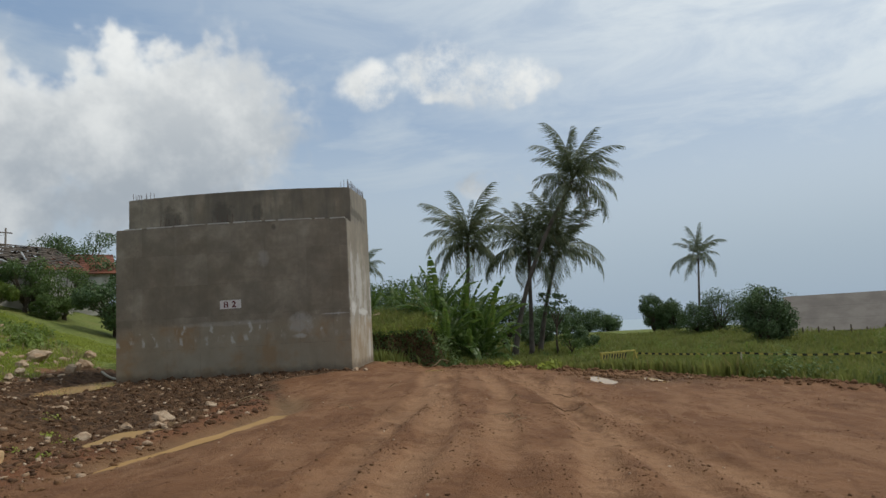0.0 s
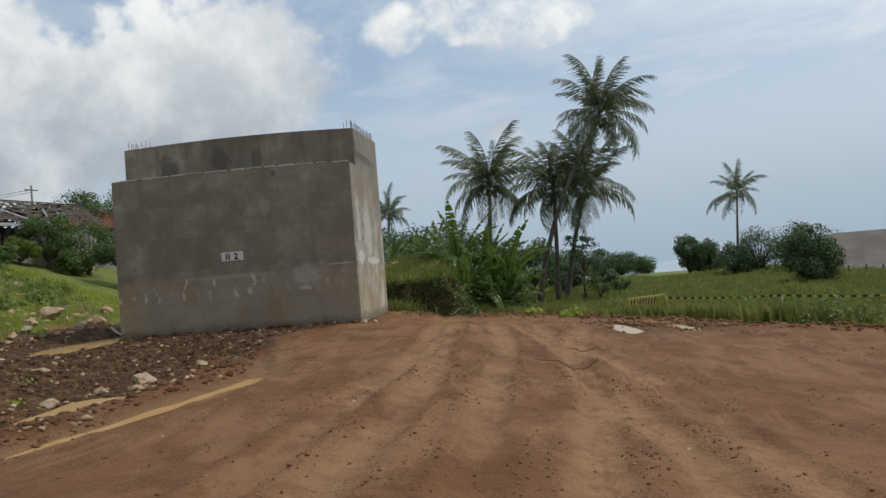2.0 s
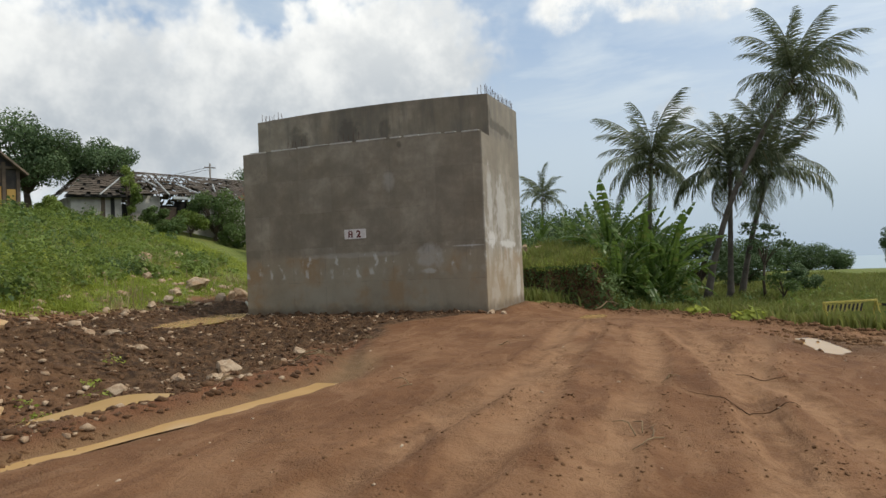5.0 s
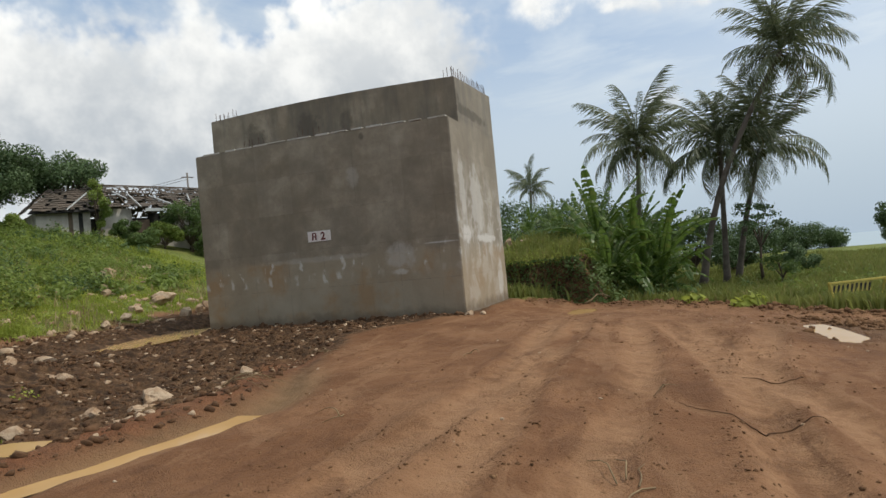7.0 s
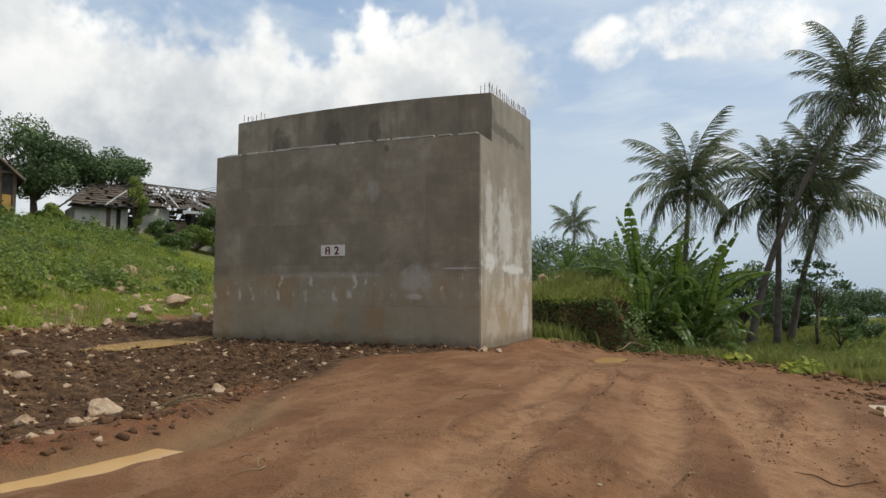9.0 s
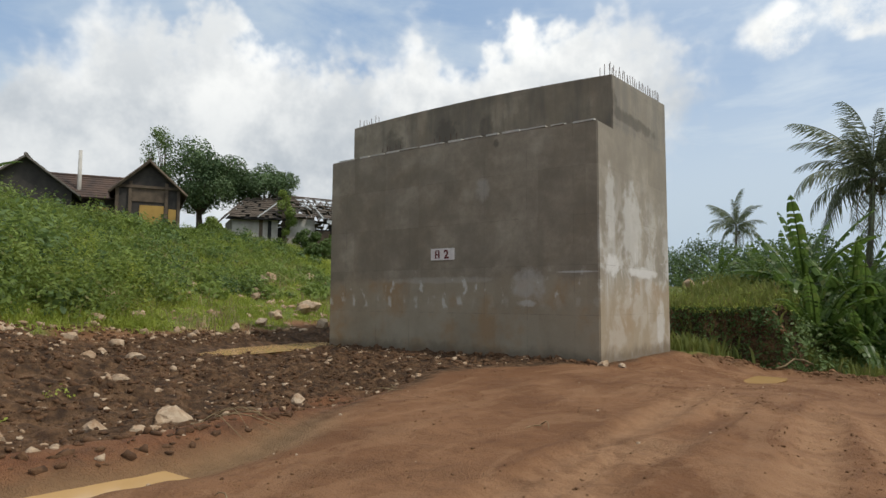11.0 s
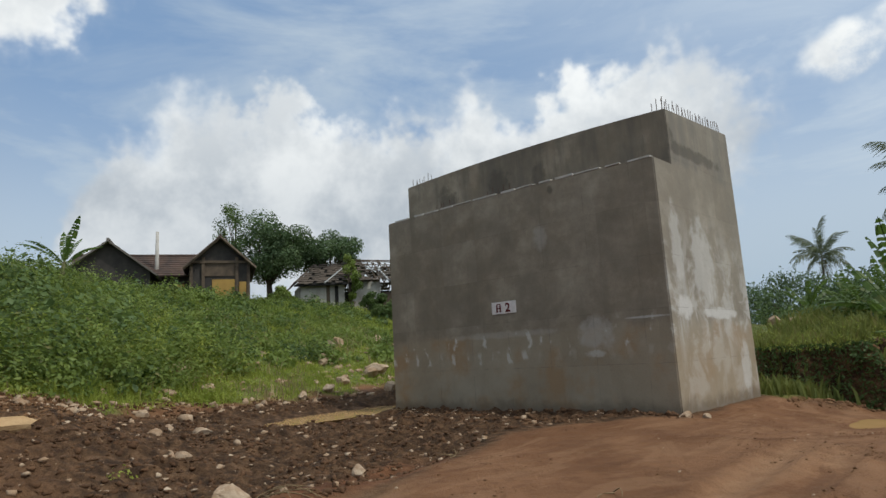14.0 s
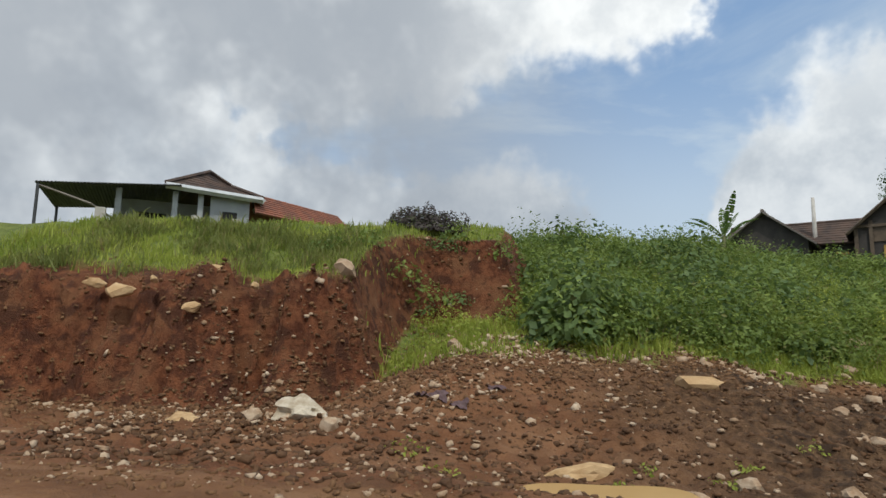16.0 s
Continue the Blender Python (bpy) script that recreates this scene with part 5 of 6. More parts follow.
BLUE_WALL = plain("pale_painted_wall", (0.40, 0.42, 0.42), (0.30, 0.31, 0.32), 1.0, 0.85, 0.1)
# near-black standing in for shade inside houses and openings; cables share it
DARK = plain("black_and_room_shade", (0.035, 0.033, 0.031), (0.025, 0.024, 0.023), 2, 0.9, 0.1)
FASCIA = plain("pale_fascia", (0.52, 0.53, 0.53), (0.40, 0.41, 0.41), 2, 0.6, 0.1)


CANOPY = plain("dark_metal_sheet", (0.070, 0.072, 0.075), (0.045, 0.046, 0.050), 1.0, 0.6, 0.2)


def slab(corners, thick, rows=0, relief=0.03):
    """A roof plane: eave left, eave right, ridge right, ridge left; courses step down it."""
    a, b, c, d = (Vector(p) for p in corners)
    nrm = (b - a).cross(d - a).normalized()
    verts, faces = [], []
    rows = max(rows, 1)
    line = []
    for i in range(rows):
        line += [(i / rows, relief), ((i + 0.96) / rows, 0.0)]
    line.append((1.0, 0.0))
    for k, up in line:
        p, q = a.lerp(d, k) + nrm * up, b.lerp(c, k) + nrm * up
        verts += [p, q, a.lerp(d, k) - nrm * thick, b.lerp(c, k) - nrm * thick]
    for i in range(len(line) - 1):
        n, m = 4 * i, 4 * i + 4
        faces += [(n, n + 1, m + 1, m), (n + 2, m + 2, m + 3, n + 3), (n, m, m + 2, n + 2), (n + 1, n + 3, m + 3, m + 1)]
    e = 4 * (len(line) - 1)
    faces += [(0, 2, 3, 1), (e, e + 1, e + 3, e + 2)]
    return verts, faces


def gable_wall(w, h, rise, thick, y):
    """A wall with a gable top, in the plane across local x."""
    prof = [(-w / 2, -1.0), (w / 2, -1.0), (w / 2, h), (0, h + rise), (-w / 2, h)]
    n = len(prof)
    verts = [(x, y, z) for x, z in prof] + [(x, y + thick, z) for x, z in prof]
    return verts, [tuple(range(n)), tuple(range(n, 2 * n))[::-1]] + [(i, i + n, (i + 1) % n + n, (i + 1) % n) for i in range(n)]


def gable_house(name, m, label, w, depth, h, rise, over, wall, roof, ridge_across=False):
    """A small house: gable towards local -y, or with ridge_across the long eave."""
    ob = empty(name, m, label, "house")
    t = Matrix.Rotation(radians(90), 4, "Z") if ridge_across else Matrix.Identity(4)
    for y in (0, depth - 0.15):
        part("wall", mesh_of("wall", *gable_wall(w, h, rise, 0.15, y), wall), None, ob, m=t)
    for x in (-w / 2, w / 2 - 0.15):
        part("wall", box(x, 0.153, -1.0, x + 0.15, depth - 0.153, h - 0.02), wall, ob, m=t)
    k = (w / 2 + over) / (w / 2)
    zl = h + rise - rise * k
    for sx in (-1, 1):
        e, r = (sx * (w / 2 + over), zl), (0, h + rise)
        cs = [(e[0], -over, e[1] + 0.06), (e[0], depth + over, e[1] + 0.06), (r[0], depth + over, r[1] + 0.06), (r[0], -over, r[1] + 0.06)]
        if sx < 0:
            cs = [cs[1], cs[0], cs[3], cs[2]]
        part("roof", mesh_of("roof", *slab(cs, 0.08, 9), roof), None, ob, m=t)
    part("ridge", mesh_of("ridge", *tube([(0, -over - 0.02, h + rise + 0.08), (0, depth / 2, h + rise + 0.06), (0, depth + over, h + rise + 0.08)], [0.11] * 3, 6), roof), None, ob, m=t)
    return ob, t


def at(x, y, turn, z=None):
    return pose(x, y, on_ground(x, y) if z is None else z, 0, 0, turn)


# timber gable house on the crest
H1, _ = gable_house("timber_house", at(-29.75, 5.6, 62.3, 5.0), "old timber gable house with yellow boarded front", 3.3, 6.0, 2.75, 1.5, 0.42, GREY_WALL, TILE)
for x in (-1.62, -0.95, 0.95, 1.62):
    part("post", box(x - 0.09, -0.14, -0.8, x + 0.09, -0.002, 3.1 if abs(x) < 1 else 2.7, 0.01), TIMBER, H1)
part("panel", box(-0.85, -0.06, 1.95, 0.85, -0.003, 2.85, 0.01), TIMBER, H1, "grey weathered upper panel")
part("board", box(-0.45, -0.09, -0.4, 0.83, -0.004, 1.75, 0.01), YELLOW_BOARD, H1, "yellow board")
part("board", box(1.08, -0.08, -0.4, 1.5, -0.004, 1.6, 0.01), YELLOW_BOARD, H1, "yellow board")
part("board", box(-2.6, 0.3, -0.4, -2.0, 0.38, 1.55, 0.01), YELLOW_BOARD, H1, "yellow board")
part("beam", box(-1.7, -0.16, 2.72, 1.7, -0.004, 2.88, 0.01), TIMBER, H1)
for sx in (-1, 1):
    v, f = tube([(sx * 2.05, -0.44, 2.38), (0, -0.44, 4.28)], [0.085, 0.085], 4)
    part("bargeboard", mesh_of("bargeboard", v, f, TIMBER), None, H1, "weathered edge board")
# its low wing and the dark neighbour
gable_house("house_wing", at(-34.2, 6.6, 62.3, 4.9), "low wing with sagging dark tiled roof", 4.0, 7.0, 2.6, 1.35, 0.4, GREY_WALL, TILE, True)
gable_house("dark_house", at(-32.9, 0.4, 62.3, 4.9), "dark plank house with black gable front", 4.4, 5.0, 2.45, 1.7, 0.45, GREY_WALL, GREY_ROOF)
tagged(tube_part("broken_post", [(-34.0, 3.6, 5.0), (-34.0, 3.62, 8.2), (-33.98, 3.6, 10.2)], [0.14, 0.13, 0.1], PLASTER, sides=6), "pale broken post rising above the roofs", "post")

# half-ruined house behind the trees
def worn_tiles(corners, rows, cols, gone, seed, thick=0.04):
    """Courses of separate tiles on a roof plane (eave left, eave right, ridge right, ridge left); gone(u, v) is the share lost."""
    g = random.Random(seed)
    a, b, c, d = (Vector(p) for p in corners)
    nrm = (b - a).cross(d - a).normalized()
    verts, faces = [], []
    for r in range(rows):
        for q in range(cols):
            u0, u1, v0, v1 = (q + 0.02) / cols, (q + 0.98) / cols, r / rows, min(1.0, (r + 1.12) / rows)
            if g.random() < gone((q + 0.5) / cols, (r + 0.5) / rows):
                continue
            slip, up = g.uniform(-0.02, 0.02), g.uniform(0.0, 0.03)
            n = len(verts)
            for u, v, h in ((u0, v0 + slip, 0.05), (u1, v0 + slip, 0.05), (u1, v1, 0.0), (u0, v1, 0.0)):
                p = a.lerp(b, u).lerp(d.lerp(c, u), v) + nrm * (h + up)
                verts += [p, p - nrm * thick]
            faces += [tuple(n + k for k in f) for f in ((0, 2, 4, 6), (7, 5, 3, 1), (0, 1, 3, 2), (2, 3, 5, 4), (4, 5, 7, 6), (6, 7, 1, 0))]
    return verts, faces


def ruin():
    """Local x runs along the front, y away from the road."""
    ob = empty("ruined_house", pose(-32.1, 12.3, 5.0, 0, 0, 62), "half-ruined plastered house with broken tile roof and bare rafters", "house")
    # the wing with its hipped end
    part("wall", box(0.5, 0.0, -1.2, 3.6, 0.18, 2.0), PLASTER, ob, "grimy plaster wall")
    part("wall", box(3.42, 0.183, -1.2, 3.6, 4.0, 2.0), PLASTER, ob)
    part("wall", box(0.5, 0.183, -1.2, 0.68, 4.0, 2.0), PLASTER, ob)
    part("door", box(2.3, -0.05, -0.6, 2.55, -0.003, 1.95, 0.01), TIMBER, ob, "weathered door post")
    part("door", box(2.9, -0.04, -0.6, 3.15, -0.003, 1.9, 0.01), DARK, ob, "narrow doorway, its shade a dark panel")
    few = lambda u, v: 0.05 + 0.25 * (v < 0.15)
    tagged(part("roof_tiles", mesh_of("roof", *worn_tiles([(-0.1, -0.6, 1.95), (4.2, -0.6, 2.05), (4.0, 2.0, 3.85), (1.7, 2.0, 3.75)], 10, 16, few, 1), OLD_ROOF), None, ob), "mossy broken roof tiles", kind="stuff")
    tagged(part("roof_tiles", mesh_of("roof", *worn_tiles([(-0.1, 5.0, 1.95), (-0.1, -0.6, 1.95), (1.7, 2.0, 3.75), (1.7, 5.0, 3.75)], 10, 14, few, 2), OLD_ROOF), None, ob), "mossy broken roof tiles", kind="stuff")
    part("roof_deck", mesh_of("roof_deck", *slab([(0.0, -0.5, 1.85), (4.1, -0.5, 1.95), (3.95, 1.95, 3.7), (1.75, 1.95, 3.62)], 0.05), DARK), None, ob)
    v, f = tube([(2.1, -0.62, 2.05), (4.0, 1.4, 3.6)], [0.05, 0.05], 4)
    part("bargeboard", mesh_of("bargeboard", v, f, FASCIA), None, ob, "pale slipped edge board")
    # the main range
    part("wall", box(4.3, 1.0, -1.2, 6.5, 1.2, 2.3), PLASTER, ob, "stained white plaster wall")
    part("wall", box(6.503, 1.1, -1.2, 7.7, 1.3, 1.5), TIMBER, ob, "brown broken wall")
    part("wall", box(7.703, 1.0, -1.2, 14.0, 1.2, 0.7), PLASTER, ob)
    part("wall", box(9.4, 1.0, 0.703, 14.0, 1.2, 2.2), PLASTER, ob)
    part("wall", box(3.8, 6.4, -1.2, 14.0, 6.6, 2.2), DARK, ob)
    part("wall", box(14.003, 1.0, -1.2, 14.2, 6.6, 2.2), PLASTER, ob)
    # a dark panel behind the opening stands in for the unlit room
    part("window", box(7.75, 1.6, 0.71, 9.35, 1.68, 2.0, 0.01), DARK, ob, "empty window opening, its shade a dark panel")
    part("window_frame", box(8.5, 1.02, 0.71, 8.58, 1.1, 2.0, 0.01), TIMBER, ob)
    eave, ridge = 2.3, 4.25
    torn = lambda u, v: 0.16 if u > 0.52 else 0.30 + 0.45 * (0.12 < u < 0.5) * (v > 0.35)
    tagged(part("roof_tiles", mesh_of("roof", *worn_tiles([(3.9, 0.3, eave), (14.6, 0.3, eave), (14.3, 3.6, ridge - 0.2), (4.0, 3.6, ridge + 0.1)], 11, 40, torn, 3), OLD_ROOF), None, ob), "mossy broken roof tiles", kind="stuff")
    tagged(part("roof_tiles", mesh_of("roof", *worn_tiles([(14.6, 7.0, eave), (3.9, 7.0, eave), (4.0, 3.6, ridge + 0.1), (14.3, 3.6, ridge - 0.2)], 11, 40, lambda u, v: 0.9 if v > 0.82 and 0.3 < u < 0.85 else 0.25, 4), OLD_ROOF), None, ob), "mossy broken roof tiles", kind="stuff")
    part("eave_board", box(7.2, 0.2, eave - 0.3, 9.6, 0.28, eave - 0.08, 0.01), FASCIA, ob, "pale broken eave board")
    r = random.Random(8)
    for i in range(21):
        x = 4.2 + 0.48 * i
        for y0, y1 in ((0.3, 3.6), (7.0, 3.6)):
            z1 = ridge - 0.06 - 0.012 * i
            v, f = tube([(x + r.uniform(-0.06, 0.06), y0, eave - 0.12), (x, y1, z1)], [0.045, 0.04], 4)
            part("rafter", mesh_of("rafter", v, f, TIMBER), None, ob, "bare weathered rafter")
    for k in range(4):
        v, f = tube([(4.2, 3.55 - 0.55 * k, ridge + 0.02 - 0.33 * k), (9.4, 3.5 - 0.55 * k, ridge - 0.1 - 0.33 * k)], [0.03, 0.03], 4)
        part("batten", mesh_of("batten", v, f, TIMBER), None, ob, "bare batten")
    v, f = tube([(4.1, 3.6, ridge + 0.12), (9.0, 3.6, ridge + 0.02), (14.3, 3.6, ridge - 0.12)], [0.05] * 3, 5)
    part("ridge", mesh_of("ridge", v, f, TIMBER), None, ob, "sagging ridge beam")
    for a, b in (((6.0, 0.2, 2.9), (5.5, 1.6, 3.6)), ((6.9, 0.1, 2.3), (6.4, 1.5, 3.5)), ((9.0, 0.1, 2.5), (8.1, 1.8, 3.3)), ((10.3, 0.1, 2.7), (10.9, 2.0, 3.5))):
        v, f = tube([a, b], [0.055, 0.05], 4)
        part("plank", mesh_of("plank", v, f, FASCIA), None, ob, "pale fallen roof timber")
    return ob


ruin()


def power_pole(x, y, h, label):
    z = on_ground(x, y)
    ob = empty("power_pole", pose(x, y, z), label, "utility pole", "power poles")
    tube_part("pole", [(0, 0, -0.3), (0, 0, h)], [0.11, 0.08], GREY_ROOF, ob, 8)
    part("crossarm", box(-0.6, -0.05, h - 0.5, 0.6, 0.05, h - 0.4, 0.01), TIMBER, ob, m=pose(0, 0, 0, 0, 0, 60))
    return ob


power_pole(-40.0, 36.2, 13.0 - on_ground(-40.0, 36.2), "slim dark power pole behind the ruined house")
for dz in (0.0, -0.25):
    pts = [(-40.0 - 22 * k, 36.2 - 4 * k, 12.6 + dz - 0.9 * 4 * k * (1 - k)) for k in (0, 0.2, 0.4, 0.6, 0.8, 1.0)]
    tagged(tube_part("power_cable", pts, [0.018] * 6, DARK, sides=4), "thin black power cable from the pole", "cable", kind="structure")

# red-roofed house on the far slope
H3, _ = gable_house("red_roof_house", at(-29.6, 35.6, 35, 4.9), "small plastered house with red tiled roof", 5.0, 4.6, 3.0, 1.6, 0.5, PLASTER, RED_TILE, True)
part("window", box(-2.6, -2.56, 0.9, -1.7, -2.49, 2.1, 0.01), DARK, H3, "dark window")


def bungalow():
    """House with a car port on the bank: local x runs along its front, y away from the road."""
    ob = empty("bungalow", pose(-19.0, -27.6, 4.75, 0, 0, 121.7), "pale bungalow with hipped tile roof and metal car port", "house")
    part("wall", box(-2.6, 2.2, -0.6, 2.8, 2.4, 2.5), BLUE_WALL, ob)
    part("wall", box(1.2, 0.0, -0.6, 2.8, 0.2, 2.5), BLUE_WALL, ob)
    part("wall", box(2.6, 0.203, -0.6, 2.8, 2.197, 2.5), BLUE_WALL, ob)
    part("wall", box(-2.6, 2.403, -0.6, -2.4, 6.0, 2.3), DARK, ob)
    part("floor_slab", box(-3.0, -0.2, -0.7, 2.8, -0.003, 0.0), PLASTER, ob)
    for x in (-2.3, -0.2, 0.8):
        part("post", box(x - 0.11, -0.1, -0.3, x + 0.11, 0.12, 2.55, 0.01), BLUE_WALL, ob)
    for x, w in ((-1.7, 1.2), (0.2, 0.9)):
        part("door", box(x, 2.13, 0.003, x + w, 2.197, 1.95, 0.01), DARK, ob, "doorway, its shade a dark panel")
    part("window", box(1.7, -0.05, 0.9, 2.3, -0.003, 1.9, 0.01), DARK, ob, "dark window")
    for x in (-2.9, 0.4, 1.9):
        part("fence_pillar", box(x, -2.2, -0.8, x + 0.35, -1.85, 1.25, 0.02), PLASTER, ob, "stained fence pillar")
    # hipped roof
    e = [(-0.6, -0.5, 2.75), (3.3, -0.3, 2.55), (3.3, 6.5, 2.55), (-0.6, 6.5, 2.75)]
    r0, r1 = (1.2, 2.4, 4.1), (2.3, 3.6, 3.8)
    for q in ((e[0], e[1], r1, r0), (e[1], e[2], r1, r1), (e[2], e[3], r0, r1), (e[3], e[0], r0, r0)):
        part("roof", mesh_of("roof", *slab(q, 0.07, 8), TILE), None, ob)
    for a, b in ((e[0], e[1]), (e[1], e[2])):
        v, f = tube([Vector(a) - Vector((0, 0.02, 0.05)), Vector(b) - Vector((0, 0.02, 0.05))], [0.14, 0.14], 4)
        part("fascia", mesh_of("fascia", v, f, FASCIA), None, ob, "pale fascia board")
    for a, b in ((e[0], r0), (e[1], r1), (r0, r1)):
        v, f = tube([Vector(a) + Vector((0, 0, 0.08)), Vector(b) + Vector((0, 0, 0.08))], [0.09, 0.09], 5)
        part("ridge", mesh_of("ridge", v, f, TILE), None, ob)
    # car port of corrugated sheet
    verts, faces = [], []
    n = 84
    for i in range(n + 1):
        x = -5.1 + 5.1 * i / n
        z = 2.25 + 0.45 * i / n + (0.03 if i % 2 else 0)
        verts += [(x, -0.8, z), (x, 4.5, z - 0.02), (x, -0.8, z - 0.03), (x, 4.5, z - 0.05)]
    for i in range(n):
        a = 4 * i
        faces += [(a, a + 4, a + 5, a + 1), (a + 2, a + 3, a + 7, a + 6), (a, a + 2, a + 6, a + 4), (a + 1, a + 5, a + 7, a + 3)]
    part("canopy", mesh_of("canopy", verts, faces, CANOPY), None, ob, "dark corrugated car port roof")
    for x, y in ((-5.0, -0.7), (-5.0, 4.3), (-3.2, 4.3)):
        part("canopy_post", box(x - 0.05, y - 0.05, -0.8, x + 0.05, y + 0.05, 2.22), CANOPY, ob, "thin steel post")
    v, f = tube([(-5.0, -0.7, 2.15), (-3.2, -0.7, 1.6), (-2.6, 0.1, 1.3)], [0.05] * 3, 4)
    part("brace", mesh_of("brace", v, f, GREY_ROOF), None, ob, "steel brace")
    part("yard_wall", box(-4.9, 0.8, -0.8, -2.9, 0.95, 0.95), BLUE_WALL, ob, "low pale yard wall")
    # lower wing with red tiles
    part("wall", box(3.2, 2.6, -0.6, 7.4, 4.4, 1.9), PLASTER, ob)
    part("wing_roof", mesh_of("wing_roof", *slab([(3.0, -0.6, 1.9), (8.3, 2.6, 1.9), (7.75, 4.2, 3.05), (3.07, 1.0, 3.05)], 0.07, 9), RED_TILE), None, ob, "faded red tile roof")
    part("wing_roof", mesh_of("wing_roof", *slab([(7.2, 6.0, 1.9), (2.6, 2.9, 1.9), (3.07, 1.0, 3.05), (7.75, 4.2, 3.05)], 0.07, 9), RED_TILE), None, ob, "faded red tile roof")
    return ob


bungalow()


def long_shed():
    ob = empty("long_shed", pose(32.6, 35.8, -1.7, 0, 0, -27), "long low shed with broad grey sheet roof", "shed")
    L = 46
    part("wall", box(0.4, 0.6, -0.4, L - 0.4, 0.8, 1.2), GREY_WALL, ob)
    part("wall", box(0.4, 7.2, -0.4, L - 0.4, 7.4, 1.3), GREY_WALL, ob)
    for x in (0.4, L - 0.6):
        part("wall", box(x, 0.803, -0.4, x + 0.2, 7.197, 1.3), GREY_WALL, ob)
    part("roof", mesh_of("roof", *slab([(0, -1.4, 0.5), (L, -1.4, 0.5), (L, 4, 3.65), (0, 4, 3.65)], 0.05, 3, 0.012), GREY_ROOF), None, ob)
    part("roof", mesh_of("roof", *slab([(L, 8, 1.15), (0, 8, 1.15), (0, 4, 3.65), (L, 4, 3.65)], 0.05, 10, 0.02), GREY_ROOF), None, ob)
    return ob


long_shed()

# trees round the houses
tree(-35.5, 12.6, on_ground(-35.5, 12.6), 6.9, 3.0, "large dark spreading tree beside the timber house", 0.34, 17000, 0.2, seed=101, clumps=34)
tree(-34.0, 17.0, on_ground(-34, 17.0), 6.4, 2.8, "smaller dark tree joined to larger one", 0.36, 13000, 0.2, seed=102, clumps=28)
tree(-39.9, 12.2, on_ground(-39.9, 12.2), 9.0, 1.5, "tall slender tree with thin open crown", 0.45, 2600, 0.17, DARK_SHRUB, 103, 16, 1.0, airy=1, trunk_r=0.12)
tree(-29.9, 15.6, on_ground(-29.9, 15.6) - 0.2, 4.2, 0.85, "creeper-covered young tree against the ruined wall", 0.2, 2200, 0.17, SHRUB, 105, 14, 1.0)
for i, (x, y, h, r) in enumerate(((-33, 36.5, 8.0, 3.6), (-30.5, 33.5, 5.5, 2.6), (-29, 39, 7.0, 3.2), (-24, 37, 6.0, 2.8), (-20.5, 21, 4.2, 2.2))):
    tree(x, y, on_ground(x, y), h, r, "dark tree on the far hillside", 0.2, 7000, 0.22, seed=110 + i, clumps=20)
banana(-26.5, -3.6, on_ground(-26.5, -3.6), "ragged banana plant on the hill crest", 1.7, 5, 130, 0.6)
banana(-24.5, -4.4, on_ground(-24.5, -4.4), "ragged banana plant on the hill crest", 1.6, 5, 131, 0.55)

# overgrowth round the ruined house
for i, (x, y, h, r) in enumerate(((-26.9, 20.8, 4.0, 1.7), (-25.6, 23.2, 4.3, 1.9), (-27.6, 22.4, 3.6, 1.6), (-27.3, 18.6, 1.9, 1.1), (-29.0, 16.9, 1.5, 0.9), (-25.0, 20.8, 1.9, 1.2), (-31.2, 11.0, 1.5, 1.0), (-26.6, 16.0, 1.3, 1.0))):
    tree(x, y, on_ground(x, y), h, r, "bushy overgrowth before the ruined house", 0.12, 3000, 0.18, SHRUB if i % 3 == 0 and i > 2 else DARK_SHRUB, seed=140 + i, clumps=16)

# ---- stones, water and roadside things ----
def stone_mesh(name, seed, mat, sub=2, flat=0.7, rough=0.55):
    bm = bmesh.new()
    bmesh.ops.create_icosphere(bm, subdivisions=sub, radius=0.5)
    off = Vector((seed * 3.7, seed * 1.3, seed * 2.1))
    for v in bm.verts:
        d = v.co.normalized()
        k = 1 + rough * noise.noise(d * 1.3 + off) + rough * 0.5 * noise.noise(d * 3.1 + off)
        v.co = Vector((d.x, d.y * 0.8, d.z * flat)) * 0.5 * k
        # a few broken flat faces
        for j in range(7):
            nrm = Vector((math.sin(seed * 7 + j * 2.2), math.cos(seed * 5 + j * 1.7), math.sin(seed + j))).normalized()
            t = v.co.dot(nrm) - 0.27
            if t > 0:
                v.co -= nrm * t * 0.9
    me = bpy.data.meshes.new(name)
    bm.to_mesh(me)
    bm.free()
    me.materials.append(mat)
    return me


OCHRE_STONE = rock_material("ochre_stone", (0.46, 0.300, 0.150), (0.66, 0.475, 0.270), (0.38, 0.23, 0.11))
WHITE_STONE = rock_material("white_limestone", (0.36, 0.29, 0.20), (0.66, 0.59, 0.47), (0.30, 0.22, 0.14))
ROCKS = [stone_mesh("rock", i + 1, LIMESTONE, 3 if i < 3 else 2) for i in range(7)]


OCHRE_ROCKS = [stone_mesh("rock", i + 11, OCHRE_STONE, 2, 0.5) for i in range(4)]
WHITE_ROCK = stone_mesh("rock", 21, WHITE_STONE, 4, 0.85, 0.8)


def rock(x, y, size, label, kind_=0, z=None, turn=0, tilt=0, stretch=(1, 1, 1), group="loose rocks", shape=None):
    ob = new("rock", shape or ROCKS[kind_ % 7])
    ob.matrix_basis = pose(x, y, on_ground(x, y) + size * 0.06 if z is None else z, tilt, 0, turn) @ Matrix.Diagonal((size * stretch[0], size * stretch[1], size * stretch[2], 1))
    return tagged(ob, label, "rock", group)


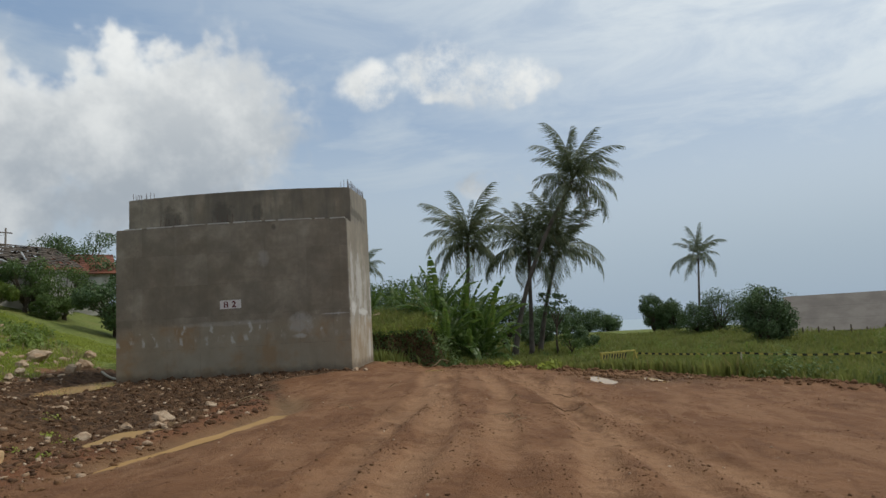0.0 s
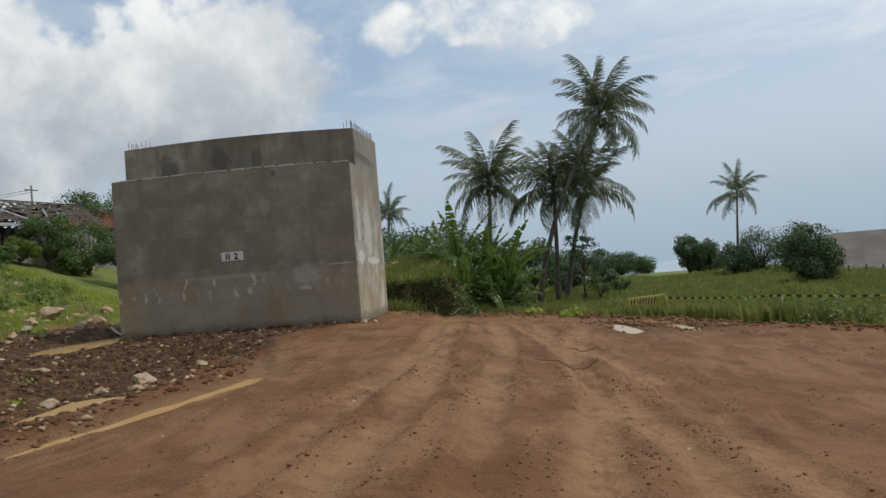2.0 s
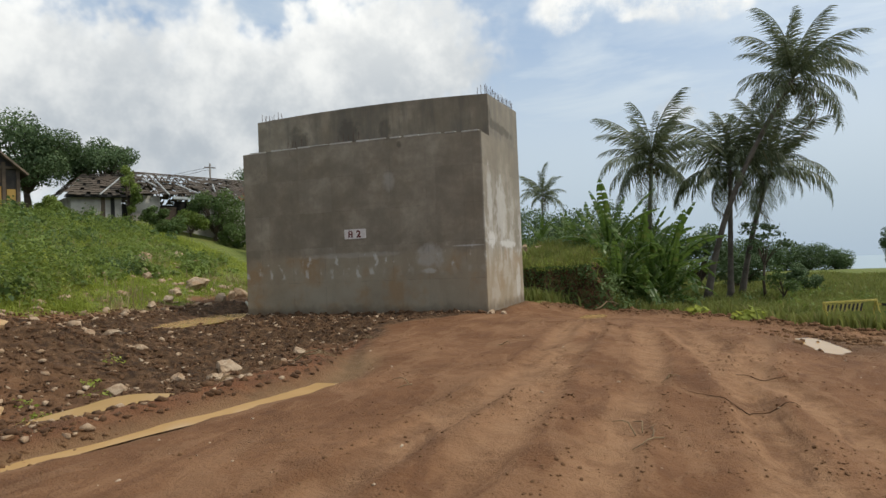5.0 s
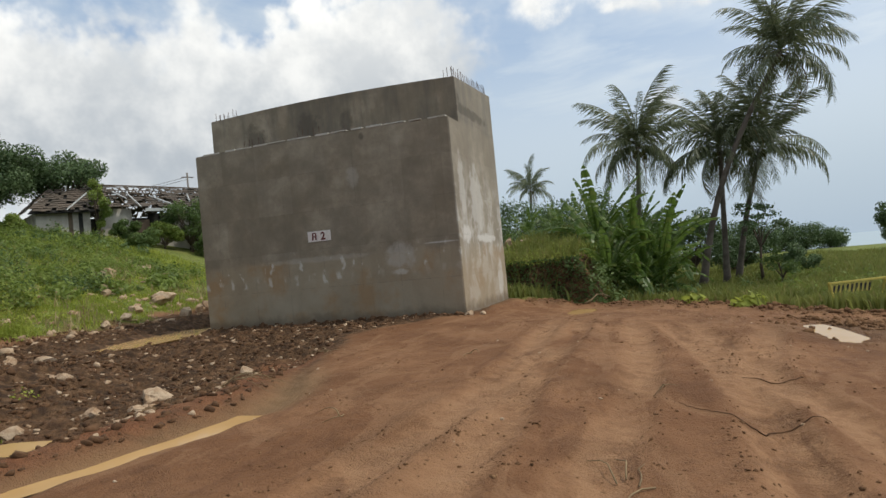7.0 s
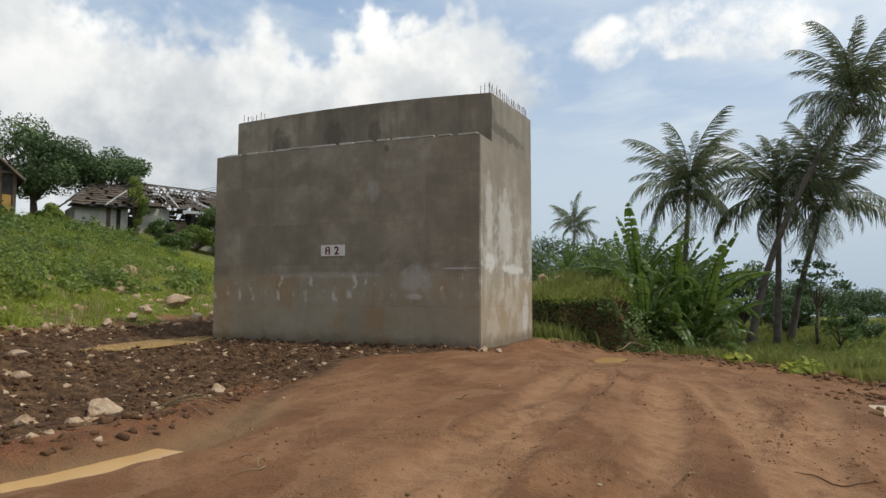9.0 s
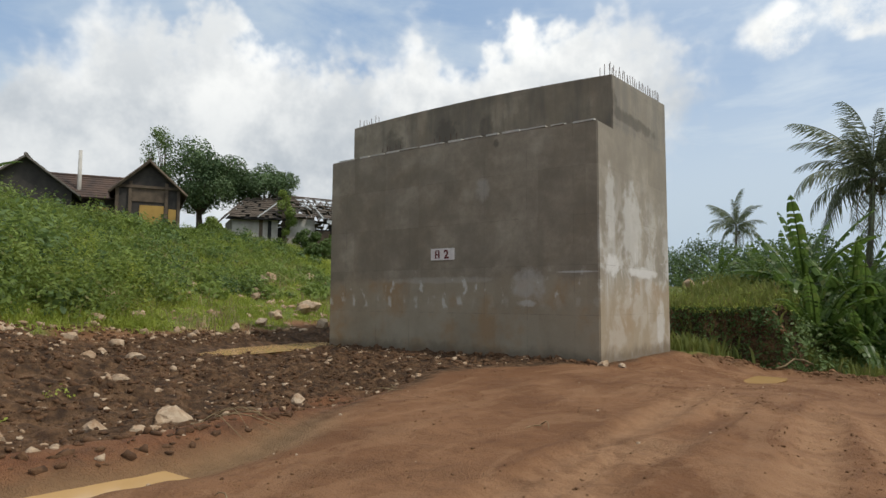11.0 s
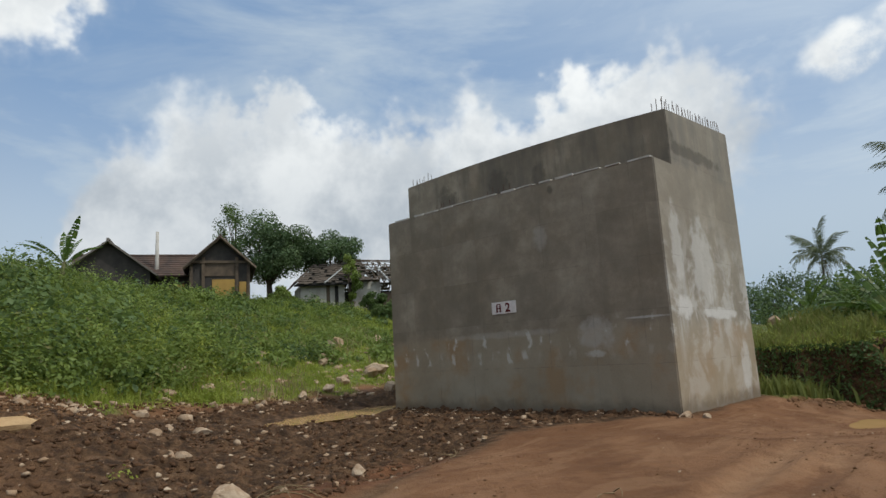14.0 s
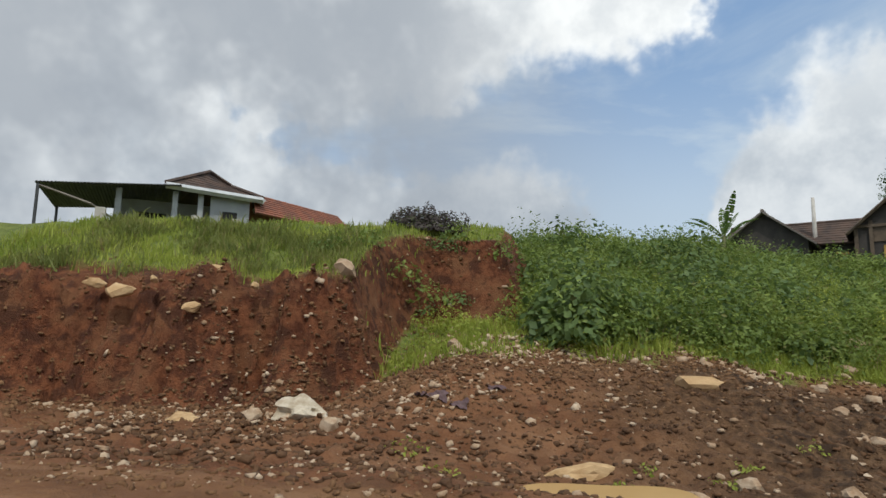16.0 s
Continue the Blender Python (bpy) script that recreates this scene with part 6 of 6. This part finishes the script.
PALE = "pale limestone rock lying on churned dark earth"
rock(-2.75, -8.45, 0.62, "pale angular limestone rock beside the ditch", 0, turn=20)
rock(-3.1, -9.3, 0.5, "brownish rock half buried beside the ditch", 1, turn=70)
rock(-2.6, -9.0, 0.38, "brownish rock half buried beside the ditch", 2, turn=10)
rock(-3.4, -10.4, 0.5, "brownish rock half buried beside the ditch", 3)
rock(-2.3, -11.3, 0.45, "brownish rock half buried beside the ditch", 4, turn=40)
rock(-2.5, -6.4, 0.42, PALE, 5, turn=-20, stretch=(1.3, 0.8, 0.7))
rock(-7.9, -6.3, 0.55, "bright pale rock on churned dark earth", 6, turn=30, stretch=(1.2, 0.8, 0.7))
rock(-10.2, -6.6, 0.45, PALE, 2)
rock(-7.2, -7.6, 0.45, PALE, 3, turn=60)
rock(-5.5, -7.8, 0.35, PALE, 4)
rock(-8.1, -6.9, 0.35, PALE, 5)
rock(-7.0, -10.15, 0.85, "large flat ochre slab on the spoil heap", 1, turn=70, stretch=(1.25, 0.8, 0.8), shape=OCHRE_ROCKS[1])
rock(-5.1, -16.85, 0.92, "big white limestone boulder at the bank's foot", 0, turn=80, stretch=(1.15, 0.9, 0.95), shape=WHITE_ROCK)
rock(-4.6, -16.2, 0.5, "grey rock against the white boulder", 2, turn=10)
rock(-5.0, -17.7, 0.55, "brown rock beside the white boulder", 3, turn=50)
rock(-4.5, -18.6, 0.6, "flat ochre rock at the bank's foot", 4, turn=90, stretch=(1.2, 0.8, 0.9), shape=OCHRE_ROCKS[2])
rock(-3.7, -12.4, 0.85, "long flat ochre stone near the puddle", 5, turn=95, stretch=(1.3, 0.6, 0.6), shape=OCHRE_ROCKS[3])
rock(-8.0, -17.1, 0.75, "pale boulder on the bank's brink", 6, turn=30, stretch=(1, 1, 1.1))
rock(-8.8, -14.75, 0.5, "pale rock among terrace weeds", 1, turn=90)
for i, (x, y, z, s) in enumerate(((-7.05, -19.7, 2.72, 0.62), (-6.40, -21.3, 2.25, 0.62), (-6.55, -21.9, 2.42, 0.42), (-6.35, -19.65, 1.95, 0.42), (-6.6, -18.5, 2.4, 0.3), (-6.5, -20.6, 2.5, 0.3))):
    rock(x, y, s, "ochre stone slab sticking out of the cut bank", i, z=z, turn=80 + 25 * i, tilt=35 + 10 * (i % 3), stretch=(1.2, 0.8, 0.9), group="stones in the bank", shape=OCHRE_ROCKS[i % 4])
for i, (x, y, s) in enumerate(((-18.3, 4.9, 0.7), (-17.1, 0.3, 0.6), (-13.7, -4.2, 0.6), (-13.5, 2.0, 0.6), (-14.4, 4.0, 0.9), (-18.5, 8.9, 0.7), (-20.5, 9.0, 0.7), (-12.6, 0.6, 0.5), (-11.8, -1.0, 0.45), (-12.3, 3.2, 0.7), (-15.5, 2.5, 0.5), (-11.6, -5.4, 0.5), (-13.2, 5.6, 0.8), (-16.9, -0.2, 0.6), (-18.8, 5.7, 0.9), (-20.1, 9.3, 0.8), (-14.7, 4.5, 1.0), (-15.2, 9.2, 0.9), (-13.6, -4.9, 0.6), (-16.0, 2.9, 0.7), (-16.4, 3.6, 0.5), (-13.4, 1.8, 0.55), (-13.0, 4.8, 0.6), (-12.5, -3.8, 0.5))):
    rock(x, y, s, "weathered pale rock in the hillside grass", i, z=on_ground(x, y) + 0.14, turn=37 * i, stretch=(1.15, 0.9, 1.0), group="hillside rocks")
for i, (x, y, s) in enumerate(((12.0, 0.6, 0.35), (12.4, 0.1, 0.3), (16.6, -4.3, 0.5), (17.3, -4.8, 0.4), (17.9, -5.0, 0.45), (0.15, -0.22, 0.3), (0.45, 0.1, 0.25), (-0.9, 13.2, 1.1), (-1.6, 13.0, 0.8), (-0.6, 12.2, 0.6), (11.3, -1.4, 0.25))):
    rock(x, y, s, "pale rock at the road's grassy edge" if x > 5 else "pale rock beside the abutment" if y < 5 else "pale boulder on the weedy earth mound", i, turn=50 * i)


def rubble(name, n, sampler, lo, hi, mat, label, seed, variants=14, category="stones", power=2.2, flat=0.65):
    """Many small stones in one mesh, bedded in the ground."""
    g = np.random.default_rng(seed)
    base = []
    for i in range(variants):
        bm = bmesh.new()
        for p in g.normal(size=(12, 3)):
            bm.verts.new(p / np.linalg.norm(p) * 0.56 * g.uniform(0.7, 1.1))
        bmesh.ops.convex_hull(bm, input=bm.verts[:])
        bmesh.ops.delete(bm, geom=[v for v in bm.verts if not v.link_faces], context="VERTS")
        bm.verts.index_update()
        base.append((np.array([v.co[:] for v in bm.verts]), np.array([[v.index for v in f.verts] for f in bm.faces])))
        bm.free()
    x, y = sampler(g, n)
    n = len(x)
    z = height(x, y)
    V, F, off = [], [], 0
    size = lo + (hi - lo) * g.random(n) ** power
    for i in range(n):
        v, f = base[i % variants]
        a = g.uniform(0, 6.283)
        c, s = math.cos(a), math.sin(a)
        q = v * size[i] * np.array([1.15, g.uniform(0.6, 1.0), g.uniform(0.4, 1.0) * flat / 0.65])
        q = np.stack([q[:, 0] * c - q[:, 1] * s, q[:, 0] * s + q[:, 1] * c, q[:, 2]], 1) + (x[i], y[i], z[i] + size[i] * 0.02)
        V.append(q)
        F.append(f + off)
        off += len(v)
    return tagged(part(name, mesh_of(name, np.concatenate(V), np.concatenate(F), mat)), label, category, kind="stuff")


def spoil(g, n):
    y = g.uniform(-20, 0.2, n)
    w = g.random(n)
    x = road_edge(y) - 0.4 + (toe(y) - 0.8 - road_edge(y) + 0.4) * w
    k = ~((x > -8.7) & (y > -0.1)) & ((((x + 8.9) / 1.2) ** 2 + ((y + 1.9) / 2.9) ** 2) > 1) & (np.abs(x - road_edge(y) + 0.1) > 0.35)
    return x[k], y[k]


def foot(g, n):
    y = g.uniform(-25, -8, n)
    x = toe(y) + g.normal(0.3, 1.1, n)
    return x, y


def bank_face(g, n):
    y = g.uniform(-25, -16.6, n)
    return toe(y) - g.uniform(-0.5, 1.1, n), y


def strewn(g, n):
    x, y = foot(g, 3 * n)
    k = fbm(x * 0.7 + 11, y * 0.7 + 4) + 0.12 * g.normal(size=len(x)) > 0.57
    k &= (y > -16.2) | (x > toe(y) + 0.1 + 0.3 * g.random(len(x)))
    return x[k], y[k]


def bank_bed(g, n):
    y = g.normal(-18.3, 1.0, n)
    return toe(y) - g.uniform(-0.6, 0.8, n), y


def scar(g, n):
    y = g.uniform(-16.6, -13.2, n)
    return toe(y) - g.uniform(0.3, 5.4, n), y


def slope(g, n):
    y = g.uniform(-12, 8, n)
    return toe(y) - g.uniform(-0.6, 6, n) ** 1.0, y


def driven(g, n):
    y = g.uniform(-21, 4, n)
    x = g.uniform(-1.2, 13, n)
    k = (y < field_edge(x) - 0.4) & (x > road_edge(y)) & ~((x < 0.3) & (y > -0.3))
    return x[k], y[k]


def patches(g, n):
    x, y = driven(g, 3 * n)
    k = fbm(x * 0.9 + 60, y * 0.9) > 0.53
    return x[k], y[k]


def rut_sides(g, n):
    """Loose earth pushed up beside the wheel tracks."""
    y = g.uniform(-20, -3, n)
    which = g.integers(0, len(RUTS), n)
    x = np.zeros(n)
    for i, q in enumerate(RUTS):
        x = np.where(which == i, rut_x(q, y), x)
    x = x + np.where(g.random(n) < 0.5, -1, 1) * np.abs(g.normal(0.40, 0.10, n))
    k = fbm(x * 0.6 + 20, y * 0.6) > 0.47
    return x[k], y[k]


def verge(g, n):
    x = g.uniform(0.6, 18, n)
    y = field_edge(x) - np.abs(g.normal(0.3, 0.7, n))
    return x, y


def front(g, n):
    return g.uniform(-8.6, 0.2, n), -np.abs(g.normal(0.05, 0.22, n))


rubble("spoil_stones", 2600, spoil, 0.02, 0.17, LIMESTONE, "scattered pale limestone rubble in churned earth", 201, power=3.4)
rubble("spoil_clods", 15000, spoil, 0.02, 0.16, CLOD, "dark wet clods of churned earth", 202, category="earth clods")
rubble("foot_stones", 4200, strewn, 0.015, 0.20, LIMESTONE, "pale stones strewn along the bank's foot", 203, power=3.4)
rubble("foot_clods", 13000, foot, 0.012, 0.13, RED_CLOD, "reddish earth clods along the bank's foot", 204, category="earth clods")
rubble("bank_stones", 260, bank_bed, 0.02, 0.19, LIMESTONE, "pale stones bedded in the red cut bank", 205, power=3)
rubble("bank_clods", 500, bank_face, 0.02, 0.10, RED_CLOD, "red earth lumps on the cut bank", 206, category="earth clods")
rubble("terrace_clods", 700, scar, 0.04, 0.18, RED_CLOD, "red crumbled earth on the terrace scar", 207, category="earth clods")
rubble("scar_stones", 260, scar, 0.03, 0.22, LIMESTONE, "pale stones in the crumbled scar", 217, power=2.6)
rubble("slope_stones", 620, slope, 0.06, 0.42, LIMESTONE, "pale stones in the hillside grass", 208, power=2.5)
rubble("road_pebbles", 500, driven, 0.010, 0.05, LIMESTONE, "small pale pebbles on the driven earth", 209, power=3)
rubble("road_crumbs", 5200, patches, 0.010, 0.05, RED_CLOD, "brown earth crumbs on the driven earth", 210, category="earth clods", power=3)
rubble("rut_crumbs", 5200, rut_sides, 0.008, 0.045, RED_CLOD, "loose brown crumbs along the wheel tracks", 218, category="earth clods", power=2.4)
rubble("track_stones", 170, lambda g, n: (g.uniform(-1.7, -0.3, n), g.uniform(-21, -13.2, n)), 0.02, 0.13, LIMESTONE, "pale stones scattered over the track", 214, power=3.5)
rubble("track_clods", 900, lambda g, n: (g.uniform(-1.7, -0.3, n), g.uniform(-21, -13.2, n)), 0.02, 0.12, RED_CLOD, "brown clods scattered over the track", 215, category="earth clods", power=2.5)
rubble("verge_clods", 2400, verge, 0.04, 0.24, RED_CLOD, "bulldozed brown clods along the road's verge", 211, category="earth clods")
rubble("pool_clods", 500, lambda g, n: (g.normal(9.4, 1.2, n), g.normal(-1.2, 1.1, n)), 0.04, 0.22, RED_CLOD, "churned clods round the roadside puddles", 216, category="earth clods")
rubble("abutment_clods", 420, front, 0.05, 0.22, CLOD, "dark clods heaped against the abutment's foot", 212, category="earth clods")

pool("puddle_1", 8.1, -3.1, 0.33, 1.4, on_ground(8.1, -3.1) + 0.06, 0.1, "muddy puddle mirroring the sky beside churned verge")
pool("puddle_2", 10.0, -2.2, 0.33, 1.4, on_ground(10.0, -2.2) + 0.06, 0.15, "muddy puddle mirroring the sky beside churned verge")
pool("puddle_3", 2.6, 3.2, 0.40, 1.15, on_ground(2.6, 3.2) + 0.09, -0.1, "shallow ochre puddle near banana grove")
pool("puddle_4", 3.6, 3.6, 0.45, 0.33, on_ground(3.6, 3.6) + 0.06, 0.0, "shallow ochre puddle near banana grove")
pool("puddle_5", -8.95, -1.9, 1.15, 2.7, 0.02, 0.12, "long ochre puddle beside the abutment")
pool("puddle_6", -1.3, -12.35, 0.62, 0.95, -0.085, 0.1, "ochre puddle in the earth below the bank")


def ditch_water():
    ys = np.linspace(-15.2, -10.3, 40)
    left = [(float(road_edge(y)) - 0.16 - 0.22 * float(vnoise(np.array(y * 2.3), np.array(3.0))), y, -0.115) for y in ys]
    right = [(float(road_edge(y)) + 0.02 + 0.22 * float(vnoise(np.array(y * 1.9), np.array(8.0))), y, -0.115) for y in ys]
    v = left + right
    n = len(ys)
    me = mesh_of("ditch_water", v, [(i, i + n, i + n + 1, i + 1) for i in range(n - 1)], WATER)
    tagged(part("ditch_water", me), "narrow strip of ochre water in the roadside rut", "puddle", kind="structure")


ditch_water()

YELLOW = plain("faded_yellow_paint", (0.60, 0.48, 0.12), (0.46, 0.37, 0.10), 9, 0.6, 0.1)
BLACK = plain("black_paint", (0.035, 0.033, 0.03), (0.05, 0.045, 0.04), 9, 0.6, 0.1)
PIPE = plain("pale_bamboo", (0.50, 0.46, 0.36), (0.36, 0.32, 0.24), 6, 0.7, 0.2)


STRAW = plain("dry_straw", (0.30, 0.22, 0.12), (0.20, 0.14, 0.08), 6, 0.8, 0.2)


def barrier():
    a, b = Vector((9.6, 4.0, 0)), Vector((11.2, 4.9, 0))
    d = b - a
    L = d.length
    ob = empty("road_barrier", pose(a.x, a.y, on_ground(a.x, a.y), 0, 0, math.degrees(math.atan2(d.y, d.x))), "low yellow and black striped road barrier in grass", "barrier")
    board = part("board", box(0.0, -0.02, 0.36, L * 0.72, 0.0, 0.62, 0.004), YELLOW, ob)
    for i in range(9):
        x = 0.03 + i * L * 0.72 / 9
        v = [(x, -0.026, 0.365), (x + 0.07, -0.026, 0.365), (x + 0.14, -0.026, 0.60), (x + 0.07, -0.026, 0.60)]
        v += [(p[0], -0.0205, p[2]) for p in v]
        part("stripe", mesh_of("stripe", v, [(0, 1, 2, 3), (7, 6, 5, 4), (0, 4, 5, 1), (1, 5, 6, 2), (2, 6, 7, 3), (3, 7, 4, 0)], BLACK), None, board)
    part("rail", box(-0.06, -0.05, 0.64, L, 0.02, 0.70, 0.008), YELLOW, ob)
    for x, s in ((0.0, -0.18), (0.0, 0.18), (L, -0.22), (L, 0.22)):
        v, f = tube([(x, s, -0.1), (x, 0, 0.70)], [0.03, 0.03], 6)
        part("leg", mesh_of("leg", v, f, YELLOW), None, ob)
    return ob


barrier()


def stake(x, y, h, label):
    ob = tube_part("stake", [(x, y, on_ground(x, y) - 0.2), (x + 0.03, y, on_ground(x, y) + h)], [0.035, 0.03], PIPE, sides=7)
    return tagged(ob, label, "stake", "tape stakes")


stake(15.0, 3.4, 0.75, "short bamboo stake holding barrier tape")
stake(19.0, 0.3, 0.85, "short bamboo stake holding barrier tape")
stake(22.5, -1.6, 0.8, "short bamboo stake holding barrier tape")


def tape(a, b, sag, label):
    """Barrier tape in alternating yellow and black lengths."""
    ob = empty("barrier_tape", pose(0, 0, 0), label, "barrier tape")
    a, b = Vector(a), Vector(b)
    n = 30
    pts = [a.lerp(b, i / n) - Vector((0, 0, sag * 4 * (i / n) * (1 - i / n))) for i in range(n + 1)]
    for col, k in ((YELLOW, 0), (BLACK, 1)):
        for i in range(k, n, 2):
            p, q = pts[i], pts[i + 1]
            v = [p, q, q + Vector((0, 0.004, 0.075)), p + Vector((0, 0.004, 0.075))]
            part("tape_band", mesh_of("tape_band", v, [(0, 1, 2, 3)], col), None, ob, "yellow length" if k == 0 else "black length")


tape((11.2, 4.9, on_ground(11.2, 4.9) + 0.66), (15.0, 3.4, on_ground(15, 3.4) + 0.7), 0.05, "sagging yellow and black barrier tape")
tape((15.0, 3.4, on_ground(15, 3.4) + 0.7), (19.0, 0.3, on_ground(19, 0.3) + 0.75), 0.09, "sagging yellow and black barrier tape")
_z = on_ground(19, 0.3) + 0.62
tagged(tube_part("bamboo_rail", [(18.9, 0.35, _z), (20.7, -0.6, _z - 0.03), (22.6, -1.6, on_ground(22.5, -1.6) + 0.6)], [0.04, 0.04, 0.035], PIPE, sides=7), "pale bamboo rail tied between stakes", "rail")


def earth_heap(x, y, r, h, label, seed):
    g = np.random.default_rng(seed)
    n, m = 26, 10
    v, f = [], []
    for j in range(m + 1):
        k = j / m
        for i in range(n):
            a = 2 * math.pi * i / n
            q = r * (1 - k) * (1 + 0.2 * math.sin(3 * a + seed) + 0.06 * g.normal())
            px, py = x + q * math.cos(a), y + q * math.sin(a)
            v.append((px, py, on_ground(px, py) - 0.05 + h * k ** 0.8 * (1 + 0.08 * g.normal())))
    for j in range(m):
        for i in range(n):
            f.append((j * n + i, j * n + (i + 1) % n, (j + 1) * n + (i + 1) % n, (j + 1) * n + i))
    f.append(tuple(range(m * n, m * n + n)))
    return tagged(part("earth_heap", mesh_of("earth_heap", v, f, RED_CLOD, True)), label, "earth heap")


earth_heap(24.0, 3.5, 2.6, 0.95, "heap of brown earth dumped in the field", 3)
earth_heap(27.0, 1.0, 2.8, 1.1, "heap of brown earth dumped in the field", 4)
rubble("heap_stones", 120, lambda g, n: (g.normal(24.5, 1.6, n), g.normal(2.6, 1.3, n)), 0.1, 0.4, LIMESTONE, "pale stones on dumped earth heaps", 213)


def fence_posts():
    g = random.Random(9)
    me = mesh_of("fence_post", *tube([(0, 0, -0.3), (0.02, 0, 1.0)], [0.06, 0.05], 6), TIMBER)
    for i in range(22):
        x, y = 30.0 + i * 0.95, 30.2 - i * 0.52
        ob = new("fence_post", me)
        ob.matrix_basis = pose(x, y, on_ground(x, y), g.uniform(-4, 4), g.uniform(-4, 4), 0) @ Matrix.Diagonal((1, 1, g.uniform(0.85, 1.2), 1))
        tagged(ob, "short dark timber fence post in grass", "fence post", "field fence")


fence_posts()


def twig(x, y, n, label, seed, size=0.5):
    """A few dry bent stems lying together."""
    g = random.Random(seed)
    ob = empty("dry_twigs", pose(0, 0, 0), label, "twigs", "dry twigs")
    for i in range(n):
        a = g.uniform(0, 6.28)
        px, py = x + g.uniform(-0.15, 0.15), y + g.uniform(-0.15, 0.15)
        pts = []
        for k in range(5):
            pts.append((px, py, on_ground(px, py) + 0.015 + 0.06 * math.sin(k * 0.8) * (i % 2)))
            px, py = px + size / 4 * math.cos(a), py + size / 4 * math.sin(a)
            a += g.uniform(-0.6, 0.6)
        tube_part("stem", pts, [0.007, 0.006, 0.005, 0.004, 0.003], STRAW, ob, 5)
    return ob


twig(-0.75, -9.2, 9, "tangle of dry straw stems at the road edge", 1, 0.7)
twig(-1.3, -5.6, 6, "dry straw stems at the road edge", 2, 0.5)
twig(4.95, -12.3, 4, "few dry twigs on the driven earth", 3, 0.5)
twig(5.2, -9.3, 2, "few dry twigs on the driven earth", 4, 0.3)
twig(2.2, -7.2, 2, "few dry twigs on the driven earth", 5, 0.3)
twig(1.9, -10.8, 2, "few dry twigs on the driven earth", 6, 0.35)
_pts = [(2.4 + 0.2 * i, 6.6 + 0.25 * i, on_ground(2.4 + 0.2 * i, 6.6 + 0.25 * i) + 0.05 + 0.05 * i) for i in range(5)]
tagged(tube_part("fallen_pole", _pts, [0.03] * 5, STRAW, sides=6), "pale stick lying beside the puddle", "stick")
_pts = [(-9.2 - 0.5 * i, 1.2 + 0.5 * i, on_ground(-9.2 - 0.5 * i, 1.2 + 0.5 * i) + 0.08) for i in range(4)]
tagged(tube_part("fallen_pole", _pts, [0.05] * 4, PIPE, sides=6), "pale plank lying beyond the long puddle", "stick")


def crack(points, label):
    """A dark crack in the earth, stood in for by a thin bent tube named root."""
    pts = []
    for (ax, ay), (bx, by) in zip(points, points[1:]):
        for i in range(6):
            x, y = ax + (bx - ax) * i / 6, ay + (by - ay) * i / 6 + 0.012 * math.sin(9 * i + 7 * ax)
            pts.append((x, y, on_ground(x, y) + 0.012))
    tagged(tube_part("root", pts, [0.002 + 0.005 * math.sin(math.pi * (i + 0.5) / len(pts)) for i in range(len(pts))], CLOD, sides=6), label, "root")


crack([(5.25, -9.85), (5.5, -10.0), (5.75, -10.3), (5.95, -10.42), (6.1, -10.25), (6.35, -10.2), (6.55, -10.2)], "dark bent crack line across the driven earth")
crack([(6.0, -8.2), (6.3, -8.25), (6.7, -8.2)], "dark bent crack line across the driven earth")


def plastic_scrap(x, y, size, seed):
    """A crumpled piece of sheet lying on the earth."""
    g = random.Random(seed)
    n = 6
    v, f = [], []
    for j in range(n):
        for i in range(n):
            px, py = x + size * (i / (n - 1) - 0.5) * g.uniform(0.8, 1.1), y + size * 1.6 * (j / (n - 1) - 0.5) * g.uniform(0.8, 1.1)
            v.append((px, py, on_ground(px, py) + 0.02 + g.uniform(0, 0.07)))
    for j in range(n - 1):
        for i in range(n - 1):
            a = j * n + i
            f.append((a, a + 1, a + n + 1, a + n))
    return tagged(part("plastic_scrap", mesh_of("plastic_scrap", v, f, PLASTIC)), "crumpled purple plastic scrap half buried in earth", "litter", "plastic scraps")


PLASTIC = plain("purple_plastic", (0.135, 0.085, 0.090), (0.090, 0.055, 0.050), 9, 0.7, 0.4)
for i, (x, y, q) in enumerate(((-5.75, -14.7, 0.22), (-5.6, -14.3, 0.2), (-6.25, -13.7, 0.2), (-5.85, -15.0, 0.14))):
    plastic_scrap(x, y, q, i)
